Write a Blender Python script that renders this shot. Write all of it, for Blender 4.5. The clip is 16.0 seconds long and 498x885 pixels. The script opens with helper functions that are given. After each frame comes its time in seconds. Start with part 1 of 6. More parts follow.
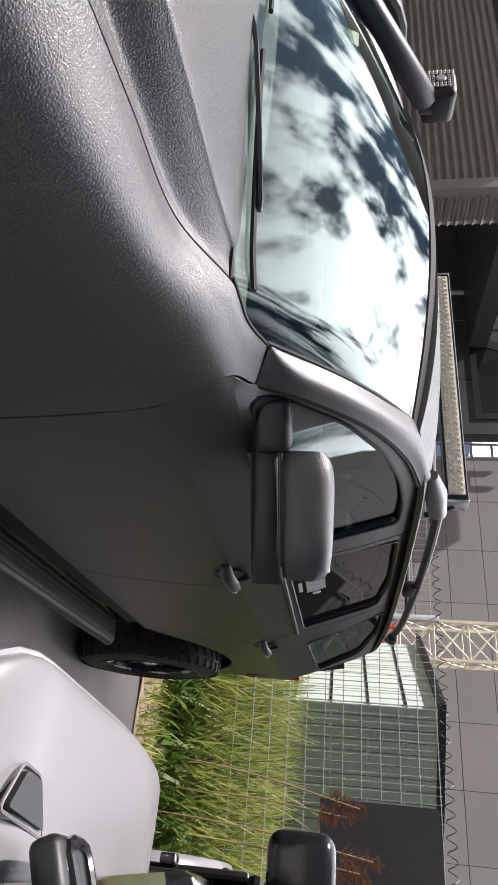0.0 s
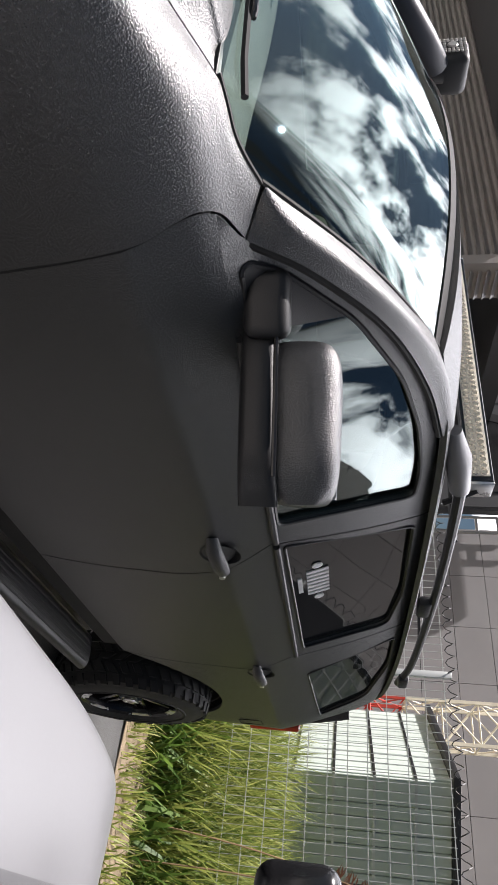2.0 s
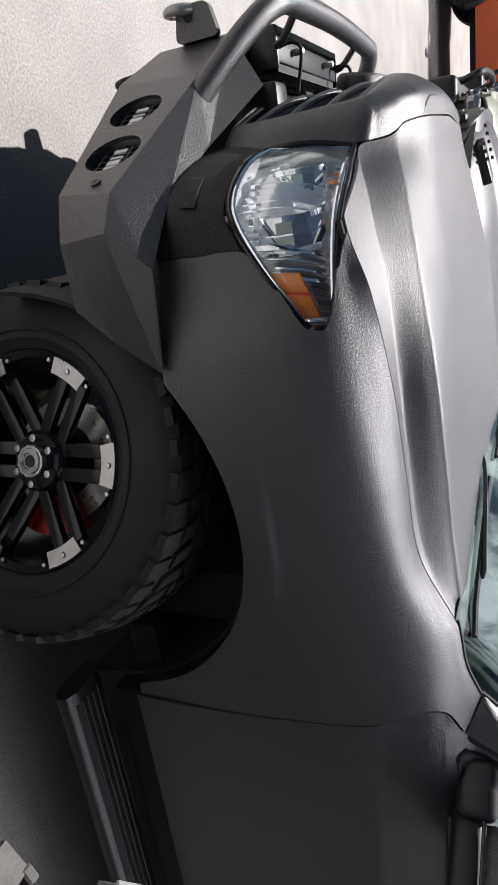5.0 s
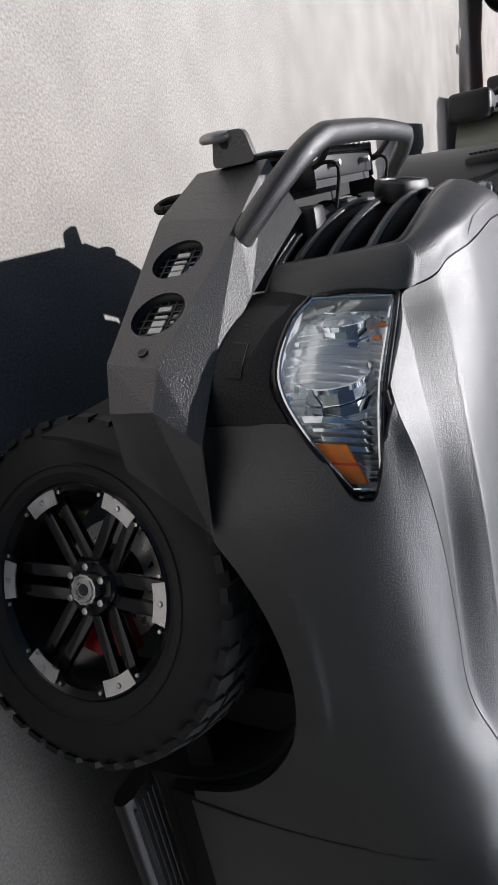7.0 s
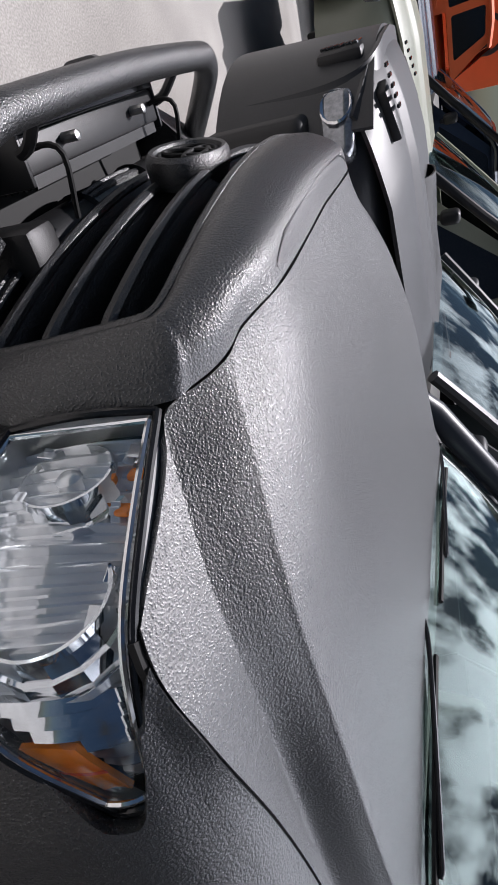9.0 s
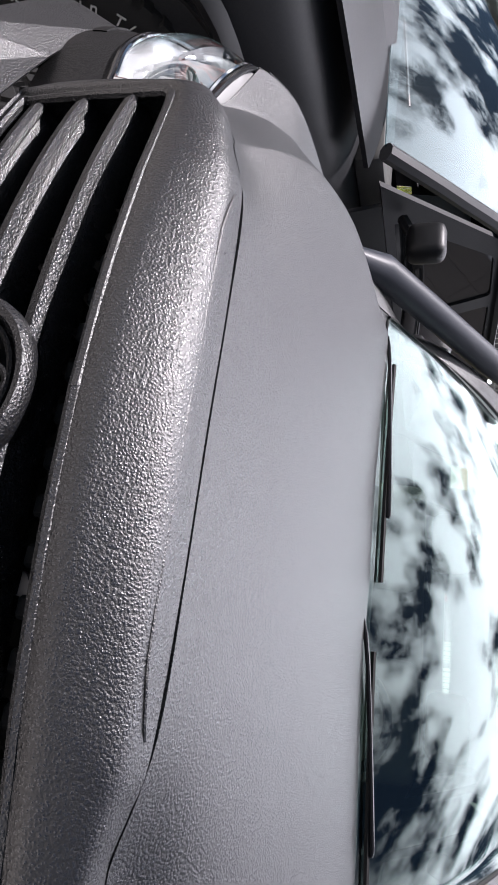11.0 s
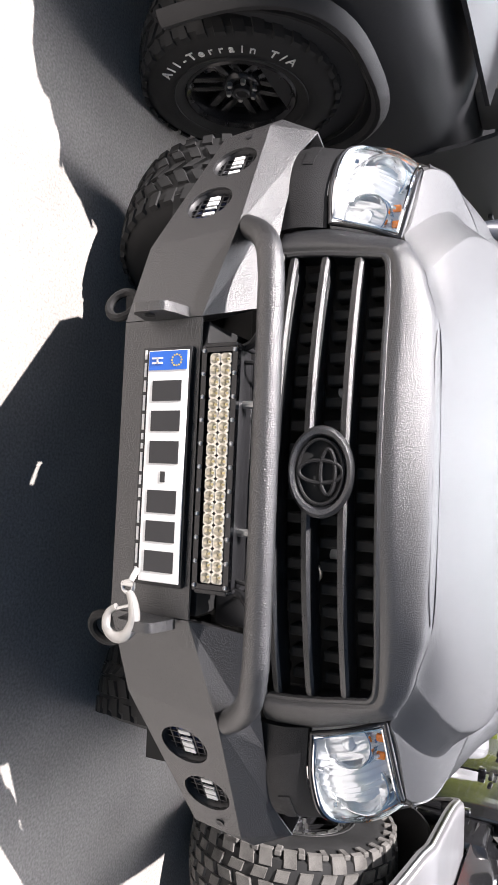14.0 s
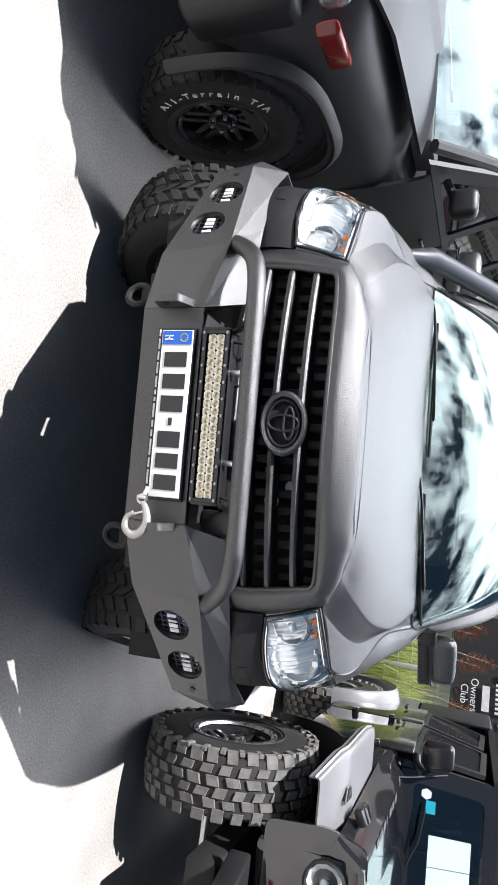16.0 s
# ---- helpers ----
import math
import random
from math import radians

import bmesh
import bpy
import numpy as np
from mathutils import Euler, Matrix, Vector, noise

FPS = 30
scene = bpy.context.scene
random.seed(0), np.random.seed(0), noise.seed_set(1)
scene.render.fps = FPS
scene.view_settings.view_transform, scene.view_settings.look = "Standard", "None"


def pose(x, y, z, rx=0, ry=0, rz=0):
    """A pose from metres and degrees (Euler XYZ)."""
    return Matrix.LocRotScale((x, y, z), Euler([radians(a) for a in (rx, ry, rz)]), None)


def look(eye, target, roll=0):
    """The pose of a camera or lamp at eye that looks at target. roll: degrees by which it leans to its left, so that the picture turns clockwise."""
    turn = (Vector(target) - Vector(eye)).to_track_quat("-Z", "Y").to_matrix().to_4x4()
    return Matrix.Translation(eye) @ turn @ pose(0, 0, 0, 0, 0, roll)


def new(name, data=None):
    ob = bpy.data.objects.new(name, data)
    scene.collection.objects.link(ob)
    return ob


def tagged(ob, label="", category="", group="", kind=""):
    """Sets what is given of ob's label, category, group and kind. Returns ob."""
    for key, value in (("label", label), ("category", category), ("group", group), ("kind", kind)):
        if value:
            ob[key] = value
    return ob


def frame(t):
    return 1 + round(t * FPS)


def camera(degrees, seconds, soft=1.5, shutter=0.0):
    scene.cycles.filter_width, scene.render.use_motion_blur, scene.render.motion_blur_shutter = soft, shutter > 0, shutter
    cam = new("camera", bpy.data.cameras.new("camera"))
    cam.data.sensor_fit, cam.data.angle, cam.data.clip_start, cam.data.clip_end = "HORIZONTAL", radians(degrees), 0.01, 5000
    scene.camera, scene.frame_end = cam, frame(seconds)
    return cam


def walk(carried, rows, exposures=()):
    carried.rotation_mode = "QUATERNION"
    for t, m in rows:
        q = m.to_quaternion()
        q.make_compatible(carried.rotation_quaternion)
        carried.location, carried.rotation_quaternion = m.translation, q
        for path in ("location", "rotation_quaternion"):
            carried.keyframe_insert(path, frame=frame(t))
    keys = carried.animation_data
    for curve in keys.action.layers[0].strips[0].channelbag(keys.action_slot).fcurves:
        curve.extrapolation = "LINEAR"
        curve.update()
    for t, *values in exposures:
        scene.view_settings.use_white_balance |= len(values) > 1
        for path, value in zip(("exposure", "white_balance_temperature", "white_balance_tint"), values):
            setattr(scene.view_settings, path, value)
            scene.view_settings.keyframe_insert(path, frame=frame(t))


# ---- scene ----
cam = camera(42.8, 16.0)
PATH = [
    (0, (1.66, 0.452, 1.662), (0.711, 2.189, 1.37), 90.8),
    (0.5, (1.716, 0.583, 1.665), (0.805, 2.352, 1.465), 90.6),
    (1, (1.693, 0.754, 1.668), (0.795, 2.535, 1.533), 92.6),
    (1.5, (1.743, 0.858, 1.661), (0.725, 2.572, 1.501), 91.1),
    (2, (1.828, 0.905, 1.653), (0.682, 2.516, 1.349), 90.9),
    (2.5, (1.801, 0.842, 1.584), (0.431, 2.24, 1.172), 89.7),
    (3, (1.82, 0.774, 1.631), (0.268, 1.936, 1.14), 92.0),
    (3.5, (1.891, 0.639, 1.616), (0.308, 1.733, 1.07), 92.0),
    (4, (1.972, 0.554, 1.609), (0.3, 1.353, 0.859), 90.5),
    (4.5, (2.051, 0.511, 1.618), (0.368, 1.215, 0.799), 91.8),
    (6.8, (2.028, 0.067, 1.574), (0.367, 0.73, 0.679), 89.8),
    (7, (1.941, 0.086, 1.585), (0.324, 0.803, 0.652), 90.8),
    (7.5, (1.788, 0.071, 1.596), (0.092, 0.693, 0.737), 90.0),
    (8, (1.586, 0.02, 1.611), (-0.011, 0.9, 0.789), 89.9),
    (8.5, (1.424, 0.005, 1.613), (-0.109, 1.04, 0.852), 88.6),
    (9, (1.182, -0.011, 1.604), (-0.378, 1.028, 0.905), 87.1),
    (9.5, (0.943, -0.123, 1.6), (-0.415, 1.225, 1.018), 92.2),
    (12, (0.041, -0.541, 1.61), (-0.198, 1.274, 0.804), 90.2),
    (12.5, (0.055, -0.681, 1.564), (-0.038, 1.106, 0.671), 89.9),
    (13, (0.021, -0.877, 1.573), (-0.022, 0.919, 0.693), 89.2),
    (13.5, (-0.039, -1.044, 1.585), (-0.018, 0.751, 0.702), 92.5),
    (14, (0.018, -1.2, 1.585), (-0.09, 0.598, 0.714), 90.9),
    (14.5, (0.08, -1.36, 1.629), (0.0, 0.436, 0.751), 91.4),
    (15, (0.02, -1.541, 1.668), (-0.186, 0.302, 0.919), 89.9),
    (15.5, (0.051, -1.654, 1.692), (-0.069, 0.208, 0.974), 92.1),
    (16, (0.182, -1.751, 1.698), (0.067, 0.124, 1.013), 93.6),
]
walk(cam, [(t, look(e, g, r)) for t, e, g, r in PATH], exposures=[(0, .75, 6600, 18), (2.5, .85, 6550, 17), (3.5, .85, 6550, 17), (4.5, .6, 6450, 16), (7, .2, 6250, 14), (8, .25, 6300, 13), (8.5, .22, 6250, 15), (9.5, -.05, 6200, 19), (12, 1.05, 6450, 21), (13, 1.35, 6500, 18), (14.5, 1.3, 6500, 17), (15, 1.3, 6400, 15), (16, 1.15, 6200, 13)])

# ---- world, sun ----
SUN_TO = Vector((-0.62, -0.20, 1.0)).normalized()
world = bpy.data.worlds.new("sky")
scene.world = world
world.use_nodes = True
wn, wl = world.node_tree.nodes, world.node_tree.links
sky = wn.new("ShaderNodeTexSky")
sky.sky_type = 'NISHITA'
sky.sun_disc = False
sky.sun_elevation = math.asin(SUN_TO.z)
sky.sun_rotation = math.atan2(SUN_TO.x, SUN_TO.y)
sky_gain = wn.new("ShaderNodeMix")
sky_gain.data_type = 'RGBA'
sky_gain.blend_type = 'MULTIPLY'
sky_gain.inputs[0].default_value = 1.0
sky_gain.inputs[7].default_value = (0.022, 0.0245, 0.0245, 1)
wl.new(sky.outputs[0], sky_gain.inputs[6])
wcoord = wn.new("ShaderNodeTexCoord")
wmap = wn.new("ShaderNodeMapping")
wmap.inputs[3].default_value = (1.0, 1.0, 2.2)
wl.new(wcoord.outputs["Generated"], wmap.inputs[0])
cloud = wn.new("ShaderNodeTexNoise")
cloud.inputs["Scale"].default_value = 4.6
cloud.inputs["Detail"].default_value = 9
cloud.inputs["Roughness"].default_value = 0.60
wl.new(wmap.outputs[0], cloud.inputs["Vector"])
cramp = wn.new("ShaderNodeValToRGB")
cramp.color_ramp.elements[0].position = 0.55
cramp.color_ramp.elements[1].position = 0.67
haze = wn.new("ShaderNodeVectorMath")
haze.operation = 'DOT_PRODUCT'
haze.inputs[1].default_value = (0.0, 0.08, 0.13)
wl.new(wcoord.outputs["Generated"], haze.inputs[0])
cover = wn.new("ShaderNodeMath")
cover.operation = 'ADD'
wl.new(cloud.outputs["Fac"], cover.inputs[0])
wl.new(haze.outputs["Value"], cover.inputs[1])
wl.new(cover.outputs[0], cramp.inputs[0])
cmix = wn.new("ShaderNodeMix")
cmix.data_type = 'RGBA'
# added cloud glow towards +y, off the sun, to brighten the bonnet's reflections
glow_side = wn.new("ShaderNodeVectorMath")
glow_side.operation = 'DOT_PRODUCT'
glow_side.inputs[1].default_value = Vector((-0.34, 0.68, 0.55)).normalized()
wl.new(wcoord.outputs["Generated"], glow_side.inputs[0])
lit = wn.new("ShaderNodeMapRange")
lit.inputs["From Min"].default_value = 0.45
lit.inputs["From Max"].default_value = 0.95
lit.inputs["To Min"].default_value = 0.03
lit.inputs["To Max"].default_value = 3.8
wl.new(glow_side.outputs["Value"], lit.inputs["Value"])
white = wn.new("ShaderNodeVectorMath")
white.operation = 'SCALE'
white.inputs[0].default_value = (1.0, 1.03, 1.06)
wl.new(lit.outputs[0], white.inputs["Scale"])
wl.new(white.outputs[0], cmix.inputs[7])
wl.new(cramp.outputs[0], cmix.inputs[0])
wl.new(sky_gain.outputs[2], cmix.inputs[6])
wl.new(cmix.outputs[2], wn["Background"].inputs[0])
wn["Background"].inputs[1].default_value = 1.0
sun_data = bpy.data.lights.new("sun", 'SUN')
sun_data.energy = 5.0
sun_data.angle = radians(0.5)
sun_data.color = (1.0, 0.975, 0.94)
sun = new("sun", sun_data)
sun.matrix_world = look(SUN_TO * 30, (0, 0, 0))

# ---- materials ----
def shader(name, color=(0.5, 0.5, 0.5), rough=0.5, metal=0.0, spec=0.5, coat=0.0, vary=0.0, vscale=3.0, bump=0.0, bscale=200.0, bdetail=2.0,
           rvary=0.0, rand=0.0, fine=0.0, bdist=0.002):
    m = bpy.data.materials.new(name)
    m.use_nodes = True
    n, l = m.node_tree.nodes, m.node_tree.links
    b = n["Principled BSDF"]
    b.inputs["Base Color"].default_value = (*color, 1)
    b.inputs["Roughness"].default_value = rough
    b.inputs["Metallic"].default_value = metal
    b.inputs["Specular IOR Level"].default_value = spec
    b.inputs["Coat Weight"].default_value = coat
    b.inputs["Coat Roughness"].default_value = 0.06
    tc = n.new("ShaderNodeTexCoord")
    if vary or rvary or rand or fine:
        big = n.new("ShaderNodeTexNoise")
        big.inputs["Scale"].default_value = vscale
        big.inputs["Detail"].default_value = 6
        l.new(tc.outputs["Object"], big.inputs["Vector"])
        val = n.new("ShaderNodeMapRange")
        val.inputs["To Min"].default_value = 1 - vary
        val.inputs["To Max"].default_value = 1 + vary
        val.inputs["From Min"].default_value = 0.3
        val.inputs["From Max"].default_value = 0.7
        l.new(big.outputs["Fac"], val.inputs["Value"])
        out = val.outputs[0]
        if fine:
            sm = n.new("ShaderNodeTexNoise")
            sm.inputs["Scale"].default_value = vscale * 40
            sm.inputs["Detail"].default_value = 3
            l.new(tc.outputs["Object"], sm.inputs["Vector"])
            v2 = n.new("ShaderNodeMapRange")
            v2.inputs["To Min"].default_value = 1 - fine
            v2.inputs["To Max"].default_value = 1 + fine
            v2.inputs["From Min"].default_value = 0.3
            v2.inputs["From Max"].default_value = 0.7
            l.new(sm.outputs["Fac"], v2.inputs["Value"])
            mu = n.new("ShaderNodeMath")
            mu.operation = 'MULTIPLY'
            l.new(out, mu.inputs[0])
            l.new(v2.outputs[0], mu.inputs[1])
            out = mu.outputs[0]
        if rand:
            oi = n.new("ShaderNodeObjectInfo")
            v3 = n.new("ShaderNodeMapRange")
            v3.inputs["To Min"].default_value = 1 - rand
            v3.inputs["To Max"].default_value = 1 + rand
            l.new(oi.outputs["Random"], v3.inputs["Value"])
            mu2 = n.new("ShaderNodeMath")
            mu2.operation = 'MULTIPLY'
            l.new(out, mu2.inputs[0])
            l.new(v3.outputs[0], mu2.inputs[1])
            out = mu2.outputs[0]
        sc = n.new("ShaderNodeVectorMath")
        sc.operation = 'SCALE'
        sc.inputs[0].default_value = color
        l.new(out, sc.inputs["Scale"])
        l.new(sc.outputs[0], b.inputs["Base Color"])
        if rvary:
            rr = n.new("ShaderNodeMapRange")
            rr.inputs["From Min"].default_value = 0.3
            rr.inputs["From Max"].default_value = 0.7
            rr.inputs["To Min"].default_value = max(0.02, rough - rvary)
            rr.inputs["To Max"].default_value = min(1, rough + rvary)
            l.new(big.outputs["Fac"], rr.inputs["Value"])
            l.new(rr.outputs[0], b.inputs["Roughness"])
    if bump:
        g = n.new("ShaderNodeTexNoise")
        g.inputs["Scale"].default_value = bscale
        g.inputs["Detail"].default_value = bdetail
        l.new(tc.outputs["Object"], g.inputs["Vector"])
        bp = n.new("ShaderNodeBump")
        bp.inputs["Strength"].default_value = bump
        bp.inputs["Distance"].default_value = bdist
        l.new(g.outputs["Fac"], bp.inputs["Height"])
        l.new(bp.outputs[0], b.inputs["Normal"])
    return m


def liner_paint(name, color, rough=0.30, grain=300.0, strength=0.8, dist=0.0010, ior=1.6):
    """Sprayed bed-liner coat: small glossy pimples between dull hollows."""
    m = shader(name, color, rough, spec=0.66, vary=0.08, vscale=2.2)
    n, l = m.node_tree.nodes, m.node_tree.links
    p = n["Principled BSDF"]
    p.inputs["IOR"].default_value = ior
    tc = n.new("ShaderNodeTexCoord")
    v = n.new("ShaderNodeTexVoronoi")
    v.feature = 'F1'
    v.inputs["Scale"].default_value = grain
    l.new(tc.outputs["Object"], v.inputs["Vector"])
    g = n.new("ShaderNodeTexNoise")
    g.inputs["Scale"].default_value = grain * 1.7
    g.inputs["Detail"].default_value = 2
    g.inputs["Roughness"].default_value = 0.6
    l.new(tc.outputs["Object"], g.inputs["Vector"])
    mix = n.new("ShaderNodeMath")
    mix.operation = 'SUBTRACT'
    l.new(g.outputs["Fac"], mix.inputs[0])
    l.new(v.outputs["Distance"], mix.inputs[1])
    bp = n.new("ShaderNodeBump")
    bp.inputs["Strength"].default_value = strength
    bp.inputs["Distance"].default_value = dist
    l.new(mix.outputs[0], bp.inputs["Height"])
    l.new(bp.outputs[0], p.inputs["Normal"])
    # glints put into the colour: tips paler, hollows darker; tips are also smoother
    tip = n.new("ShaderNodeMapRange")
    tip.inputs["From Min"].default_value = -0.10
    tip.inputs["From Max"].default_value = 0.28
    tip.inputs["To Min"].default_value = 0.15
    tip.inputs["To Max"].default_value = 2.4
    l.new(mix.outputs[0], tip.inputs["Value"])
    old = p.inputs["Base Color"].links[0].from_socket
    sc = n.new("ShaderNodeVectorMath")
    sc.operation = 'SCALE'
    l.new(old, sc.inputs[0])
    l.new(tip.outputs[0], sc.inputs["Scale"])
    l.new(sc.outputs[0], p.inputs["Base Color"])
    rg = n.new("ShaderNodeMapRange")
    rg.inputs["From Min"].default_value = -0.10
    rg.inputs["From Max"].default_value = 0.28
    rg.inputs["To Min"].default_value = rough + 0.18
    rg.inputs["To Max"].default_value = rough - 0.06
    l.new(mix.outputs[0], rg.inputs["Value"])
    l.new(rg.outputs[0], p.inputs["Roughness"])
    return m


def pane_glass(name, tint, gloss_rough=0.0, base=0.05):
    m = bpy.data.materials.new(name)
    m.use_nodes = True
    n, l = m.node_tree.nodes, m.node_tree.links
    n.remove(n["Principled BSDF"])
    tr = n.new("ShaderNodeBsdfTransparent")
    tr.inputs[0].default_value = (*tint, 1)
    gl = n.new("ShaderNodeBsdfGlossy")
    gl.inputs["Roughness"].default_value = gloss_rough
    gl.inputs["Color"].default_value = (0.88, 0.97, 0.96, 1)
    lw = n.new("ShaderNodeLayerWeight")
    lw.inputs[0].default_value = 0.5
    pw = n.new("ShaderNodeMath")
    pw.operation = 'POWER'
    pw.inputs[1].default_value = 4.0
    l.new(lw.outputs["Facing"], pw.inputs[0])
    fr = n.new("ShaderNodeMapRange")
    fr.inputs["To Min"].default_value = base
    l.new(pw.outputs[0], fr.inputs["Value"])
    mx = n.new("ShaderNodeMixShader")
    l.new(fr.outputs[0], mx.inputs[0])
    l.new(tr.outputs[0], mx.inputs[1])
    l.new(gl.outputs[0], mx.inputs[2])
    l.new(mx.outputs[0], n["Material Output"].inputs[0])
    return m


PAINT = liner_paint("grey_liner_paint", (0.0072, 0.0078, 0.0098), rough=0.29, grain=290.0, strength=1.0, dist=0.0008, ior=1.78)
PAINT_DARK = liner_paint("dark_liner_paint", (0.006, 0.006, 0.0067), rough=0.48, grain=330.0, strength=1.0, dist=0.0006, ior=1.4)
STEEL_LINER = liner_paint("bumper_liner", (0.011, 0.011, 0.012), rough=0.29, grain=270, strength=1.0, dist=0.0009, ior=1.75)
PLASTIC = shader("black_plastic", (0.011, 0.011, 0.012), 0.45, vary=0.15, vscale=6, bump=0.25, bscale=500, fine=0.1)
PLASTIC_GLOSS = shader("gloss_black", (0.012, 0.012, 0.013), 0.18, vary=0.1, rvary=0.06, bump=0.02, bscale=30)
BLACK = shader("matt_black", (0.008, 0.008, 0.008), 0.75, vary=0.2)
RUBBER = shader("tyre_rubber", (0.014, 0.014, 0.014), 0.72, vary=0.25, vscale=9, bump=0.3, bscale=260, fine=0.2, rvary=0.1)
RUBBER_DUSTY = shader("dusty_tread", (0.115, 0.110, 0.102), 0.85, vary=0.35, vscale=14, bump=0.4, bscale=220, fine=0.3)
CHROME = shader("chrome", (0.86, 0.87, 0.88), 0.06, metal=1.0, vary=0.04, vscale=12, rvary=0.03)
STEEL = shader("brushed_steel", (0.62, 0.62, 0.61), 0.32, metal=1.0, vary=0.12, vscale=20, rvary=0.1, bump=0.05, bscale=300)
ALU = shader("machined_aluminium", (0.70, 0.70, 0.70), 0.35, metal=0.9, vary=0.1, vscale=25, rvary=0.1)
RED = shader("red_caliper_paint", (0.45, 0.02, 0.02), 0.35, vary=0.15, vscale=20, bump=0.1, bscale=200)
AMBER = shader("amber_plastic", (0.95, 0.27, 0.03), 0.18, spec=0.6, vary=0.12, vscale=30, bump=0.25, bscale=90)
RED_LENS = shader("red_lens", (0.14, 0.012, 0.010), 0.15, vary=0.15, vscale=20, bump=0.1, bscale=120)
ORANGE_LENS = shader("orange_red_lens", (0.60, 0.07, 0.02), 0.15, vary=0.15, vscale=20, bump=0.1, bscale=120)
WHITE_PAINT = shader("white_plate", (0.80, 0.80, 0.78), 0.35, vary=0.04, vscale=8, rvary=0.08, fine=0.02)
WHITE_LETTER = shader("white_rubber_letter", (0.72, 0.72, 0.70), 0.6, vary=0.12, vscale=25)
EU_BLUE = shader("plate_blue", (0.01, 0.13, 0.60), 0.4, vary=0.05)
YELLOW = shader("yellow_star", (0.8, 0.62, 0.05), 0.4, vary=0.05)
LED_CELL = shader("led_cell", (0.86, 0.82, 0.72), 0.16, metal=0.65, vary=0.12, vscale=60, rvary=0.06)
LED_CHIP = shader("led_chip", (0.62, 0.52, 0.25), 0.3, vary=0.15, vscale=50)
GLASS = pane_glass("windscreen_glass", (0.74, 0.84, 0.80), 0.0, 0.12)
GLASS_SIDE = pane_glass("side_window_glass", (0.52, 0.58, 0.56), 0.0, 0.16)
GLASS_DARK = shader("privacy_glass", (0.012, 0.013, 0.014), 0.03, spec=0.7, vary=0.1, vscale=4)
LENS = pane_glass("headlamp_lens", (0.96, 0.97, 0.98), 0.02, 0.04)
INTERIOR = shader("grey_interior_trim", (0.13, 0.13, 0.125), 0.65, vary=0.12, vscale=8, bump=0.2, bscale=300)
SEAT = shader("tan_grey_leather", (0.24, 0.21, 0.17), 0.55, vary=0.12, vscale=8, bump=0.15, bscale=150)
GREY_FLARE = shader("silver_grey_flare", (0.15, 0.15, 0.155), 0.36, spec=0.5, vary=0.05, vscale=3, rvary=0.05, bump=0.03, bscale=80)
JEEP_BLACK = shader("jeep_black_paint", (0.012, 0.012, 0.013), 0.10, coat=1.0, vary=0.15, vscale=2, rvary=0.03, bump=0.004, bscale=25)
DARK_PAINT = shader("dark_metallic_paint", (0.030, 0.031, 0.034), 0.46, coat=0.0, vary=0.12, vscale=3, fine=0.1)
NAVY_PAINT = shader("navy_paint", (0.02, 0.03, 0.055), 0.25, coat=0.8, vary=0.12, vscale=3)
BEIGE_PAINT = shader("beige_green_paint", (0.24, 0.25, 0.19), 0.4, coat=0.3, vary=0.1, vscale=3)
SILVER_PAINT = shader("silver_paint", (0.45, 0.46, 0.47), 0.3, metal=0.4, coat=0.6, vary=0.06, vscale=3)
BRACKET = shader("black_steel", (0.014, 0.014, 0.015), 0.4, vary=0.15, bump=0.05)
DARK_BAR = shader("dark_print", (0.02, 0.02, 0.022), 0.5, vary=0.1)
BLUE_REFLECT = shader("blue_lamp_glass", (0.10, 0.13, 0.32), 0.08, metal=0.7, vary=0.2, vscale=40)
GREY_REFLECT = shader("grey_lamp_glass", (0.30, 0.31, 0.33), 0.12, metal=0.7, vary=0.3, vscale=50)
DRY = shader("dry_stem", (0.30, 0.20, 0.11), 0.8, vary=0.2, rand=0.1)
NAVY_PLASTIC = shader("navy_black_plastic", (0.018, 0.021, 0.030), 0.4, vary=0.15, bump=0.15, bscale=400)
LED_WHITE = shader("led_white", (0.74, 0.70, 0.60), 0.3, vary=0.15, vscale=40)
ROPE = shader("grey_winch_rope", (0.45, 0.45, 0.43), 0.6, vary=0.25, vscale=40, bump=0.4, bscale=400)
REFLECTOR = shader("lamp_reflector", (0.95, 0.95, 0.95), 0.08, metal=0.55, vary=0.03, vscale=30, rvary=0.08, bump=0.05, bscale=120)
GALV = shader("galvanised_steel", (0.42, 0.41, 0.39), 0.42, metal=0.5, vary=0.15, vscale=30, rvary=0.1, bump=0.08, bscale=200)

# ---- mesh helpers ----
def part(name, bm, material, parent=None, label="", smooth=True, sharp=35):
    me = bpy.data.meshes.new(name)
    bmesh.ops.recalc_face_normals(bm, faces=bm.faces[:]) if smooth != "keep" else None
    if smooth:
        for f in bm.faces:
            f.smooth = True
        lim = radians(sharp)
        for e in bm.edges:
            if len(e.link_faces) == 2 and e.calc_face_angle(0) > lim:
                e.smooth = False
    bm.to_mesh(me)
    bm.free()
    me.materials.append(material)
    ob = new(name, me)
    if parent:
        ob.parent = parent
    return tagged(ob, label)


def thing(name, label, category, loc=(0, 0, 0), group="", kind=""):
    return tagged(place(new(name), loc), label, category, group, kind)


def place(ob, loc):
    ob.location = loc
    return ob


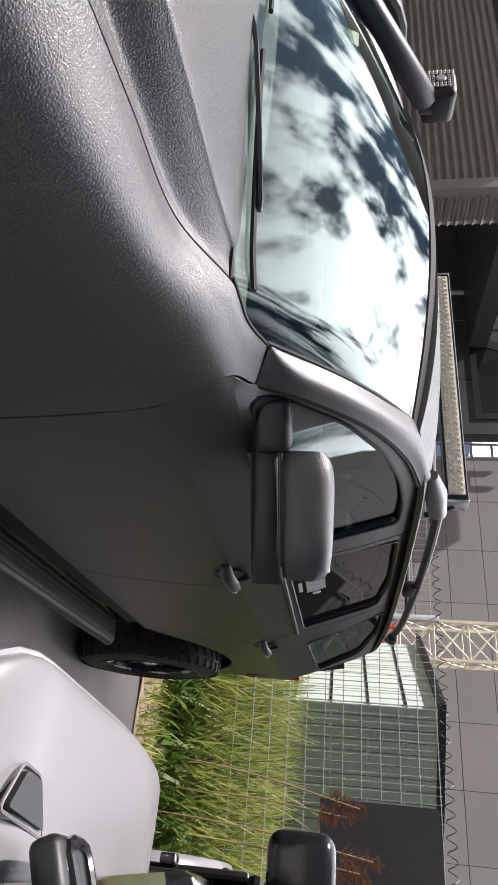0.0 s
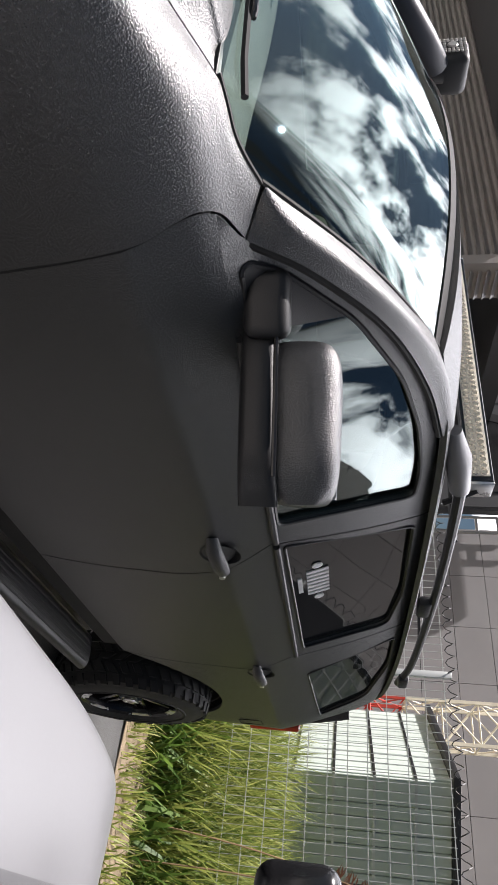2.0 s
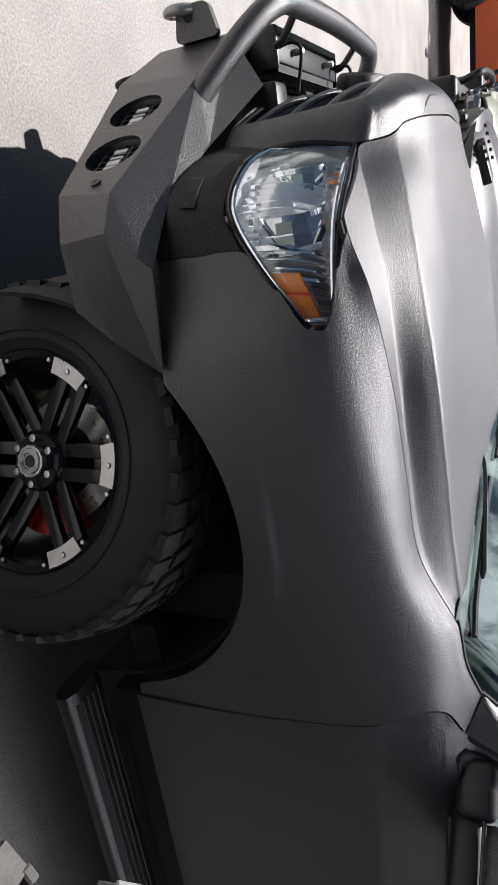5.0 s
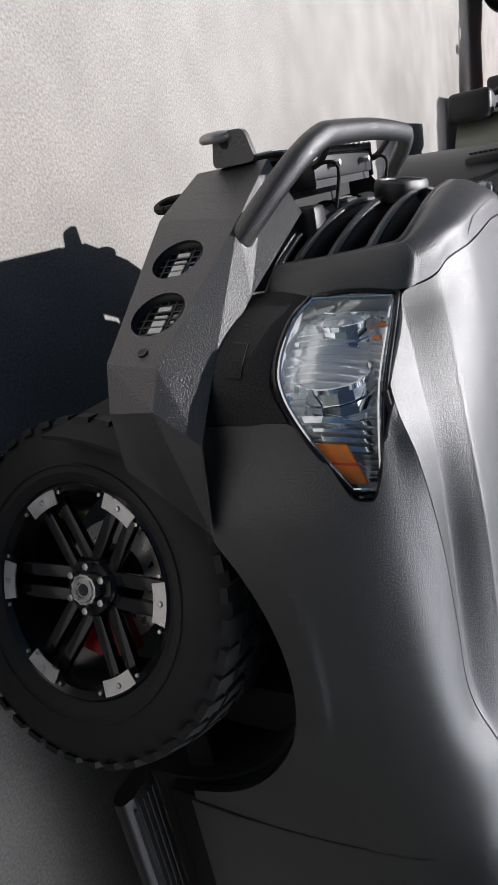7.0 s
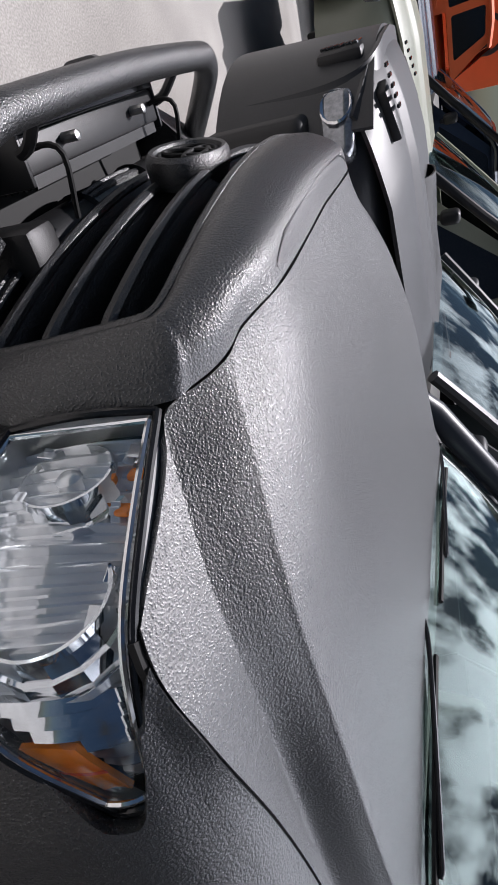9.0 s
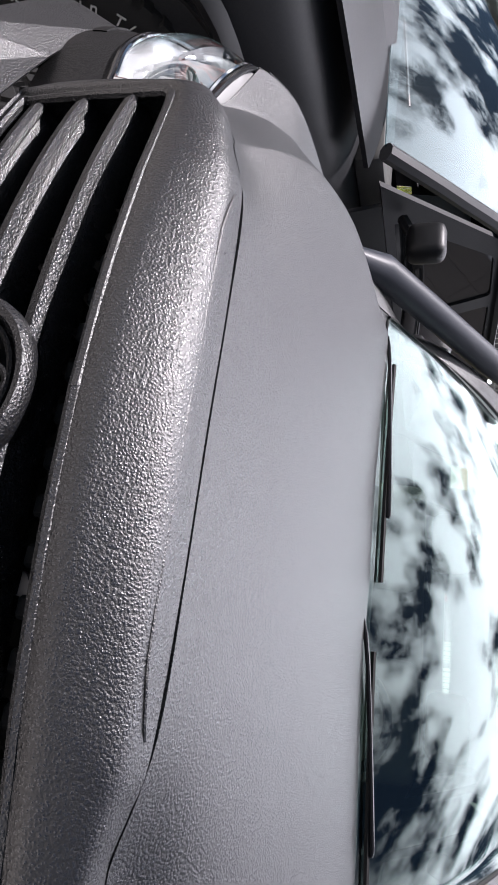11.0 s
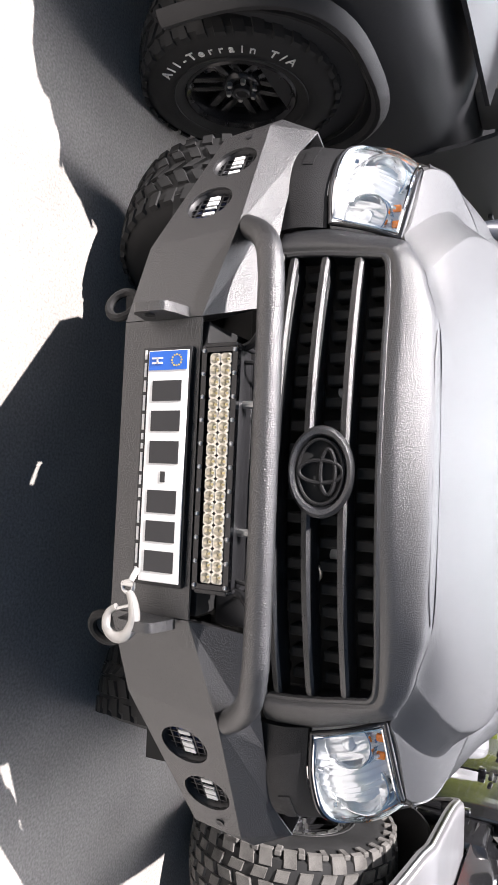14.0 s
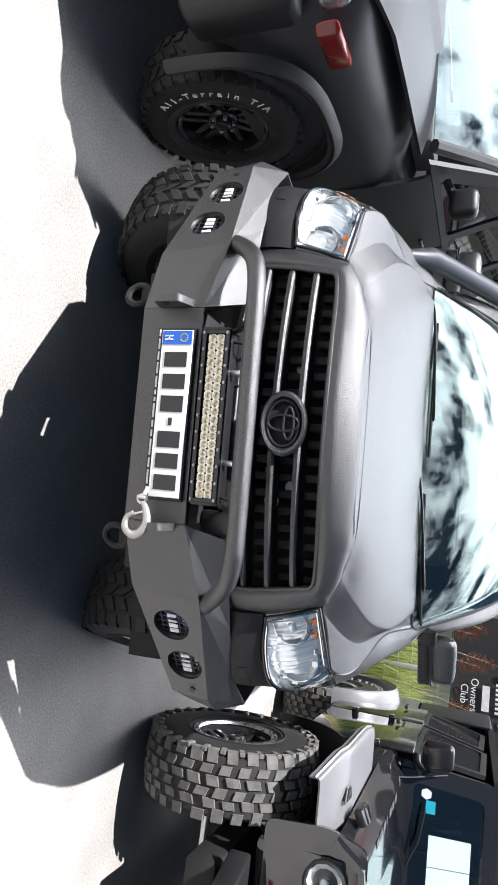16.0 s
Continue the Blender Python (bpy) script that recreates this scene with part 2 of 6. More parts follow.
def catmull(pts, n):
    """A smooth curve of n points through pts."""
    P = [Vector(p) for p in pts]
    P = [2 * P[0] - P[1], *P, 2 * P[-1] - P[-2]]
    out, spans = [], len(P) - 3
    for k in range(n):
        s = min(k / (n - 1) * spans, spans - 1e-6)
        i, f = int(s), s - int(s)
        a, b, c, d = P[i:i + 4]
        out.append(0.5 * ((2 * b) + (c - a) * f + (2 * a - 5 * b + 4 * c - d) * f * f + (3 * b - a - 3 * c + d) * f ** 3))
    return out


def lerp_rows(ys, rows, y):
    """Rows of numbers given at the stations ys, eased smoothly between them."""
    if y <= ys[0]:
        return list(rows[0])
    for i in range(len(ys) - 1):
        if y <= ys[i + 1]:
            f = (y - ys[i]) / (ys[i + 1] - ys[i])
            a, b = rows[i], rows[i + 1]
            pa = rows[i - 1] if i else [2 * p - q for p, q in zip(a, b)]
            pb = rows[i + 2] if i + 2 < len(rows) else [2 * q - p for p, q in zip(a, b)]
            ya = ys[i - 1] if i else 2 * ys[i] - ys[i + 1]
            yb = ys[i + 2] if i + 2 < len(ys) else 2 * ys[i + 1] - ys[i]
            h = ys[i + 1] - ys[i]
            o = []
            for p0, p1, p2, p3 in zip(pa, a, b, pb):
                m1, m2 = (p2 - p0) / (ys[i + 1] - ya) * h, (p3 - p1) / (yb - ys[i]) * h
                o.append((2 * f ** 3 - 3 * f * f + 1) * p1 + (f ** 3 - 2 * f * f + f) * m1 + (3 * f * f - 2 * f ** 3) * p2 + (f ** 3 - f * f) * m2)
            return o
    return list(rows[-1])


def grid(fn, nu, nv, bm=None, closed=False):
    bm = bm or bmesh.new()
    V = [[bm.verts.new(fn(i / (nu - 1), j / (nv - 1))) for j in range(nv)] for i in range(nu)]
    for i in range(nu - 1 + (1 if closed else 0)):
        for j in range(nv - 1):
            q = (V[i][j], V[(i + 1) % nu][j], V[(i + 1) % nu][j + 1], V[i][j + 1])
            bm.faces.new(q)
    return bm


def shell(bm, t, up=(0, 0, 1)):
    """Gives an open sheet thickness t, away from the side that faces 'up' (a vector, or None: as the normals lie)."""
    bm.normal_update()
    if up is not None:
        d = sum((f.normal * f.calc_area() for f in bm.faces), Vector())
        if d.dot(Vector(up)) < 0:
            for f in bm.faces:
                f.normal_flip()
            bm.normal_update()
    vs, fs = bm.verts[:], bm.faces[:]
    edge = [e for e in bm.edges if len(e.link_faces) == 1]
    twin = {v: bm.verts.new(v.co - v.normal * t) for v in vs}
    for f in fs:
        bm.faces.new([twin[v] for v in reversed(f.verts)])
    for e in edge:
        a, b = e.verts
        bm.faces.new((a, b, twin[b], twin[a]))
    return bm


def merge(bm, other):
    me = bpy.data.meshes.new("tmp")
    other.to_mesh(me)
    other.free()
    bm.from_mesh(me)
    bpy.data.meshes.remove(me)
    return bm


def moved(bm, m):
    bmesh.ops.transform(bm, matrix=m, verts=bm.verts[:])
    return bm


def flip_x(bm, s):
    if s < 0:
        bmesh.ops.scale(bm, vec=(-1, 1, 1), verts=bm.verts[:])
        bmesh.ops.reverse_faces(bm, faces=bm.faces[:])
    return bm


def rbox(sx, sy, sz, bev=0.0, seg=2, m=None):
    bm = bmesh.new()
    bmesh.ops.create_cube(bm, size=1)
    bmesh.ops.scale(bm, vec=(sx, sy, sz), verts=bm.verts[:])
    if bev:
        bmesh.ops.bevel(bm, geom=bm.edges[:], offset=bev, segments=seg, affect='EDGES', profile=0.5)
    return moved(bm, m) if m else bm


def box_at(x0, x1, y0, y1, z0, z1, bev=0.0, seg=2):
    return rbox(x1 - x0, y1 - y0, z1 - z0, bev, seg, Matrix.Translation(((x0 + x1) / 2, (y0 + y1) / 2, (z0 + z1) / 2)))


def tube(pts, r, seg=12, n=0, caps=True):
    """A round bar along pts (n: resampled smoothly to n points). r: radius, or one per point."""
    P = catmull(pts, n) if n else [Vector(p) for p in pts]
    bm = bmesh.new()
    rings, prev = [], None
    for i, p in enumerate(P):
        d = (P[min(i + 1, len(P) - 1)] - P[max(i - 1, 0)]).normalized()
        if prev is None:
            prev = d.orthogonal().normalized()
        prev = (prev - d * prev.dot(d)).normalized()
        q = d.cross(prev)
        rad = r[i] if isinstance(r, (list, tuple)) else r
        rings.append([bm.verts.new(p + rad * (math.cos(a) * prev + math.sin(a) * q)) for a in (2 * math.pi * k / seg for k in range(seg))])
    for a, b in zip(rings, rings[1:]):
        for k in range(seg):
            bm.faces.new((a[k], a[(k + 1) % seg], b[(k + 1) % seg], b[k]))
    if caps:
        bm.faces.new(rings[0][::-1])
        bm.faces.new(rings[-1])
    return bm


def lathe(profile, seg=32, axis='X', m=None):
    """profile: (along the axis, radius) pairs; closed to the axis where a radius is 0."""
    bm = bmesh.new()
    rings = []
    for a, r in profile:
        if r < 1e-6:
            rings.append([bm.verts.new((a, 0, 0))])
        else:
            rings.append([bm.verts.new((a, r * math.cos(2 * math.pi * k / seg), r * math.sin(2 * math.pi * k / seg))) for k in range(seg)])
    for p, q in zip(rings, rings[1:]):
        for k in range(seg):
            if len(p) == 1 and len(q) == 1:
                break
            if len(p) == 1:
                bm.faces.new((p[0], q[(k + 1) % seg], q[k]))
            elif len(q) == 1:
                bm.faces.new((p[k], p[(k + 1) % seg], q[0]))
            else:
                bm.faces.new((p[k], p[(k + 1) % seg], q[(k + 1) % seg], q[k]))
    if axis == 'Y':
        moved(bm, Matrix.Rotation(radians(90), 4, 'Z'))
    elif axis == 'Z':
        moved(bm, Matrix.Rotation(radians(-90), 4, 'Y'))
    return moved(bm, m) if m else bm


def prism(poly, depth, m=None, bev=0.0):
    """A flat polygon in x, y, extruded by depth in z."""
    bm = bmesh.new()
    f = bm.faces.new([bm.verts.new((x, y, 0)) for x, y in poly])
    r = bmesh.ops.extrude_face_region(bm, geom=[f])
    bmesh.ops.translate(bm, vec=(0, 0, depth), verts=[v for v in r["geom"] if isinstance(v, bmesh.types.BMVert)])
    if bev:
        bmesh.ops.bevel(bm, geom=bm.edges[:], offset=bev, segments=2, affect='EDGES', profile=0.5)
    return moved(bm, m) if m else bm


def polyhedron(verts, faces, bev=0.0, seg=2):
    bm = bmesh.new()
    V = [bm.verts.new(v) for v in verts]
    for f in faces:
        bm.faces.new([V[i] for i in f])
    if bev:
        bmesh.ops.bevel(bm, geom=bm.edges[:], offset=bev, segments=seg, affect='EDGES', profile=0.5)
    return bm


def pierced(outer, holes, to3d, cuts=0):
    """A flat sheet with holes: loops of (a, b), filled, then laid into space by to3d(a, b)."""
    bm = bmesh.new()
    edges = []
    for loop in [outer, *holes]:
        V = [bm.verts.new((a, b, 0)) for a, b in loop]
        edges += [bm.edges.new((V[i], V[(i + 1) % len(V)])) for i in range(len(V))]
    bmesh.ops.triangle_fill(bm, use_beauty=True, use_dissolve=False, edges=edges)
    for v in bm.verts:
        v.co = Vector(to3d(v.co.x, v.co.y))
    return bm


def rounded(loop, r, n=5):
    """A closed polygon's corners rounded with radius r (or one for each corner)."""
    out, N = [], len(loop)
    for i in range(N):
        p, a, b = Vector(loop[i]), Vector(loop[i - 1]), Vector(loop[(i + 1) % N])
        rr = r[i] if isinstance(r, (list, tuple)) else r
        u, w = (a - p), (b - p)
        k = min(rr, u.length * 0.45, w.length * 0.45)
        s, e = p + u.normalized() * k, p + w.normalized() * k
        if k < 1e-4:
            out.append((p.x, p.y))
            continue
        for j in range(n + 1):
            f = j / n
            q = s * (1 - f) ** 2 + p * 2 * f * (1 - f) + e * f * f
            out.append((q.x, q.y))
    return out


def text_mesh(body, size, material, parent, name, m, depth=0.0015, align='CENTER'):
    cu = bpy.data.curves.new("t", 'FONT')
    cu.body, cu.size, cu.extrude = body, size, depth
    cu.align_x, cu.align_y = align, 'CENTER'
    tmp = bpy.data.objects.new("t", cu)
    me = bpy.data.meshes.new_from_object(tmp)
    bpy.data.objects.remove(tmp)
    bpy.data.curves.remove(cu)
    me.name = name
    me.materials.clear()
    me.materials.append(material)
    ob = new(name, me)
    ob.parent = parent
    ob.matrix_local = m
    return ob

# ---- the grey off-road estate: body surfaces ----
HOOD_Y = (0.27, 0.335, 0.42, 0.50, 0.60, 0.80, 1.00, 1.20, 1.37, 1.46)
HOOD = ((1.352, .46, 1.306, .56, 1.246, .66, 1.226), (1.362, .505, 1.302, .585, 1.238, .70, 1.230), (1.374, .575, 1.327, .65, 1.266, .775, 1.245),
        (1.385, .63, 1.347, .70, 1.291, .832, 1.272), (1.396, .678, 1.369, .737, 1.317, .845, 1.308), (1.414, .722, 1.401, .760, 1.336, .822, 1.336),
        (1.430, .738, 1.418, .777, 1.352, .805, 1.350), (1.444, .742, 1.431, .786, 1.377, .811, 1.372), (1.455, .748, 1.448, .788, 1.438, .810, 1.450),
        (1.460, .750, 1.456, .790, 1.465, .815, 1.480))
FEND_Y = (0.44, 0.56, 0.70, 0.95, 1.20, 1.37, 1.58)
FEND = ((.82, 1.258, .832, 1.253, .856, 1.235, .886, 1.17, .905, 1.09, .914, .97, .916, .86),
        (.842, 1.296, .860, 1.272, .884, 1.243, .910, 1.18, .928, 1.09, .938, .97, .94, .86),
        (.836, 1.326, .872, 1.300, .915, 1.258, .948, 1.19, .968, 1.10, .980, 1.00, .978, .84),
        (.808, 1.347, .868, 1.338, .928, 1.306, .962, 1.235, .986, 1.12, 1.000, 1.05, 1.000, .80),
        (.811, 1.372, .872, 1.374, .930, 1.350, .962, 1.262, .984, 1.12, .995, 1.05, .995, .75),
        (.812, 1.452, .862, 1.440, .924, 1.398, .964, 1.274, .976, 1.10, .980, .90, .970, .60),
        (.836, 1.506, .880, 1.470, .936, 1.405, .9705, 1.278, .976, 1.10, .972, .87, .945, .60))


def hood_point(y, s):
    """s: 0 at the middle, 1 at the seam with the wing."""
    zc, xk, zk, xb, zb, xs, zs = lerp_rows(HOOD_Y, HOOD, y)
    knots = [(0, zc), (xk * .35, zc - .003), (xk * .7, zc * .75 + zk * .25 + .002), (xk - .035, zk + .008), (xk, zk - .006), (xb - .004, zb + .006), (xb + min(.02, .45 * (xs - xb)), zb + min(1, .02 / max(.02, xs - xb)) * (zs - zb) * .45), (xs, zs)]
    p = catmull([(x, 0, z) for x, z in knots], 57)
    i = min(int(s * 56), 55)
    q = p[i].lerp(p[i + 1], s * 56 - i)
    return Vector((q.x, y, q.z))


def wing_section(y):
    r = lerp_rows(FEND_Y, FEND, y)
    pts = [Vector((r[k], y, r[k + 1])) for k in range(0, 14, 2)]
    h = hood_point(min(y, 1.40), 1.0)
    if y < 1.42:
        # the wing's top edge follows the bonnet's
        f = min(1, max(0, (y - 1.36) / .06))
        pts[0] = Vector((h.x + .002, y, h.z)).lerp(pts[0], f)
    if y > 1.36:
        # then round the windscreen's lower corner
        x, z = lerp_rows((1.36, 1.40, 1.44, 1.48, 1.533, 1.62), ((.806, 1.449), (.824, 1.459), (.835, 1.466), (.837, 1.479), (.832, 1.500), (.842, 1.512)), y)
        pts[0] = pts[0].lerp(Vector((x, y, z)), min(1, (y - 1.36) / .02))
    return catmull(pts, 61)


def side_x(y, z):
    """Half the body's width below the windows."""
    x = lerp_rows((.55, .62, .85, 1.10, 1.25, 1.272, 1.284, 1.30, 1.43), ((.93,), (.950,), (.975,), (.985,), (.991,), (.9915,), (.9885,), (.9835,), (.946,)), z)[0]
    if y < 2.0:
        x -= lerp_rows((.6, .87, 1.10, 1.29, 1.40, 1.431), ((.0,), (.004,), (.009,), (.020,), (.0185,), (.0275,)), z)[0] * ((2.0 - y) / .42) ** 2
    if y > 5.0:
        x -= .16 * ((y - 5.0) / .7) ** 2
    return x


def glass_x(y, z):
    """Half the body's width at the windows."""
    x = .948 - .350 * (z - 1.43) - .03 * max(0, (z - 1.43) / .5) ** 3
    low = max(0, 1 - (z - 1.431) / .035)
    up = min(1, max(0, (z - 1.42) / .07))
    if y < 2.2:
        x -= .070 * ((2.2 - y) / .6) ** 2 * up
    if y < 2.0:
        x -= .024 * ((2.0 - y) / .42) ** 2 * (1 - up)
    if y > 5.0:
        x -= .16 * ((y - 5.0) / .7) ** 2
    return x + (side_x(y, 1.431) - x) * min(1, low) if low > 0 else x


def arch(y, yc, ry, rz, low):
    f = 1 - ((y - yc) / ry) ** 2
    return max(low, .43 + rz * math.sqrt(f)) if f > 0 else low


suv = thing("off_road_suv", "dark grey lifted off-road suv with rough sprayed bed-liner coat", "car")

# bonnet
def hood_sheet(u, v):
    s = abs(2 * v - 1)
    sgn = -1 if v < .5 else 1
    front = lerp_rows((0, .35, .62, .72, .85, 1), ((.270,), (.292,), (.330,), (.338,), (.378,), (.468,)), s)[0]
    rear = 1.335 + .045 * s ** 3
    p = hood_point(front - .004 + (rear - front + .008) * u, s)
    return Vector((p.x * sgn * (1 - .004 * s ** 6), p.y, p.z))
bonnet = part("bonnet", shell(grid(hood_sheet, 48, 85), .012), PAINT, suv, "grey sprayed bonnet with raised centre", sharp=50)

# wings
seam_a = lambda z: lerp_rows((.60, .87, 1.07, 1.30, 1.37, 1.41, 1.44, 1.468), ((1.650,), (1.612,), (1.588,), (1.553,), (1.526,), (1.520,), (1.542,), (1.608,)), z)[0]


def wing_front(z):
    # round the lamp's pointed end
    return lerp_rows((.90, 1.075, 1.105, 1.13, 1.16, 1.185, 1.20, 1.22, 1.243, 1.254, 1.264, 1.275, 1.30),
                     ((.504,), (.500,), (.514,), (.544,), (.588,), (.628,), (.648,), (.656,), (.650,), (.590,), (.52,), (.48,), (.476,)), z)[0]


def wing_rear(z):
    # up the door's edge, then back along the short joint under the pillar
    return seam_a(z) if z < 1.468 else 1.608 - .072 * min(1, (z - 1.468) / .032)
def wing(side):
    cols, rows = 84, 76
    def on(y, s):
        sec = wing_section(y)
        low = arch(y, 1.08, .55, .604, .62 if y > 1 else .905)
        pts = [p for p in sec if p.z > low]
        last = sec[len(pts)] if len(pts) < len(sec) else sec[-1]
        if last.z <= low < pts[-1].z:
            pts.append(pts[-1].lerp(last, (pts[-1].z - low) / (pts[-1].z - last.z)))
        # even steps along the section
        run = [0.0]
        for a, b in zip(pts, pts[1:]):
            run.append(run[-1] + (b - a).length)
        want, i = s * run[-1], 0
        while i < len(run) - 2 and run[i + 1] < want:
            i += 1
        return pts[i].lerp(pts[i + 1], (want - run[i]) / max(1e-6, run[i + 1] - run[i]))
    def end(s, y, edge):
        for turn in range(8):
            y = .4 * y + .6 * edge(on(y, s).z)
        return y
    ends = []
    for j in range(rows):
        s = (j / (rows - 1)) ** 1.3
        ends.append((end(s, .55, wing_front), end(s, 1.56, wing_rear) - .003))
    def fn(u, v):
        y0, y1 = ends[int(round(v * (rows - 1)))]
        return on(.50 + 1.03 * u + (y0 - .50) * (1 - u) ** 3 + (y1 - 1.53) * u ** 4, v ** 1.3)
    bm = shell(grid(fn, cols, rows), .022, (1, 0, .3))
    return part("front_wing", flip_x(bm, side), PAINT, suv, "grey sprayed front wing with wheel arch", sharp=50)
for sd in (1, -1):
    wing(sd)


def side_panel(name, yl, yr, side, label, arch_y=None, nz=60, ny=44):
    """A door skin or rear quarter between two seams yl(z), yr(z)."""
    def fn(u, v):
        zt, zl = 1.431, .60
        if arch_y:
            ya = (yl(1.0) + .0) + (yr(1.0) - yl(1.0)) * u
            zl = arch(ya, arch_y, .64, .56, .62)
        z = zt + (zl - zt) * v
        y = yl(z) + (yr(z) - yl(z)) * u
        return Vector((side_x(y, z), y, z))
    return part(name, flip_x(shell(grid(fn, ny, nz), .02, (1, 0, 0)), side), PAINT, suv, label)


seam_b = lambda z: lerp_rows((.60, .945, 1.11, 1.30, 1.43), ((2.835,), (2.85,), (2.855,), (2.785,), (2.685,)), z)[0]
seam_c = lambda z: lerp_rows((.60, 1.0, 1.25, 1.43), ((3.895,), (3.91,), (3.90,), (3.81,)), z)[0]
tail = lambda z: lerp_rows((.60, 1.0, 1.43), ((5.60,), (5.66,), (5.62,)), z)[0]
LEAN_B = lambda z: 2.685 + (z - 1.43) * .26
LEAN_C = lambda z: 3.81 + (z - 1.43) * .10


def dense(loop, step=.018):
    out = []
    for (a, b), (c, d) in zip(loop, [*loop[1:], loop[0]]):
        n = max(1, int(math.hypot(c - a, d - b) / step))
        out += [(a + (c - a) * k / n, b + (d - b) * k / n) for k in range(n)]
    return out


def frame_sheet(name, outer, hole, side, parent, label=""):
    bm = pierced(dense(rounded(outer, .03)), [dense(hole)], lambda a, b: (glass_x(a, b), a, b))
    return part(name, flip_x(shell(bm, .03, (1, 0, .3)), side), PAINT, parent, label, sharp=30)


def pane(name, loop, side, parent, material, inset, label=""):
    ys, zs = [p[0] for p in loop], [p[1] for p in loop]
    bm = pierced(loop, [], lambda a, b: (glass_x(a, b) - inset, a, b))
    return part(name, flip_x(shell(bm, .005, (1, 0, .3)), side), material, parent, label)


def bigger(loop, d):
    cx, cy = sum(p[0] for p in loop) / len(loop), sum(p[1] for p in loop) / len(loop)
    return [(cx + (x - cx) * (1 + d / .35), cy + (y - cy) * (1 + d / .2)) for x, y in loop]


SCREEN_CORNER = catmull([(.800, 1.36, 1.448), (.819, 1.40, 1.458), (.830, 1.44, 1.465), (.832, 1.48, 1.478), (.827, 1.533, 1.499)], 25)


def screen(u, v, grow=0.0):
    s = 2 * v - 1
    a = abs(s)
    if a < .88:
        b = Vector((.800 * s / .88, 1.262 + .098 * (a / .88) ** 2, 1.440 + .008 * (a / .88) ** 2))
    else:
        b = SCREEN_CORNER[min(24, int((a - .88) / .12 * 24 + .5))].copy()
        b.x = math.copysign(b.x, s)
    t = Vector((.712 * s, 2.064 - .105 * (1 - s * s), 1.868 + .074 * (1 - s * s)))
    return b.lerp(t, u) + Vector((0, -.3, .95)) * .030 * math.sin(math.pi * u)


for sd in (1, -1):
    fd = side_panel("front_door", lambda z: seam_a(z) + .003, lambda z: seam_b(z) - .003, sd, "grey sprayed front door")
    rd = side_panel("rear_door", lambda z: seam_b(z) + .003, lambda z: seam_c(z) - .003, sd, "grey sprayed rear door")
    side_panel("rear_quarter", lambda z: seam_c(z) + .003, tail, sd, "grey sprayed rear quarter panel", arch_y=4.52, ny=60)
    # window frames with their openings
    win_f = rounded([(1.645, 1.455), (1.70, 1.535), (1.845, 1.668), (2.06, 1.782), (2.28, 1.842), (2.50, 1.872), (2.655, 1.868), (2.575, 1.452)], (.02, .03, .05, .06, .06, .06, .035, .03))
    win_r = rounded([(2.715, 1.462), (2.86, 1.885), (3.45, 1.895), (3.755, 1.850), (3.72, 1.475)], (.02, .03, .06, .05, .02))
    win_q = rounded([(4.12, 1.478), (4.00, 1.900), (4.46, 1.895), (4.92, 1.790), (5.02, 1.515)], (.03, .04, .08, .08, .04))
    frame_sheet("window_frame", [*[(seam_a(z) + .003, z) for z in (1.43, 1.437, 1.444, 1.451, 1.458, 1.464)], (1.632, 1.484), (1.712, 1.592), (1.86, 1.718), (2.08, 1.825), (2.30, 1.888), (2.54, 1.925), (LEAN_B(1.93) - .004, 1.93), (2.681, 1.43)], win_f, sd, fd)
    frame_sheet("window_frame", [(2.689, 1.43), (LEAN_B(1.93) + .004, 1.93), (3.4, 1.936), (LEAN_C(1.93) - .004, 1.926), (3.806, 1.43)], win_r, sd, rd)
    frame_sheet("quarter_frame", [(3.814, 1.43), (LEAN_C(1.93) + .004, 1.926), (4.6, 1.925), (5.18, 1.85), (5.50, 1.62), (5.60, 1.43)], win_q, sd, suv, "grey rear pillar")
    # panes: the front glass sits behind a mirror sail
    sail = rounded([(1.648, 1.457), (1.702, 1.533), (1.840, 1.662), (1.815, 1.457)], .015)
    pane("mirror_sail", sail, sd, fd, PLASTIC, .006, "black plastic mirror triangle")
    pane("window", bigger(rounded([(1.822, 1.452), (1.838, 1.668), (2.06, 1.782), (2.28, 1.842), (2.50, 1.872), (2.655, 1.868), (2.575, 1.452)], .03), .006), sd, fd, GLASS_SIDE, .016)
    pane("window", bigger(win_r, .006), sd, rd, GLASS_DARK, .016, "dark privacy glass")
    if sd > 0:
        # club sticker: plain bars and discs
        for k in range(7):
            y0 = 2.99 + .030 * k
            pane("sticker_bar", [(y0, 1.520), (y0 + .017, 1.520), (y0 + .017, 1.598), (y0, 1.598)], sd, rd, WHITE_LETTER, .012)
        for a, b in ((2.955, 1.559), (3.225, 1.559)):
            pane("sticker_disc", [(a + .018 * math.cos(j * .5236), b + .018 * math.sin(j * .5236)) for j in range(12)], sd, rd, WHITE_LETTER, .012)
        pane("sticker_bar", [(3.03, 1.488), (3.15, 1.488), (3.15, 1.504), (3.03, 1.504)], sd, rd, WHITE_LETTER, .012)
    pane("quarter_window", bigger(win_q, .006), sd, suv, GLASS_DARK, .012, "dark privacy glass")
    # black rubber round the windows
    for loop, own in ((win_f, fd), (win_r, rd), (win_q, suv)):
        pts = [(glass_x(a, b) + .001, a, b) for a, b in bigger(loop, -.002)]
        part("window_rubber", flip_x(tube([*pts, pts[0]], .006, 6), sd), PLASTIC, own)
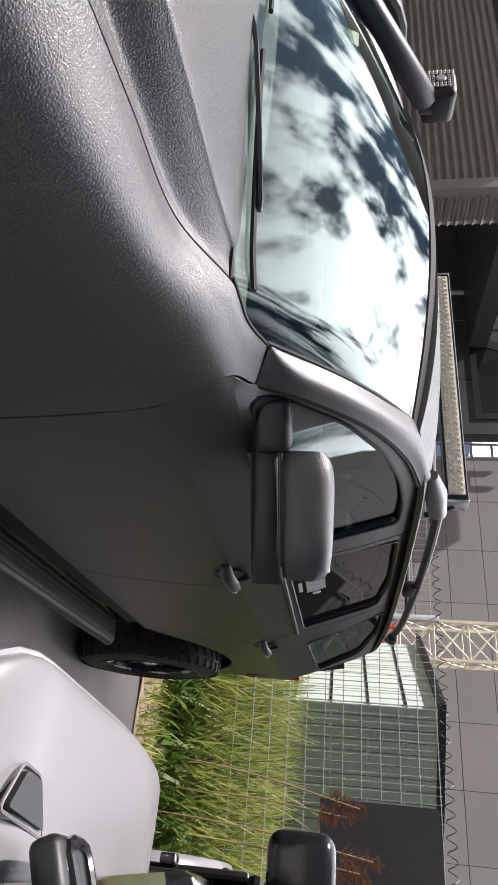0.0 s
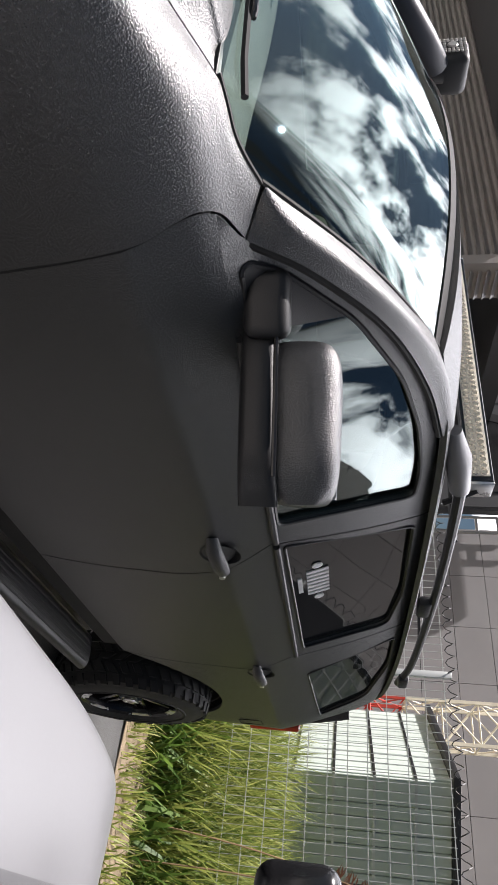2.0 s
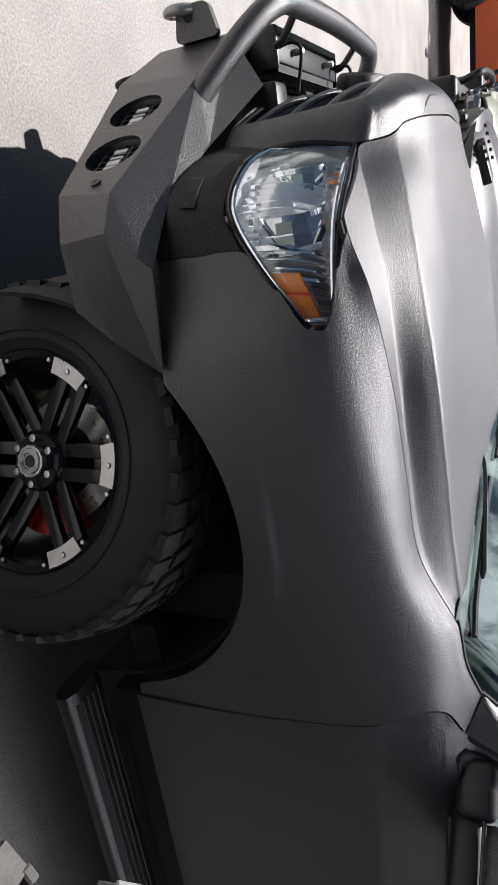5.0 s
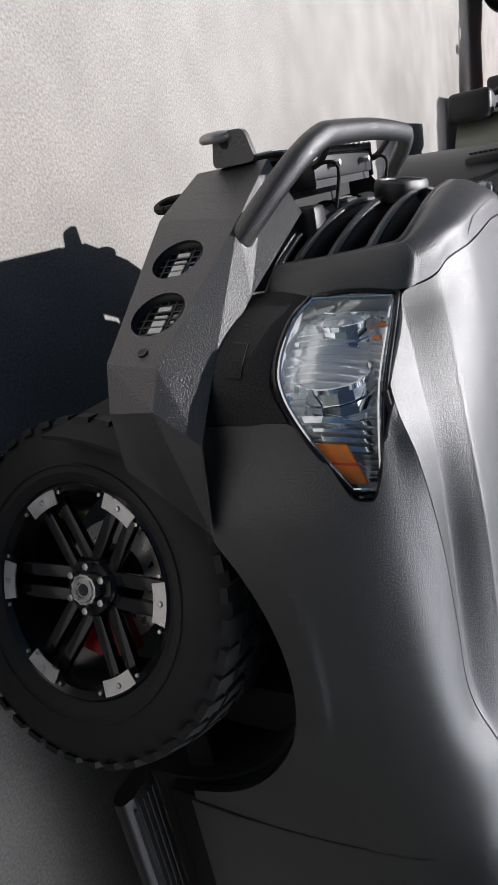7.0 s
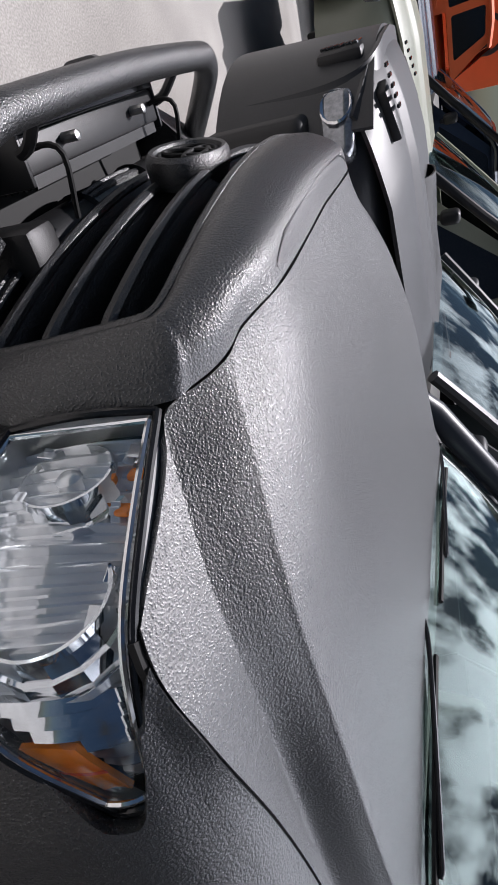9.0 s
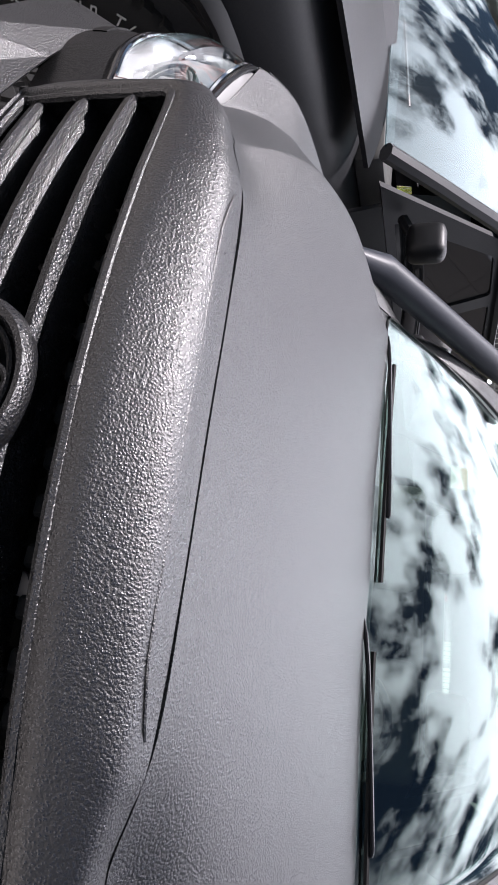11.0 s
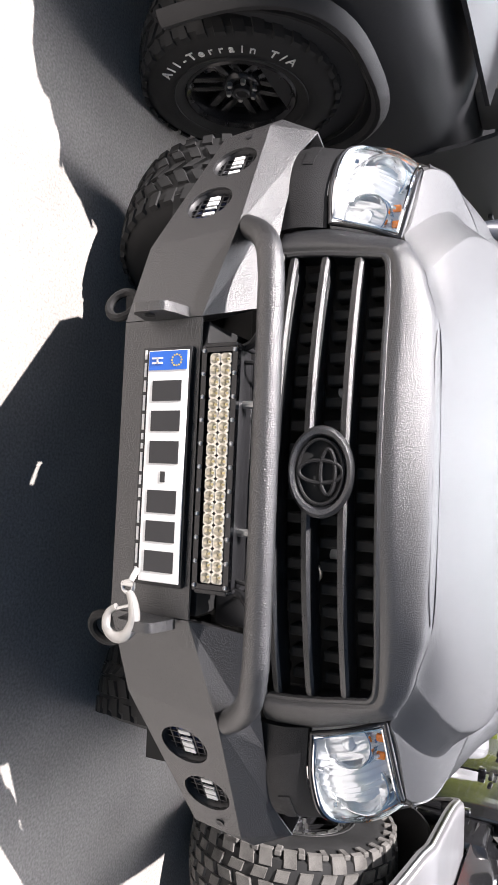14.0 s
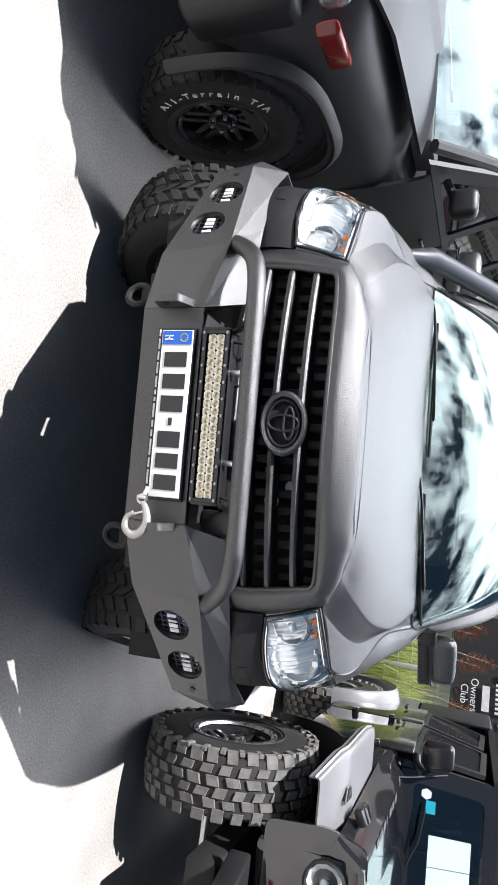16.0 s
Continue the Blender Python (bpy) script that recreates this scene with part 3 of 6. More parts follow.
    # belt moulding
    for a, b, own in ((1.80, 2.67, fd), (2.70, 3.79, rd)):
        pts = [(glass_x(a + (b - a) * k / 12, 1.44) + .004, a + (b - a) * k / 12, 1.442) for k in range(13)]
        part("belt_moulding", flip_x(tube(pts, .011, 8), sd), PLASTIC, own)
    # dark joints behind the gaps
    for f, x_of in ((seam_a, side_x), (seam_b, side_x), (seam_c, side_x)):
        pts = [(x_of(f(z), z) - .008, f(z), z) for z in (1.42 - .82 * k / 16 for k in range(17))]
        part("door_seal", flip_x(tube(pts, .009, 6), sd), BLACK, suv)
    for f in (LEAN_B, LEAN_C):
        pts = [(glass_x(f(z), z) - .010, f(z), z) for z in (1.43 + .5 * k / 6 for k in range(7))]
        part("door_seal", flip_x(tube(pts, .010, 6), sd), BLACK, suv)
    pts = [hood_point(.475 + .9 * k / 40, 1.0) + Vector((-.002, 0, -.013)) for k in range(41)]
    part("bonnet_seal", flip_x(tube(pts, .008, 6), sd), BLACK, suv)
    # door handles in round cups
    for own, y0 in ((fd, 2.66), (rd, 3.93)):
        z0 = 1.272
        x0 = side_x(y0, z0)
        cup = lathe([(-.024, 0), (-.022, .03), (-.008, .055), (.0015, .062), (.003, .066)], 20, 'X', Matrix.Translation((x0, y0 + .02, z0)))
        part("handle_cup", flip_x(cup, sd), PAINT_DARK, own)
        hb = tube([(x0 - .005, y0 - .085, z0 - .008), (x0 + .028, y0 - .05, z0 - .006), (x0 + .036, y0 + .03, z0 - .002), (x0 + .034, y0 + .085, z0), (x0 + .008, y0 + .12, z0)], [.015, .022, .024, .022, .015], 12)
        bmesh.ops.scale(hb, vec=(.8, 1, 1.15), verts=hb.verts[:], space=Matrix.Translation((-x0, -y0, -z0)))
        part("door_handle", flip_x(hb, sd), PAINT, own, "grey sprayed door handle")
        part("lock", flip_x(lathe([(-.002, 0), (-.002, .010), (.010, .010), (.012, 0)], 12, 'X', Matrix.Translation((x0 + .034, y0 + .105, z0 - .002))), sd), STEEL, own)
    # running board
    prof = [(-.09, -.02), (-.06, .012), (.05, .022), (.085, .008), (.09, -.022), (.06, -.042), (-.07, -.042)]
    bmx = prism(rounded(prof, .012, 3), 2.25, Matrix(((1, 0, 0, .965), (0, 0, 1, 1.62), (0, 1, 0, .43), (0, 0, 0, 1))))
    rb = part("running_board", flip_x(bmx, sd), PLASTIC, suv, "black ribbed side step")
    for k in range(5):
        part("tread_rib", flip_x(box_at(.93 + .022 * k, .94 + .022 * k, 1.66, 3.83, .448, .4535, .002, 1), sd), PLASTIC, rb)
    # lower sill and inner wheel arches
    part("sill", flip_x(box_at(.60, .93, 1.66, 3.86, .50, .63, .02), sd), BLACK, suv)
    for yc, ry, rz in ((1.08, .54, .59), (4.52, .63, .55)):
        bmw = grid(lambda u, v: Vector((.915 - .38 * v, yc + ry * 1.0 * math.cos(math.pi * u), max(.36, .43 + rz * math.sin(math.pi * u)))), 30, 4)
        part("wheel_liner", flip_x(shell(bmw, .01, None), sd), BLACK, suv)
    # windscreen pillar: glass edge, ridge, door edge
    W = catmull([*[screen(k, 1) + Vector((.003, 0, .003)) for k in (.03, .36, .68, 1.0)], (.706, 2.30, 1.925)], 31)
    D = catmull([(.880, 1.613, 1.470), (.868, 1.70, 1.592), (.840, 1.88, 1.745), (.800, 2.12, 1.852), (.778, 2.34, 1.910)], 31)
    def pil(u, v):
        i = min(int(u * 30), 29)
        a, b = W[i].lerp(W[i + 1], u * 30 - i), D[i].lerp(D[i + 1], u * 30 - i)
        m = a.lerp(b, .5) + Vector((.55, -.35, .6)) * .032
        m = m.lerp(Vector((.836, 1.544, 1.503)), max(0, 1 - u / .12) ** 1.5)
        return catmull([a, m, b], 13)[int(round(v * 12))]
    part("corner_backing", flip_x(box_at(.815, .872, 1.535, 1.63, 1.38, 1.462, .01), sd), BLACK, suv)
    part("windscreen_pillar", flip_x(shell(grid(pil, 34, 13), .025, (1, -.3, .5)), sd), PAINT, suv, "grey sprayed windscreen pillar", sharp=60)
    sl = [p + Vector((.003, 0, .0)) for p in SCREEN_CORNER]
    part("windscreen_rubber", flip_x(tube(sl, .005, 6), sd), BLACK, suv)
    sl = [screen(k / 20, 1) + Vector((.0, -.002, .0)) for k in range(21)]
    part("windscreen_rubber", flip_x(tube(sl, .006, 6), sd), BLACK, suv)
    sl = [Vector(pil(k / 20, 1)) + Vector((-.006, .005, -.010)) for k in range(21)]
    part("door_seal", flip_x(tube(sl, .008, 6), sd), BLACK, suv)
    part("door_seal", flip_x(tube([(.876, 1.608, 1.462), (.853, 1.574, 1.480), (.828, 1.539, 1.493)], .008, 6), sd), BLACK, suv)

# roof
def roof_sheet(u, v):
    s = 2 * v - 1
    y0 = 2.065 - .10 * (1 - s * s) if abs(s) < 1 else 2.065
    y = y0 + (5.62 - y0) * u
    ze = lerp_rows((2.0, 2.3, 2.7, 3.6, 4.6, 5.2, 5.7), ((1.868,), (1.918,), (1.935,), (1.944,), (1.93,), (1.86,), (1.62,)), y)[0]
    zc = lerp_rows((1.95, 2.3, 2.7, 3.6, 4.6, 5.2, 5.7), ((1.942,), (1.995,), (2.022,), (2.035,), (2.015,), (1.95,), (1.74,)), y)[0]
    hw = lerp_rows((2.0, 2.3, 5.0, 5.7), ((.718,), (.778,), (.778,), (.70,)), y)[0]
    return Vector((s * hw, y, zc - (zc - ze) * abs(s) ** 3.2))
part("roof", shell(grid(roof_sheet, 40, 41), .02), PAINT, suv, "grey sprayed roof skin")
part("tailgate", shell(grid(lambda u, v: Vector(((2 * u - 1) * (.80 + .06 * math.sin(3 * v)), 5.60 + .10 * math.sin(math.pi * v) * (1 - (2 * u - 1) ** 2 * .5), .60 + 1.10 * v)), 16, 12), .02, (0, 1, 0)), PAINT, suv)

# windscreen
windscreen = part("windscreen", shell(grid(screen, 16, 101), .006), GLASS, suv, "windscreen reflecting the cloudy sky")
windscreen.visible_shadow = False
part("screen_band", shell(grid(lambda u, v: screen(.955 + .045 * u, v) + Vector((0, -.0012, .003)), 3, 33), .002), BLACK, windscreen, "black shaded strip")
part("inspection_sticker", moved(rbox(.07, .003, .055, 0), look(screen(.42, .28) + Vector((0, .004, -.006)), screen(.42, .28) + Vector((0, .5, 1.0)))), shader("sticker_paper", (.35, .42, .32), .5, vary=.2, vscale=60), windscreen)

# cowl and wipers
def cowl(u, v):
    s = 2 * v - 1
    a = Vector((.80 * s, 1.325 + .04 * abs(s) ** 3, 1.435 + .006 * abs(s)))
    b = screen(.01, v) - Vector((0, 0, .004))
    return a.lerp(b, u) - Vector((0, 0, .018 * math.sin(math.pi * u)))
cowl_ob = part("cowl_grille", shell(grid(cowl, 8, 33), .01), PLASTIC, suv, "black plastic cowl under the windscreen")
for k in range(14):
    x = -.62 + .095 * k
    part("vent_slot", box_at(x, x + .05, 1.318, 1.330, 1.436, 1.441, .001, 1), BLACK, cowl_ob)
def on_screen(x, u, lift):
    return screen(u, (x / .80 + 1) / 2) + Vector((0, -.3, .95)) * lift
for x0, x1 in ((.06, .66), (-.66, -.04)):
    arm = tube([on_screen(x0, -.03, .004), on_screen(x0 + .1, .0, .016), on_screen(x1 - .15, .045, .018), on_screen(x1 - .25 + .15, .05, .014)], .006, 8, 12)
    wp = part("wiper", arm, PLASTIC_GLOSS, suv, "black windscreen wiper")
    part("wiper_blade", tube([on_screen(x0 + .10 + (x1 - x0 - .05) * k / 9, .035 + .012 * k / 9, .008) for k in range(10)], .007, 6), BLACK, wp)

# mirrors
for sd in (1, -1):
    body = bmesh.new()
    def housing(u, v):
        # u along the width, v round the section
        x = .925 + .285 * u
        a = 2 * math.pi * v
        e = (1 - abs(2 * u - 1) ** 5) ** .5 if 0 < u < 1 else 0
        h = .084 - .012 * u
        yy = 1.845 + .135 * u + .5 * (.14 * e) * math.copysign(abs(math.cos(a)) ** .66, math.cos(a))
        zz = 1.562 + .006 * u + h * (.35 + .65 * e) * math.copysign(abs(math.sin(a)) ** .62, math.sin(a))
        return Vector((x, yy, zz))
    bm = grid(lambda u, v: housing(u, v), 18, 33)
    mir = part("wing_mirror", flip_x(bm, sd), PAINT, suv, "grey sprayed mirror housing on black arm")
    low = grid(lambda u, v: Vector((.90 + .325 * u, 1.815 + .150 * u + .072 * (1 - abs(2 * u - 1) ** 6) * math.copysign(abs(math.cos(2 * math.pi * v)) ** .5, math.cos(2 * math.pi * v)),
                                    1.481 + .004 * u + .038 * math.copysign(abs(math.sin(2 * math.pi * v)) ** .5, math.sin(2 * math.pi * v)))), 14, 25)
    part("mirror_base", flip_x(low, sd), PLASTIC, mir, "black plastic lower mirror shell")
    part("mirror_trim", flip_x(tube([(.935, 1.757, 1.516), (1.07, 1.822, 1.519), (1.205, 1.888, 1.520)], .005, 8), sd), PLASTIC_GLOSS, mir)
    arm = rbox(.135, .062, .092, .024, 4, Matrix.Translation((.905, 1.742, 1.498)) @ Matrix.Rotation(radians(38), 4, 'Z'))
    part("mirror_arm", flip_x(arm, sd), PLASTIC, mir)
    part("mirror_glass", flip_x(rbox(.20, .004, .12, .001, 1, Matrix.Translation((1.08, 1.985, 1.575)) @ Matrix.Rotation(radians(24), 4, 'Z')), sd), CHROME, mir)

# ---- front end: headlamps, grille, corner panels ----
LAMP_TOP = ((.582, .334, 1.230), (.70, .388, 1.244), (.806, .464, 1.250), (.856, .558, 1.250), (.879, .662, 1.245))
LAMP_LOW = ((.638, .316, 1.054), (.762, .346, 1.046), (.882, .424, 1.056), (.920, .522, 1.115), (.902, .658, 1.200))


def lamp_point(u, v, deep=0.0):
    """u: from the grille to the wing; v: from the top edge to the lower one; deep: metres inwards."""
    t, b = catmull(LAMP_TOP, 41), catmull(LAMP_LOW, 41)
    i = min(int(u * 40), 39)
    f = u * 40 - i
    p = t[i].lerp(t[i + 1], f).lerp(b[i].lerp(b[i + 1], f), v)
    a = .35 + 1.0 * u
    out = Vector((math.sin(a), -math.cos(a), .12))
    return p + out * (.028 * math.sin(math.pi * min(max(v, 0), 1)) * math.sin(math.pi * min(max(.12 + .8 * u, 0), 1)) - deep)


for sd in (1, -1):
    # pleated back plate
    pleat = lambda u, v: lamp_point(u, v, .052 + .006 * math.cos(u * 150))
    back = grid(pleat, 150, 9)
    hl = part("headlamp", flip_x(shell(back, .004, (.5, -1, 0)), sd), REFLECTOR, suv, "clear headlamp with chrome reflectors and amber corner")
    rim = [lamp_point(k / 24, 0) for k in range(25)] + [lamp_point(1, k / 6) for k in range(1, 6)] + [lamp_point(1 - k / 24, 1) for k in range(25)] + [lamp_point(0, 1 - k / 8) for k in range(1, 9)]
    wall = bmesh.new()
    A = [wall.verts.new(p) for p in rim]
    B = [wall.verts.new(p + Vector((-.05, .065, -.008))) for p in rim]
    for k in range(len(rim) - 1):
        wall.faces.new((A[k], A[k + 1], B[k + 1], B[k]))
    part("lamp_wall", flip_x(shell(wall, .003, None), sd), REFLECTOR, hl)
    part("lamp_gasket", flip_x(tube([p + Vector((.001, 0, 0)) for p in rim], .0060, 8), sd), PLASTIC_GLOSS, hl)
    inner = [lamp_point(.03 + .94 * k / 24, .05) for k in range(25)] + [lamp_point(.97, .05 + .9 * k / 6) for k in range(1, 6)] + [lamp_point(.97 - .94 * k / 24, .95) for k in range(25)]
    part("lamp_bezel", flip_x(tube([*inner, inner[0]], .004, 6), sd), CHROME, hl)
    # reflector bowls with stepped facets
    for (cx, cy, cz), r, d, turn in (((.668, .370, 1.132), .056, .055, 2), ((.792, .446, 1.142), .074, .060, 8)):
        m = Matrix.Translation((cx, cy, cz)) @ Matrix.Rotation(radians(90 + turn), 4, 'Z') @ Matrix.Rotation(radians(180), 4, 'Y')
        bowl = lathe([(-d, 0), (-d + .003, r * .25), (-d * .86, r * .48), (-d * .66, r * .68), (-d * .42, r * .84), (-d * .2, r * .94), (0, r)], 22, 'X', m)
        part("reflector_bowl", flip_x(bowl, sd), CHROME, hl, smooth=False)
        part("bowl_rim", flip_x(lathe([(0, r), (.007, r * 1.02), (.006, r * 1.07), (-.004, r * 1.09)], 40, 'X', m), sd), CHROME, hl)
        # panelled outside of the cup
        part("bowl_skirt", flip_x(lathe([(-.004, r * 1.06), (-.026, r * 1.12), (-.028, r * 1.20), (-.055, r * 1.24)], 16, 'X', m), sd), CHROME, hl, smooth=False)
        part("skirt_ring", flip_x(lathe([(-.055, r * 1.24), (-.052, r * 1.30), (-.062, r * 1.33)], 36, 'X', m), sd), REFLECTOR, hl)
        part("bulb_cap", flip_x(lathe([(-d + .01, .010), (-.03, .012), (-.014, .018), (.0, .017), (.006, .010), (.008, 0)], 18, 'X', m), sd), REFLECTOR, hl)
    # stepped mirror panels before the amber corner
    for k in range(4):
        u0 = .655 + .040 * k
        part("mirror_panel", flip_x(grid(lambda a, b: lamp_point(u0 + .034 * a, .10 + .80 * b - .05 * k * b, .030 - .010 * a), 3, 7), sd), CHROME, hl)
    rnd = random.Random(5)
    for k in range(16):
        u, v = rnd.uniform(.03, .60), rnd.choice((rnd.uniform(.04, .24), rnd.uniform(.74, .95)))
        p = lamp_point(u, v, rnd.uniform(.03, .048))
        fac = rbox(rnd.uniform(.010, .026), .004, rnd.uniform(.010, .022), .001, 1, Matrix.Translation(p) @ Euler((rnd.uniform(-.7, .3), 0, .3 + .9 * u + rnd.uniform(-.5, .5))).to_matrix().to_4x4())
        part("reflector_facet", flip_x(fac, sd), CHROME if k % 2 == 0 else REFLECTOR, hl, smooth=False)
    for k in range(6):
        u = .80 + .026 * k
        part("reflector_step", flip_x(grid(lambda a, b: lamp_point(u + .022 * a, .06 + .34 * b, .022 + .012 * a), 3, 6), sd), CHROME, hl)
    amb = grid(lambda a, b: lamp_point(.785 + .17 * a, .44 + .48 * b + .06 * (1 - a), .014 + .006 * math.sin(3.1 * b)), 10, 8)
    part("amber_reflector", flip_x(shell(amb, .008, (1, -.6, 0)), sd), AMBER, hl, "amber side marker")
    part("amber_rib", flip_x(grid(lambda a, b: lamp_point(.86 + .012 * a, .42 + .5 * b, .011), 2, 6), sd), ORANGE_LENS, hl)
    for u0, v0 in ((.14, .14), (.24, .17)):
        part("turn_bulb", flip_x(moved(rbox(.02, .01, .022, .005), Matrix.Translation(lamp_point(u0, v0, .04))), sd), AMBER, hl)
    glass = part("lamp_lens", flip_x(shell(grid(lambda u, v: lamp_point(u, v, .002), 28, 12), .003, (.5, -1, 0)), sd), LENS, hl, "clear curved plastic lens")
    glass.visible_shadow = False
    # fill panel under the lamp with washer cover
    def corner(u, v):
        t = lamp_point(min(u * .62, .62), 1.0) + Vector((.004, .0, -.008)) if u < .99 else Vector((.895, .50, 1.10))
        t = catmull([(.628, .316, 1.046), (.758, .346, 1.036), (.882, .424, 1.044), (.914, .498, 1.082)], 21)[int(round(u * 20))]
        b = catmull([(.628, .300, .905), (.77, .330, .905), (.897, .404, .905), (.930, .498, .905)], 21)[int(round(u * 20))]
        return t.lerp(b, v) + Vector((.35, -.9, 0)) * .012 * math.sin(math.pi * v) * (1 - u ** 4)
    part("corner_panel", flip_x(shell(grid(corner, 21, 9), .015, (.4, -1, 0)), sd), PAINT_DARK, suv, "dark grey panel under the headlamp")
    lid = grid(lambda a, b: corner(.50 + .20 * a, .38 + .22 * b) + Vector((.55, -.83, 0)) * .004, 9, 5)
    part("washer_cover", flip_x(shell(lid, .010, (.4, -1, 0)), sd), PAINT_DARK, suv, sharp=50)
    # wing front joint
    part("door_seal", flip_x(tube([(.908, .500, 1.082), (.919, .501, 1.0), (.920, .503, .905)], .006, 6, 10), sd), BLACK, suv)

# grille surround, lofted over four loops
def both(half):
    return [*half, *[(-x, z) for x, z in reversed(half[1:-1])]]
G_OUT = both([(0, 1.350), (.18, 1.345), (.344, 1.328), (.400, 1.322), (.444, 1.312), (.477, 1.300), (.510, 1.286), (.545, 1.262), (.574, 1.226), (.606, 1.14), (.630, 1.05), (.634, .95), (.60, .912), (.30, .900), (0, .897)])
G_IN = both([(0, 1.252), (.15, 1.252), (.30, 1.250), (.37, 1.249), (.43, 1.246), (.470, 1.243), (.500, 1.238), (.514, 1.230), (.522, 1.217), (.534, 1.15), (.546, 1.06), (.553, .968), (.530, .944), (.28, .938), (0, .936)])
bow = lambda x: .150 + .33 * x * x
EDGE = [hood_sheet(0, .5 + k / 400) for k in range(201)]
def hood_edge(x):
    """The bonnet's front edge at half width x."""
    return min(EDGE, key=lambda p: abs(p.x - abs(x)))
def surround(u, v):
    n = len(G_OUT)
    i = int(round(u * n)) % n
    (xo, zo), (xi, zi) = G_OUT[i], G_IN[i]
    a, d = Vector((xo, .326 if abs(xo) > .59 else bow(xo) + .03, zo)), Vector((xi, bow(xi), zi))
    if zo > 1.22:
        e = hood_edge(xo)
        a = Vector((xo, e.y - .004, e.z - .001))
    top = max(0, min(1, (zo - 1.2) / .12))
    b = a.lerp(d, .35) + Vector((0, -.020, .010 + .012 * top))
    c = a.lerp(d, .78) + Vector((0, -.016, .004 + .006 * top))
    e = d + Vector((-.012 * (xi > .45) + .012 * (xi < -.45), .012, -.008 if zi > 1.1 else .006))
    f = e + Vector((0, .075, 0))
    return catmull([a, b, c, d, e, f], 31)[int(round(v * 30))]
n_out = len(G_OUT)
sur = bmesh.new()
fine = 6
def ring_at(k, v):
    i = k // fine
    ps = [Vector(surround(((i + j) % n_out) / n_out, v)) for j in (-1, 0, 1, 2)]
    f = (k % fine) / fine
    a, b, c, d = ps
    return 0.5 * ((2 * b) + (c - a) * f + (2 * a - 5 * b + 4 * c - d) * f * f + (3 * b - a - 3 * c + d) * f ** 3)
NV = 31
RV = [[sur.verts.new(ring_at(k, j / (NV - 1))) for j in range(NV)] for k in range(n_out * fine)]
for k in range(len(RV)):
    for j in range(NV - 1):
        sur.faces.new((RV[k][j], RV[(k + 1) % len(RV)][j], RV[(k + 1) % len(RV)][j + 1], RV[k][j + 1]))
grille = part("grille", shell(sur, .006, (0, -1, .5)), PAINT, suv, "grey sprayed grille surround with dark horizontal slats", sharp=60)
# shallow pressed line along the lip
def lip_line(u):
    x = -.33 + .66 * u
    a, d = hood_edge(x), Vector((x, bow(x), 1.25))
    a = Vector((x, a.y - .004, a.z - .001))
    p = catmull([a, a.lerp(d, .35) + Vector((0, -.020, .022)), a.lerp(d, .78) + Vector((0, -.016, .010)), d], 31)
    k = 3.5 + 4 * min(1, 9 * min(u, 1 - u)) ** .6
    i = int(k)
    return p[i].lerp(p[i + 1], k - i) + Vector((0, .0004, -.0008))
part("lip_crease", tube([lip_line(k / 60) for k in range(61)], .0022, 6), PAINT, grille)
part("bonnet_seal", tube([Vector(ring_at(k, 0)) + Vector((0, .006, -.012)) for k in list(range(n_out * fine - 5 * fine, n_out * fine)) + list(range(0, 5 * fine))], .006, 6), BLACK, grille)
# raised frame just inside the opening
inner_loop = [Vector((x * .982, bow(x) + .004, z + (-.010 if z > 1.1 else .008))) for x, z in G_IN]
inner_pts = catmull([*inner_loop, inner_loop[0]], 161)
part("inner_frame", tube(inner_pts, .0085, 8, caps=False), PAINT, grille, "thin raised frame inside the grille")

def slat(z0, hw):
    prof = [(-.012, -.010), (-.016, .004), (-.010, .011), (-.002, .012), (.003, .007), (.012, .010), (.030, .014), (.052, .010), (.052, -.012), (.01, -.016)]
    def fn(u, v):
        x = -hw + 2 * hw * u
        a, b = prof[int(round(v * len(prof))) % len(prof)]
        e = min(1, 30 * min(u, 1 - u) + .45)
        return Vector((x, bow(x) + .018 + a * e, z0 + b * e - .05 * (x * x - .1) * .3))
    bm = bmesh.new()
    n, k = 61, len(prof)
    V = [[bm.verts.new(fn(i / (n - 1), j / k)) for j in range(k)] for i in range(n)]
    for i in range(n - 1):
        for j in range(k):
            bm.faces.new((V[i][j], V[i + 1][j], V[i + 1][(j + 1) % k], V[i][(j + 1) % k]))
    bm.faces.new(V[0][::-1])
    bm.faces.new(V[-1])
    return bm
for z0, hw in ((1.160, .528), (1.074, .538), (.990, .546)):
    part("slat", slat(z0, hw), PAINT, grille, "grey sprayed grille slat", sharp=40)
# egg-crate behind the slats
for z0, z1 in ((.95, .983), (1.004, 1.066), (1.088, 1.152), (1.174, 1.235)):
    for k in range(19):
        x = -.495 + .055 * k
        part("crate_wall", box_at(x - .013, x + .013, bow(x) + .070, bow(x) + .12, z0, z1, .004, 1), BLACK, grille)
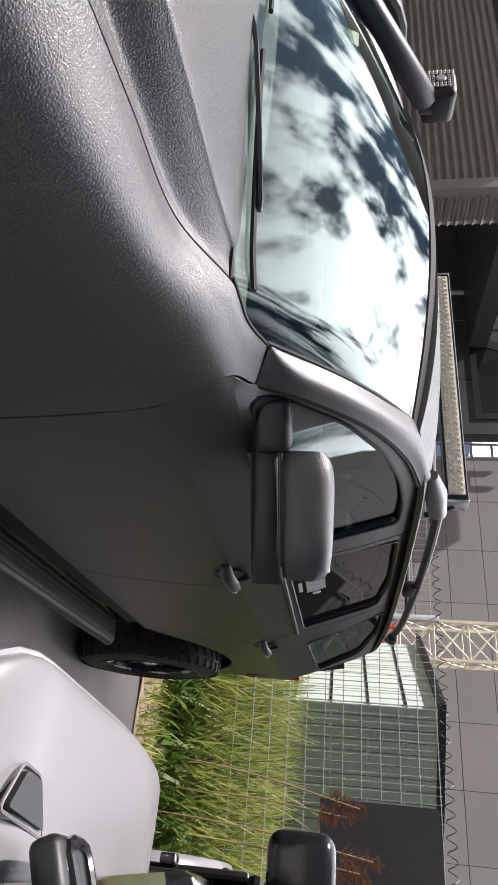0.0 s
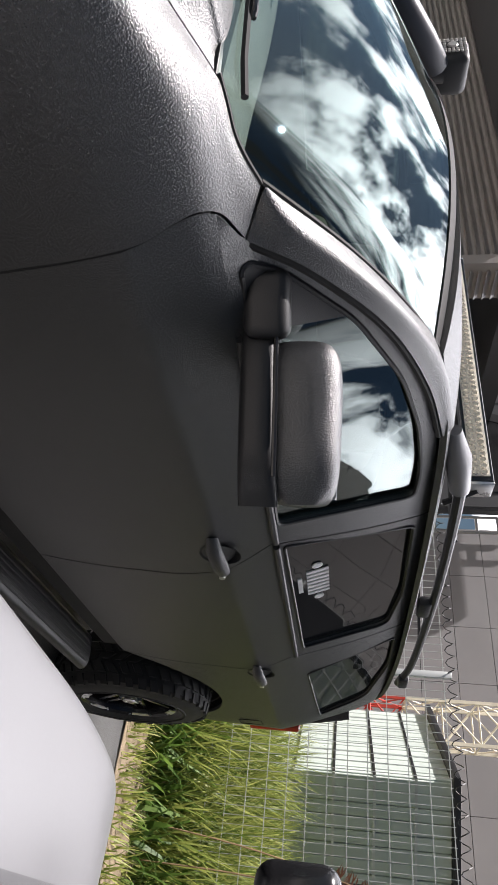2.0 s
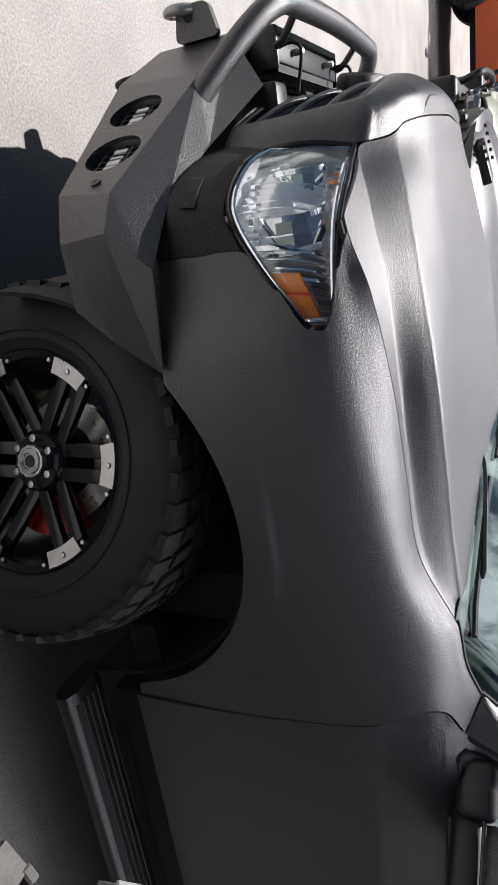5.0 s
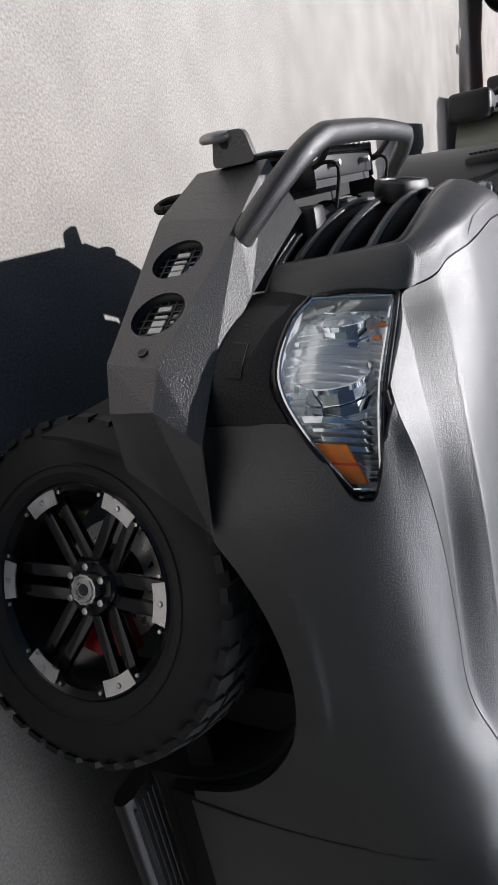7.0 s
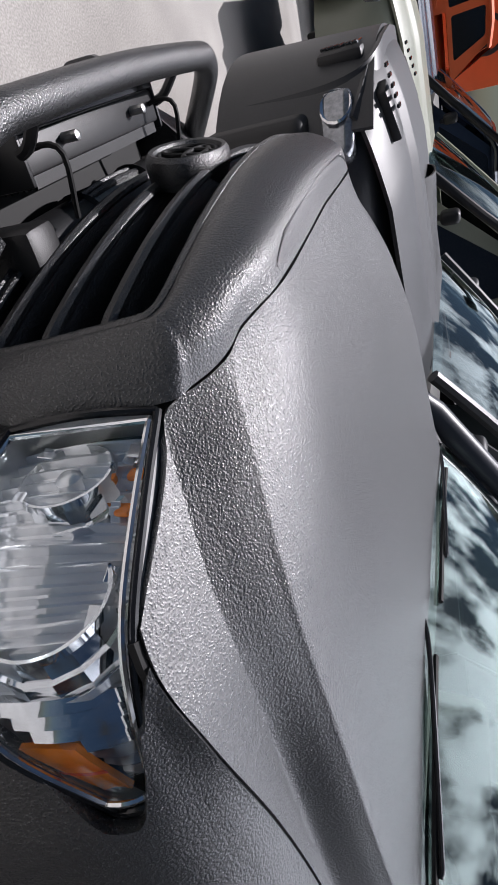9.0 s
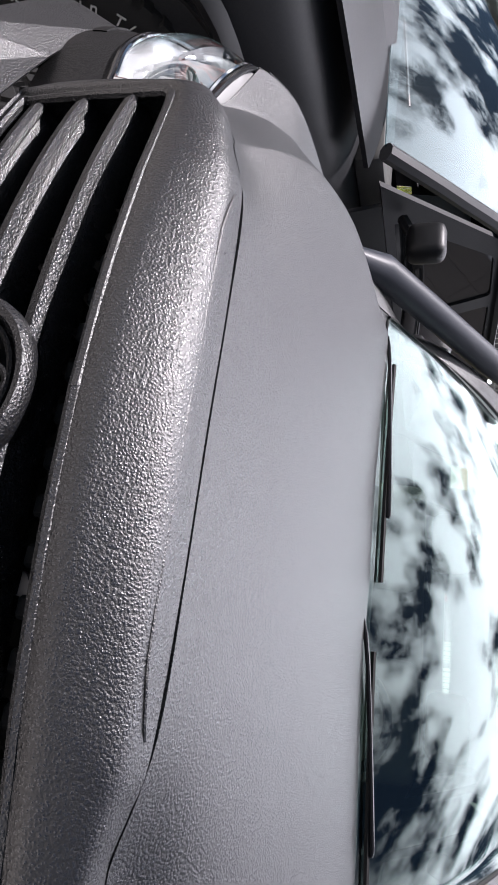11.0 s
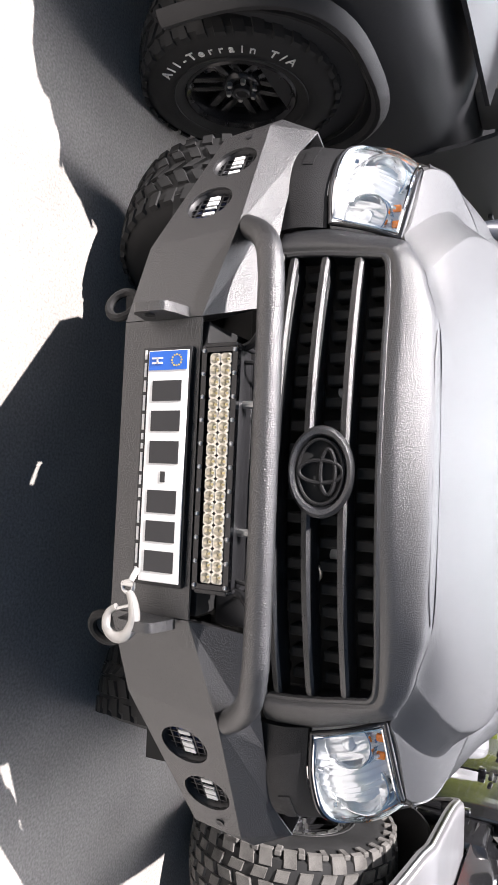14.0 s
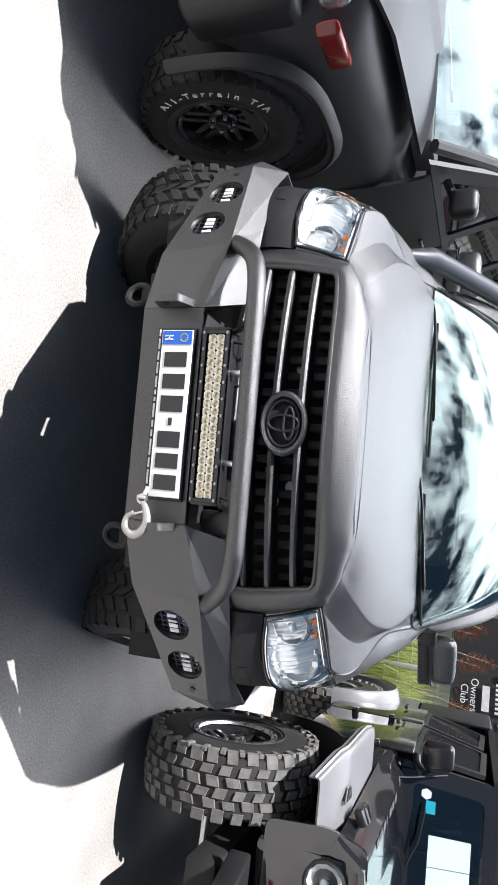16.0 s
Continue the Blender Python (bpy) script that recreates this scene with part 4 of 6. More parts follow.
# notched rear edges of the slats
for z0 in (1.160, 1.074, .990):
    for k in range(18):
        x = -.4675 + .055 * k
        part("slat_tooth", box_at(x - .017, x + .017, bow(x) + .060, bow(x) + .082, z0 - .008 - .015 * (x * x - .1), z0 + .009 - .015 * (x * x - .1), .003, 1), PAINT, grille)
part("radiator", box_at(-.56, .56, .40, .44, .80, 1.24, .005, 1), BLACK, suv, "black radiator behind the grille")
part("bonnet_latch", box_at(-.05, .05, .30, .36, 1.20, 1.25, .008), PLASTIC, suv)
for x, z, r, mt in ((.20, 1.12, .028, STEEL), (.25, 1.045, .026, STEEL), (.15, 1.04, .022, LED_CHIP), (-.20, 1.12, .020, STEEL), (-.20, 1.045, .020, STEEL)):
    part("horn", lathe([(0, 0), (0, r), (.02, r * .9), (.035, r * .4)], 16, 'Y', Matrix.Translation((x, bow(x) + .13, z))), mt, suv)
# oval badge, plain rings
def oval(rx, rz, cx, cz, r, y):
    return tube([(cx + rx * math.cos(2 * math.pi * k / 36), y - .0, cz + rz * math.sin(2 * math.pi * k / 36)) for k in range(37)], r, 8)
badge_m = Matrix.Translation((0, .128, 1.118)) @ Matrix.Rotation(radians(-10), 4, 'X')
badge = part("badge", moved(lathe([(.050, .098), (.018, .106), (.002, .104), (-.006, .096), (-.004, .086), (.004, .080), (.018, .078)], 48, 'Y'), badge_m @ Matrix.Diagonal((.98, 1, .70, 1))), PAINT, grille, "grey oval badge with raised rim")
part("badge_plate", moved(lathe([(.016, 0), (.016, .05), (.017, .080)], 40, 'Y'), badge_m @ Matrix.Diagonal((.98, 1, .70, 1))), BLACK, badge)
part("badge_ring", moved(oval(.072, .0505, 0, 0, .0042, .004), badge_m), PAINT_DARK, badge)
for rx, rz, cz in ((.025, .049, 0), (.050, .0165, .016)):
    part("badge_ring", moved(oval(rx, rz, 0, cz, .0052, .004), badge_m), PAINT_DARK, badge)
part("badge_foot", moved(box_at(-.055, .055, .02, .06, -.045, .045, .01), badge_m), BLACK, badge)

# ---- steel winch bumper ----
bumper = part("steel_bumper", shell(polyhedron([(-.335, .012, .660), (.335, .012, .660), (.335, .012, .868), (-.335, .012, .868), (-.30, .10, .615), (.30, .10, .615)],
                                              [(0, 1, 2, 3), (4, 5, 1, 0)]), .008, (0, -1, 0)), STEEL_LINER, suv, "angular sprayed steel bumper", smooth=False)
PL = lambda s, z: (.55 + .852 * s, .108 + .524 * s, z)
for sd in (1, -1):
    A0, A1, B0, B1, C0, C1 = (.337, .012, .660), (.337, .012, .868), PL(0, .652), PL(.045, .888), PL(.470, .718), PL(.490, .852)
    D0, D1, E0, E1 = (1.0, .445, .735), (1.02, .435, .858), (.985, .58, .725), (.968, .655, .797)
    a, b, c, d, e = (.385, .15, .960), (.695, .293, .940), (.885, .392, .930), (1.006, .510, .940), (1.0, .712, .915)
    wing_plate = polyhedron([A0, A1, B0, B1, C0, C1, D0, D1, E0, E1, a, b, c, d, e, (.36, .17, .76)],
                            [(0, 2, 3, 1), (4, 6, 7, 5), (6, 8, 9, 7), (1, 3, 11), (1, 11, 10), (3, 5, 12, 11), (5, 7, 13, 12), (7, 9, 14, 13), (0, 1, 10, 15)])
    part("bumper_wing", flip_x(shell(wing_plate, .006, (0, -1, .3)), sd), STEEL_LINER, bumper, smooth=False)
    lampface = pierced([(0, .652), (.470, .718), (.490, .852), (.045, .888)], [[(s0 + .064 * math.cos(2 * math.pi * k / 28), z0 + .064 * math.sin(2 * math.pi * k / 28)) for k in range(28)] for s0, z0 in ((.160, .768), (.335, .788))], PL)
    part("lamp_plate", flip_x(shell(lampface, .008, (.5, -1, 0)), sd), STEEL_LINER, bumper, "dark plate with two round lamp holes", smooth=False)
    for s0, z0, mt in ((.160, .768, BLUE_REFLECT), (.335, .788, GREY_REFLECT)):
        m = Matrix.Translation(PL(s0, z0)) @ Matrix.Rotation(math.atan2(.524, .852), 4, 'Z')
        lampo = part("driving_lamp", flip_x(lathe([(.085, 0), (.085, .06), (.02, .068), (.008, .066), (.014, .061), (.034, .058), (.034, 0)], 28, 'Y', m), sd), PLASTIC, bumper, "round driving lamp with protective grid")
        part("lamp_glass", flip_x(lathe([(.026, 0), (.029, .035), (.033, .057)], 24, 'Y', m), sd), mt, lampo)
        for k in (-2, -1, 0, 1, 2):
            h = .057 * math.sqrt(1 - (k * .021 / .058) ** 2)
            part("lamp_grid", flip_x(moved(box_at(k * .021 - .0018, k * .021 + .0018, .017, .021, -h, h), m), sd), PLASTIC, lampo, smooth=False)
            part("lamp_grid", flip_x(moved(box_at(-h, h, .0165, .0205, k * .021 - .0018, k * .021 + .0018), m), sd), PLASTIC, lampo, smooth=False)
        for k, (w, h) in enumerate(((.012, .03), (.006, .03), (.015, .03), (.015, .03))):
            x = -.034 + .0205 * k + (.006 if k == 1 else 0)
            # plain bars in place of the maker's lettering
            bar = moved(box_at(x, x + w, .013, .0165, -.016, .016), m)
            part("print_bar", flip_x(bar, sd) if sd > 0 else flip_x(bar, -1), WHITE_LETTER, lampo, smooth=False)
    part("bumper_bolt", flip_x(lathe([(0, 0), (-.004, .006), (-.004, .011), (.004, .012)], 14, 'Y', Matrix.Translation(PL(.447, .80)) @ Matrix.Rotation(math.atan2(.524, .852), 4, 'Z')), sd), BRACKET, bumper)
    # shackle tab and D ring
    tab = prism(rounded([(-.070, .735), (-.070, .822), (.012, .845), (.012, .72)], .02), .022, Matrix(((0, 0, 1, .334), (1, 0, 0, 0), (0, 1, 0, 0), (0, 0, 0, 1))))
    part("shackle_tab", flip_x(tab, sd), STEEL_LINER, bumper, "sprayed steel shackle mount")
    part("shackle_eye", flip_x(lathe([(-.003, .0), (-.003, .012), (.025, .012), (.025, 0)], 14, 'X', Matrix.Translation((.334, -.042, .765))), sd), BLACK, bumper)
    part("tow_ring", flip_x(tube([(.40 + .035 * math.cos(k / 20 * 6.283), .075 + .012 * math.cos(k / 20 * 6.283), .60 + .042 * math.sin(k / 20 * 6.283)) for k in range(21)], .011, 8), sd), BLACK, bumper, "black recovery ring")
    part("tow_block", flip_x(box_at(.37, .43, .08, .20, .60, .68, .01), sd), BLACK, bumper)
    # chassis strut behind the bumper
    part("chassis_rail", flip_x(box_at(.42, .52, .20, 1.9, .56, .68, .01), sd), BLACK, suv)
# bull bar
bar_pts = [(.605, .185, .885), (.575, .135, .925), (.535, .075, .975), (.485, .025, 1.018), (.42, -.004, 1.040), (.34, -.012, 1.046), (0, -.020, 1.050), (-.34, -.012, 1.046), (-.42, -.004, 1.040), (-.485, .025, 1.018), (-.535, .075, .975), (-.575, .135, .925), (-.605, .185, .885)]
part("bull_bar", tube(bar_pts, .0285, 20, 80), STEEL_LINER, bumper, "sprayed steel tube over the bumper")
part("winch_box", box_at(-.34, .34, .06, .34, .66, .86, .01), BLACK, bumper)
winch = part("winch", lathe([(-.30, .03), (-.30, .052), (-.12, .052), (-.115, .06), (-.11, .034), (.11, .034), (.115, .06), (.12, .052), (.28, .052), (.28, .02)], 20, 'X', Matrix.Translation((0, .20, .925))), PLASTIC, suv, "black electric winch with grey rope")
part("winch_rope", lathe([(-.108 + .0072 * k, .046 + .004 * (k % 2)) for k in range(31)], 16, 'X', Matrix.Translation((0, .20, .925))), ROPE, winch)
part("winch_motor", box_at(.29, .37, .14, .26, .86, .99, .015), PLASTIC, winch)
for x in (-.24, .24):
    part("winch_cable", tube([(x, .16, 1.0), (x + .01, .06, 1.02), (x + .005, .05, .96), (x - .01, .10, .90)], .005, 8, 14), BLACK, winch)
# winch hook on the left shackle tab
hook_pts = [(.278, -.050, .755), (.300, -.056, .770), (.335, -.060, .777), (.366, -.060, .759), (.375, -.060, .730), (.356, -.060, .706), (.326, -.060, .708), (.311, -.060, .730)]
hook = part("winch_hook", tube(catmull(hook_pts, 22), [.008 + .006 * math.sin(math.pi * min(1, k / 18)) for k in range(22)], 12), GALV, suv, "galvanised steel winch hook")
part("hook_latch", tube([(.303, -.060, .768), (.314, -.060, .733)], .004, 8), STEEL, hook)
part("hook_eye", tube([(.268 + .012 * math.cos(k), -.048, .749 + .014 * math.sin(k)) for k in (j * .5236 for j in range(13))], .005, 8), STEEL, hook)
part("hook_pin", tube([(.262, -.048, .733), (.262, -.048, .765)], .006, 10), STEEL, hook)
part("rope_end", tube([(.235, -.012, .745), (.25, -.03, .747), (.264, -.046, .749)], .007, 10, 10), ROPE, hook)

# LED bar in front of the winch
led = part("light_bar", box_at(-.262, .262, .024, .085, .882, .962, .006), PLASTIC, suv, "black light bar with two rows of lamps")
part("bar_face", shell(pierced(rounded([(-.266, .878), (.266, .878), (.266, .966), (-.266, .966)], .004), [rounded([(-.252, .890), (.252, .890), (.252, .954), (-.252, .954)], .004)], lambda a, b: (a, .004, b)), .016, (0, -1, 0)), PLASTIC_GLOSS, led, smooth=False)
part("bar_reflector", box_at(-.254, .254, .0225, .026, .888, .956), PLASTIC, led)
cell = bmesh.new()
loops = []
for r, depth, square in ((.0124, .0, True), (.0117, -.001, False), (.0112, -.001, False), (.0085, .004, False), (.0048, .011, False)):
    loop = []
    for k in range(16):
        a = math.tau * (k + .5) / 16
        q = r / max(abs(math.cos(a)), abs(math.sin(a))) if square else r
        loop.append(cell.verts.new((q * math.cos(a), depth, q * math.sin(a) * (1.06 if square else 1))))
    loops.append(loop)
for a, b in zip(loops, loops[1:]):
    for k in range(16):
        cell.faces.new((a[k], a[(k + 1) % 16], b[(k + 1) % 16], b[k]))
cell.faces.new(loops[-1])
bmesh.ops.recalc_face_normals(cell, faces=cell.faces)
cell_ob = part("led", cell, LED_CELL, led, "", smooth=False)
cell_ob.location = (-.238, .009, .909)
chip = part("led_chip", lathe([(.0085, 0), (.0085, .003), (.0108, .0032)], 8, 'Y'), LED_CHIP, led)
chip.location = cell_ob.location
for i in range(20):
    for j in range(2):
        if i or j:
            for src in (cell_ob, chip):
                o = src.copy()
                scene.collection.objects.link(o)
                o.location = (-.238 + .02505 * i, .009, .909 + .027 * j)
screw = lathe([(0, 0), (-.003, .003), (-.001, .005), (.002, .005)], 10, 'Y')
screw_ob = part("screw", screw, STEEL, led)
screw_ob.location = (-.255, .002, .884)
for i in range(11):
    for z0 in (.884, .960):
        if i or z0 > .9:
            o = screw_ob.copy()
            scene.collection.objects.link(o)
            o.location = (-.255 + .051 * i, .002, z0)
for sd in (1, -1):
    part("end_bracket", box_at(*sorted((sd * .262, sd * .272)), .0, .10, .885, .965, .004), BRACKET, led)
    part("bar_arm", tube([(sd * .268, .05, .960), (sd * .275, .04, .985), (sd * .285, .0, 1.02)], .010, 8, 6), BRACKET, led)
    part("bar_knob", lathe([(0, .009), (.03, .009), (.034, 0)], 10, 'Z', Matrix.Translation((sd * .14, .05, .962))), STEEL, led)
for k in range(6):
    part("cooling_fin", box_at(-.25, .25, .085, .105, .888 + .0125 * k, .892 + .0125 * k), PLASTIC, led, smooth=False)

# number plate in its holder: characters as plain bars
plate = part("number_plate", box_at(-.268, .268, -.004, .012, .726, .856, .004), PLASTIC, suv, "white number plate in black holder")
part("plate_sheet", box_at(-.259, .259, -.009, -.004, .745, .851, .0015, 1), WHITE_PAINT, plate, "white reflective sheet")
part("euro_band", box_at(-.257, -.214, -.0105, -.009, .748, .848), EU_BLUE, plate, "blue band with star ring", smooth=False)
for k in range(12):
    part("star", lathe([(0, 0), (-.001, .0022), (0, .0022)], 5, 'Y', Matrix.Translation((-.2355 + .0125 * math.cos(k * .5236), -.0105, .822 + .0125 * math.sin(k * .5236)))), YELLOW, plate)
part("country_bar", box_at(-.243, -.239, -.012, -.0105, .757, .785), WHITE_PAINT, plate, smooth=False)
part("country_bar", box_at(-.232, -.228, -.012, -.0105, .757, .785), WHITE_PAINT, plate, smooth=False)
part("country_bar", box_at(-.243, -.228, -.012, -.0105, .769, .773), WHITE_PAINT, plate, smooth=False)
for x0, w, z0, z1 in ((-.190, .046, .760, .836), (-.122, .046, .760, .836), (-.054, .050, .760, .836), (.014, .024, .792, .804), (.056, .050, .760, .836), (.124, .046, .760, .836), (.190, .046, .760, .836)):
    part("character_bar", box_at(x0, x0 + w, -.0105, -.009, z0, z1, .0), DARK_BAR, plate, smooth=False)
x = -.262
rb = random.Random(3)
while x < .25:
    w = rb.uniform(.012, .05)
    part("print_bar", box_at(x, min(x + w, .258), -.0055, -.004, .7325, .7385), WHITE_LETTER, plate, smooth=False)
    x += w + .008
# engine bay and cabin linings that close the body
part("engine_bay", box_at(-.60, .60, .46, 1.38, .62, 1.20, .02), BLACK, suv)
part("bulkhead", box_at(-.82, .82, 1.30, 1.46, .60, 1.42, .02), BLACK, suv)
part("floor_pan", box_at(-.88, .88, 1.46, 5.5, .56, .66, .02), BLACK, suv)

# ---- wheels ----
def tread_mesh(R, W, rows, depth, crown=.012):
    """rows: (middle over the width, block width, blocks round, share of the pitch filled, slant, offset)."""
    verts, faces = [], []
    for mid, bw, n, fill, slant, off in rows:
        for k in range(n):
            a0 = (k + off + .13 * math.sin(k * 12.9 + mid * 780)) / n * 2 * math.pi
            da = fill * math.pi / n * (1 + .12 * math.sin(k * 5.3 + mid * 410))
            xc = mid + .05 * bw * math.sin(k * 7.1 + mid * 330)
            base = len(verts)
            jig = 1 + .22 * math.sin(k * 2.4 + xc * 50)
            for rr, sh in ((R - depth, 1.0), (R, .86)):
                for ux, ua in ((-1, -1), (1, -1), (1, 1), (-1, 1)):
                    x = xc + ux * bw / 2 * sh * (jig if ux * xc < 0 else 1)
                    a = a0 + ua * da * sh + slant * ux * da
                    r = rr - crown * (2 * x / W) ** 2 * 1.6
                    verts.append((x, r * math.cos(a), r * math.sin(a)))
            faces += [[base + i for i in f] for f in ((4, 5, 6, 7), (0, 1, 5, 4), (1, 2, 6, 5), (2, 3, 7, 6), (3, 0, 4, 7))]
    bm = bmesh.new()
    V = [bm.verts.new(v) for v in verts]
    for f in faces:
        bm.faces.new([V[i] for i in f])
    return bm


def wheel(parent, at, out, R, W, rim_r, tread, tread_mat, style, label):
    """A wheel whose outer side looks to +x (out=1) or -x. Its tyre carries tread, rim and inserts."""
    h = W / 2
    tyre = part("wheel", lathe([(-h * .80, rim_r), (-h * .98, rim_r + .035), (-h * 1.0, (R + rim_r) / 2), (-h * .93, R - .05), (-h * .80, R - .018), (-h * .5, R - .014), (0, R - .012), (h * .5, R - .014), (h * .80, R - .018), (h * .93, R - .05),
                                (h * 1.0, (R + rim_r) / 2), (h * .98, rim_r + .035), (h * .80, rim_r)], 64), RUBBER, parent, label)
    tyre.location = at
    tyre.rotation_euler = (0, 0, 0 if out > 0 else math.pi)
    tagged(part("tread", tread_mesh(R, W, tread, .017), tread_mat, tyre, smooth=False), kind="stuff")
    # sidewall lugs and ring
    if style == "mud":
        first = None
        for k in range(tread[0][2]):
            a = (k + tread[0][5]) / tread[0][2] * 2 * math.pi
            m = Matrix.Rotation(a, 4, 'X') @ Matrix.Translation((h * .955, R - .045, 0))
            if first is None:
                first = part("side_lug", rbox(.022, .06, .030, .004, 1), tread_mat, tyre)
                first.matrix_local = m
            else:
                o = first.copy()
                scene.collection.objects.link(o)
                o.matrix_local = m
    part("side_ring", tube([(h * 1.0, (rim_r + .055) * math.cos(2 * math.pi * k / 48), (rim_r + .055) * math.sin(2 * math.pi * k / 48)) for k in range(49)], .004, 6), RUBBER, tyre)
    face = h * .72
    rim = part("rim", lathe([(-h * .8, rim_r), (-h * .75, rim_r - .02), (h * .35, rim_r - .025), (face + .012, rim_r - .012), (face + .026, rim_r + .004), (face + .018, rim_r + .014), (h * .80, rim_r + .004)], 56), PLASTIC_GLOSS, tyre, "gloss black alloy rim")
    part("hub", lathe([(-.02, .10), (face - .035, .085), (face - .018, .07), (face - .015, .0)], 32), PLASTIC_GLOSS, tyre)
    n = 6
    for k in range(n):
        for q in (-1, 1):
            a = 2 * math.pi * k / n
            m = Matrix.Rotation(a, 4, 'X') @ Matrix.Translation((face - .030, .15, q * .030)) @ Matrix.Rotation(radians(-7), 4, 'Z')
            part("spoke", rbox(.024, .19, .036, .006, 2, m), PLASTIC_GLOSS, tyre)
        a = 2 * math.pi * k / n
        if style == "plates":
            def ins(u, v):
                t = a + (u - .5) * .40
                r = rim_r - .040 + .046 * v
                return Vector((face + .020 + .003 * v, r * math.cos(t), r * math.sin(t)))
            part("insert_plate", shell(grid(ins, 8, 3), .004, (1, 0, 0)), ALU, tyre, "pale metal insert plate")
            part("insert_bolt", lathe([(0, .008), (.004, .006), (.005, 0)], 10, 'X', Matrix.Translation((face + .022, (rim_r - .018) * math.cos(a), (rim_r - .018) * math.sin(a)))), STEEL, tyre)
        for q in (-.26, .26):
            part("rim_bolt", lathe([(0, .006), (.006, .005), (.007, 0)], 8, 'X', Matrix.Translation((face + .018, (rim_r - .012) * math.cos(a + q), (rim_r - .012) * math.sin(a + q)))), STEEL if style != "all_terrain" else PLASTIC, tyre)
        part("wheel_nut", lathe([(0, .011), (.018, .010), (.02, 0)], 6, 'X', Matrix.Translation((face - .017, .058 * math.cos(a + .5), .058 * math.sin(a + .5)))), STEEL, tyre)
    if style == "mud":
        part("bead_ring", lathe([(face + .020, rim_r - .02), (face + .034, rim_r - .014), (face + .034, rim_r + .012), (face + .016, rim_r + .016)], 56), STEEL, tyre, "grey bead-lock ring")
        for k in range(24):
            a = 2 * math.pi * k / 24
            part("bead_bolt", lathe([(0, .006), (.007, .006), (.008, 0)], 6, 'X', Matrix.Translation((face + .033, rim_r * math.cos(a), rim_r * math.sin(a)))), PLASTIC, tyre)
    capm = STEEL if style == "plates" else PLASTIC
    part("centre_cap", lathe([(face - .02, .036), (face + .004, .036), (face + .010, .031), (face + .010, .022), (face + .006, .020), (face + .006, 0)], 20), capm, tyre, "round metal centre cap" if style == "plates" else "")
    if style == "plates":
        part("cap_rim", tube([(face + .004, (.036 + .003 * (k % 2)) * math.cos(2 * math.pi * k / 24), (.036 + .003 * (k % 2)) * math.sin(2 * math.pi * k / 24)) for k in range(25)], .004, 6), STEEL, tyre)
        part("cap_badge", lathe([(face + .006, .016), (face + .0085, .015), (face + .0085, .008), (face + .007, 0)], 16), DARK_PAINT, tyre)
    part("brake_disc", lathe([(-.03, .06), (-.03, .165), (-.01, .165), (-.01, .06)], 32), STEEL, tyre)
    cal = grid(lambda u, v: Vector((.040, (.095 + .10 * v) * math.cos(-.95 + .95 * u), (.095 + .10 * v) * math.sin(-.95 + .95 * u))), 10, 4)
    part("brake_caliper", shell(cal, .05, (1, 0, 0)), RED if style == "plates" else BLACK, tyre, "red brake caliper" if style == "plates" else "")
    return tyre


AT_TREAD = ((-.118, .055, 40, .62, .3, 0), (-.052, .056, 40, .66, -.7, .5), (.0, .036, 40, .60, .9, .1), (.052, .056, 40, .66, -.7, .8), (.118, .055, 40, .62, -.3, .4))
for sx, yy, xc in ((1, .985, .850), (-1, .985, -.850), (1, 4.60, .905), (-1, 4.60, -.905)):
    w = wheel(suv, (xc, yy, .455), sx, .460, .31, .270, AT_TREAD, RUBBER, "plates", "black off-road wheel with pale inserts")
    if yy < 2:
        w.rotation_euler = (radians(30), 0, w.rotation_euler[2] + radians(-22))
part("front_axle", tube([(-.75, .955, .434), (.75, .955, .434)], .045, 12), BLACK, suv)
part("rear_axle", tube([(-.80, 4.60, .434), (.80, 4.60, .434)], .055, 12), BLACK, suv)
part("chassis", box_at(-.5, .5, .6, 5.3, .44, .58, .02), BLACK, suv)

# roof gear, lamps at the back, cabin
for sd in (1, -1):
    rail = part("roof_rail", tube([(sd * .70, 2.62, 1.985), (sd * .705, 2.75, 2.02), (sd * .705, 3.6, 2.045), (sd * .70, 4.6, 2.035), (sd * .69, 5.05, 1.985)], .02, 10, 24), PLASTIC, suv, "black roof rail")
    for y0 in (2.62, 3.75, 4.95):
        f = tube([(sd * .71, y0 - .22, 1.955), (sd * .71, y0 - .08, 1.985), (sd * .705, y0 + .10, 2.015)], [.020, .040, .034], 12, 0) if y0 < 3 else rbox(.05, .16, .06, .015, 2, Matrix.Translation((sd * .705, y0, 2.01)))
        part("rail_foot", f, GREY_FLARE if y0 < 3 else PLASTIC, rail)
    part("tail_lamp", flip_x(rbox(.05, .16, .34, .02, 2, Matrix.Translation((.885, 5.56, 1.20)) @ Matrix.Rotation(radians(24), 4, 'Z')), sd), ORANGE_LENS, suv, "orange-red rear lamp")
    if sd > 0:
        for k in range(1):
            ring = [(side_x(5.06 + .09 * math.cos(j / 24 * 6.283), 1.10) + .002, 5.06 + .09 * max(-.75, min(.75, 1.2 * math.cos(j / 24 * 6.283))), 1.10 + .09 * max(-.75, min(.75, 1.2 * math.sin(j / 24 * 6.283)))) for j in range(25)]
            part("fuel_flap_gap", tube(ring, .003, 6), BLACK, suv)
roof_bar = part("roof_light_bar", box_at(-.59, .59, 2.86, 2.93, 2.075, 2.155, .008), PLASTIC, suv, "long black roof light bar with rows of lamps")
part("bar_face", box_at(-.595, .595, 2.848, 2.862, 2.070, 2.160, .003, 1), PLASTIC_GLOSS, roof_bar)
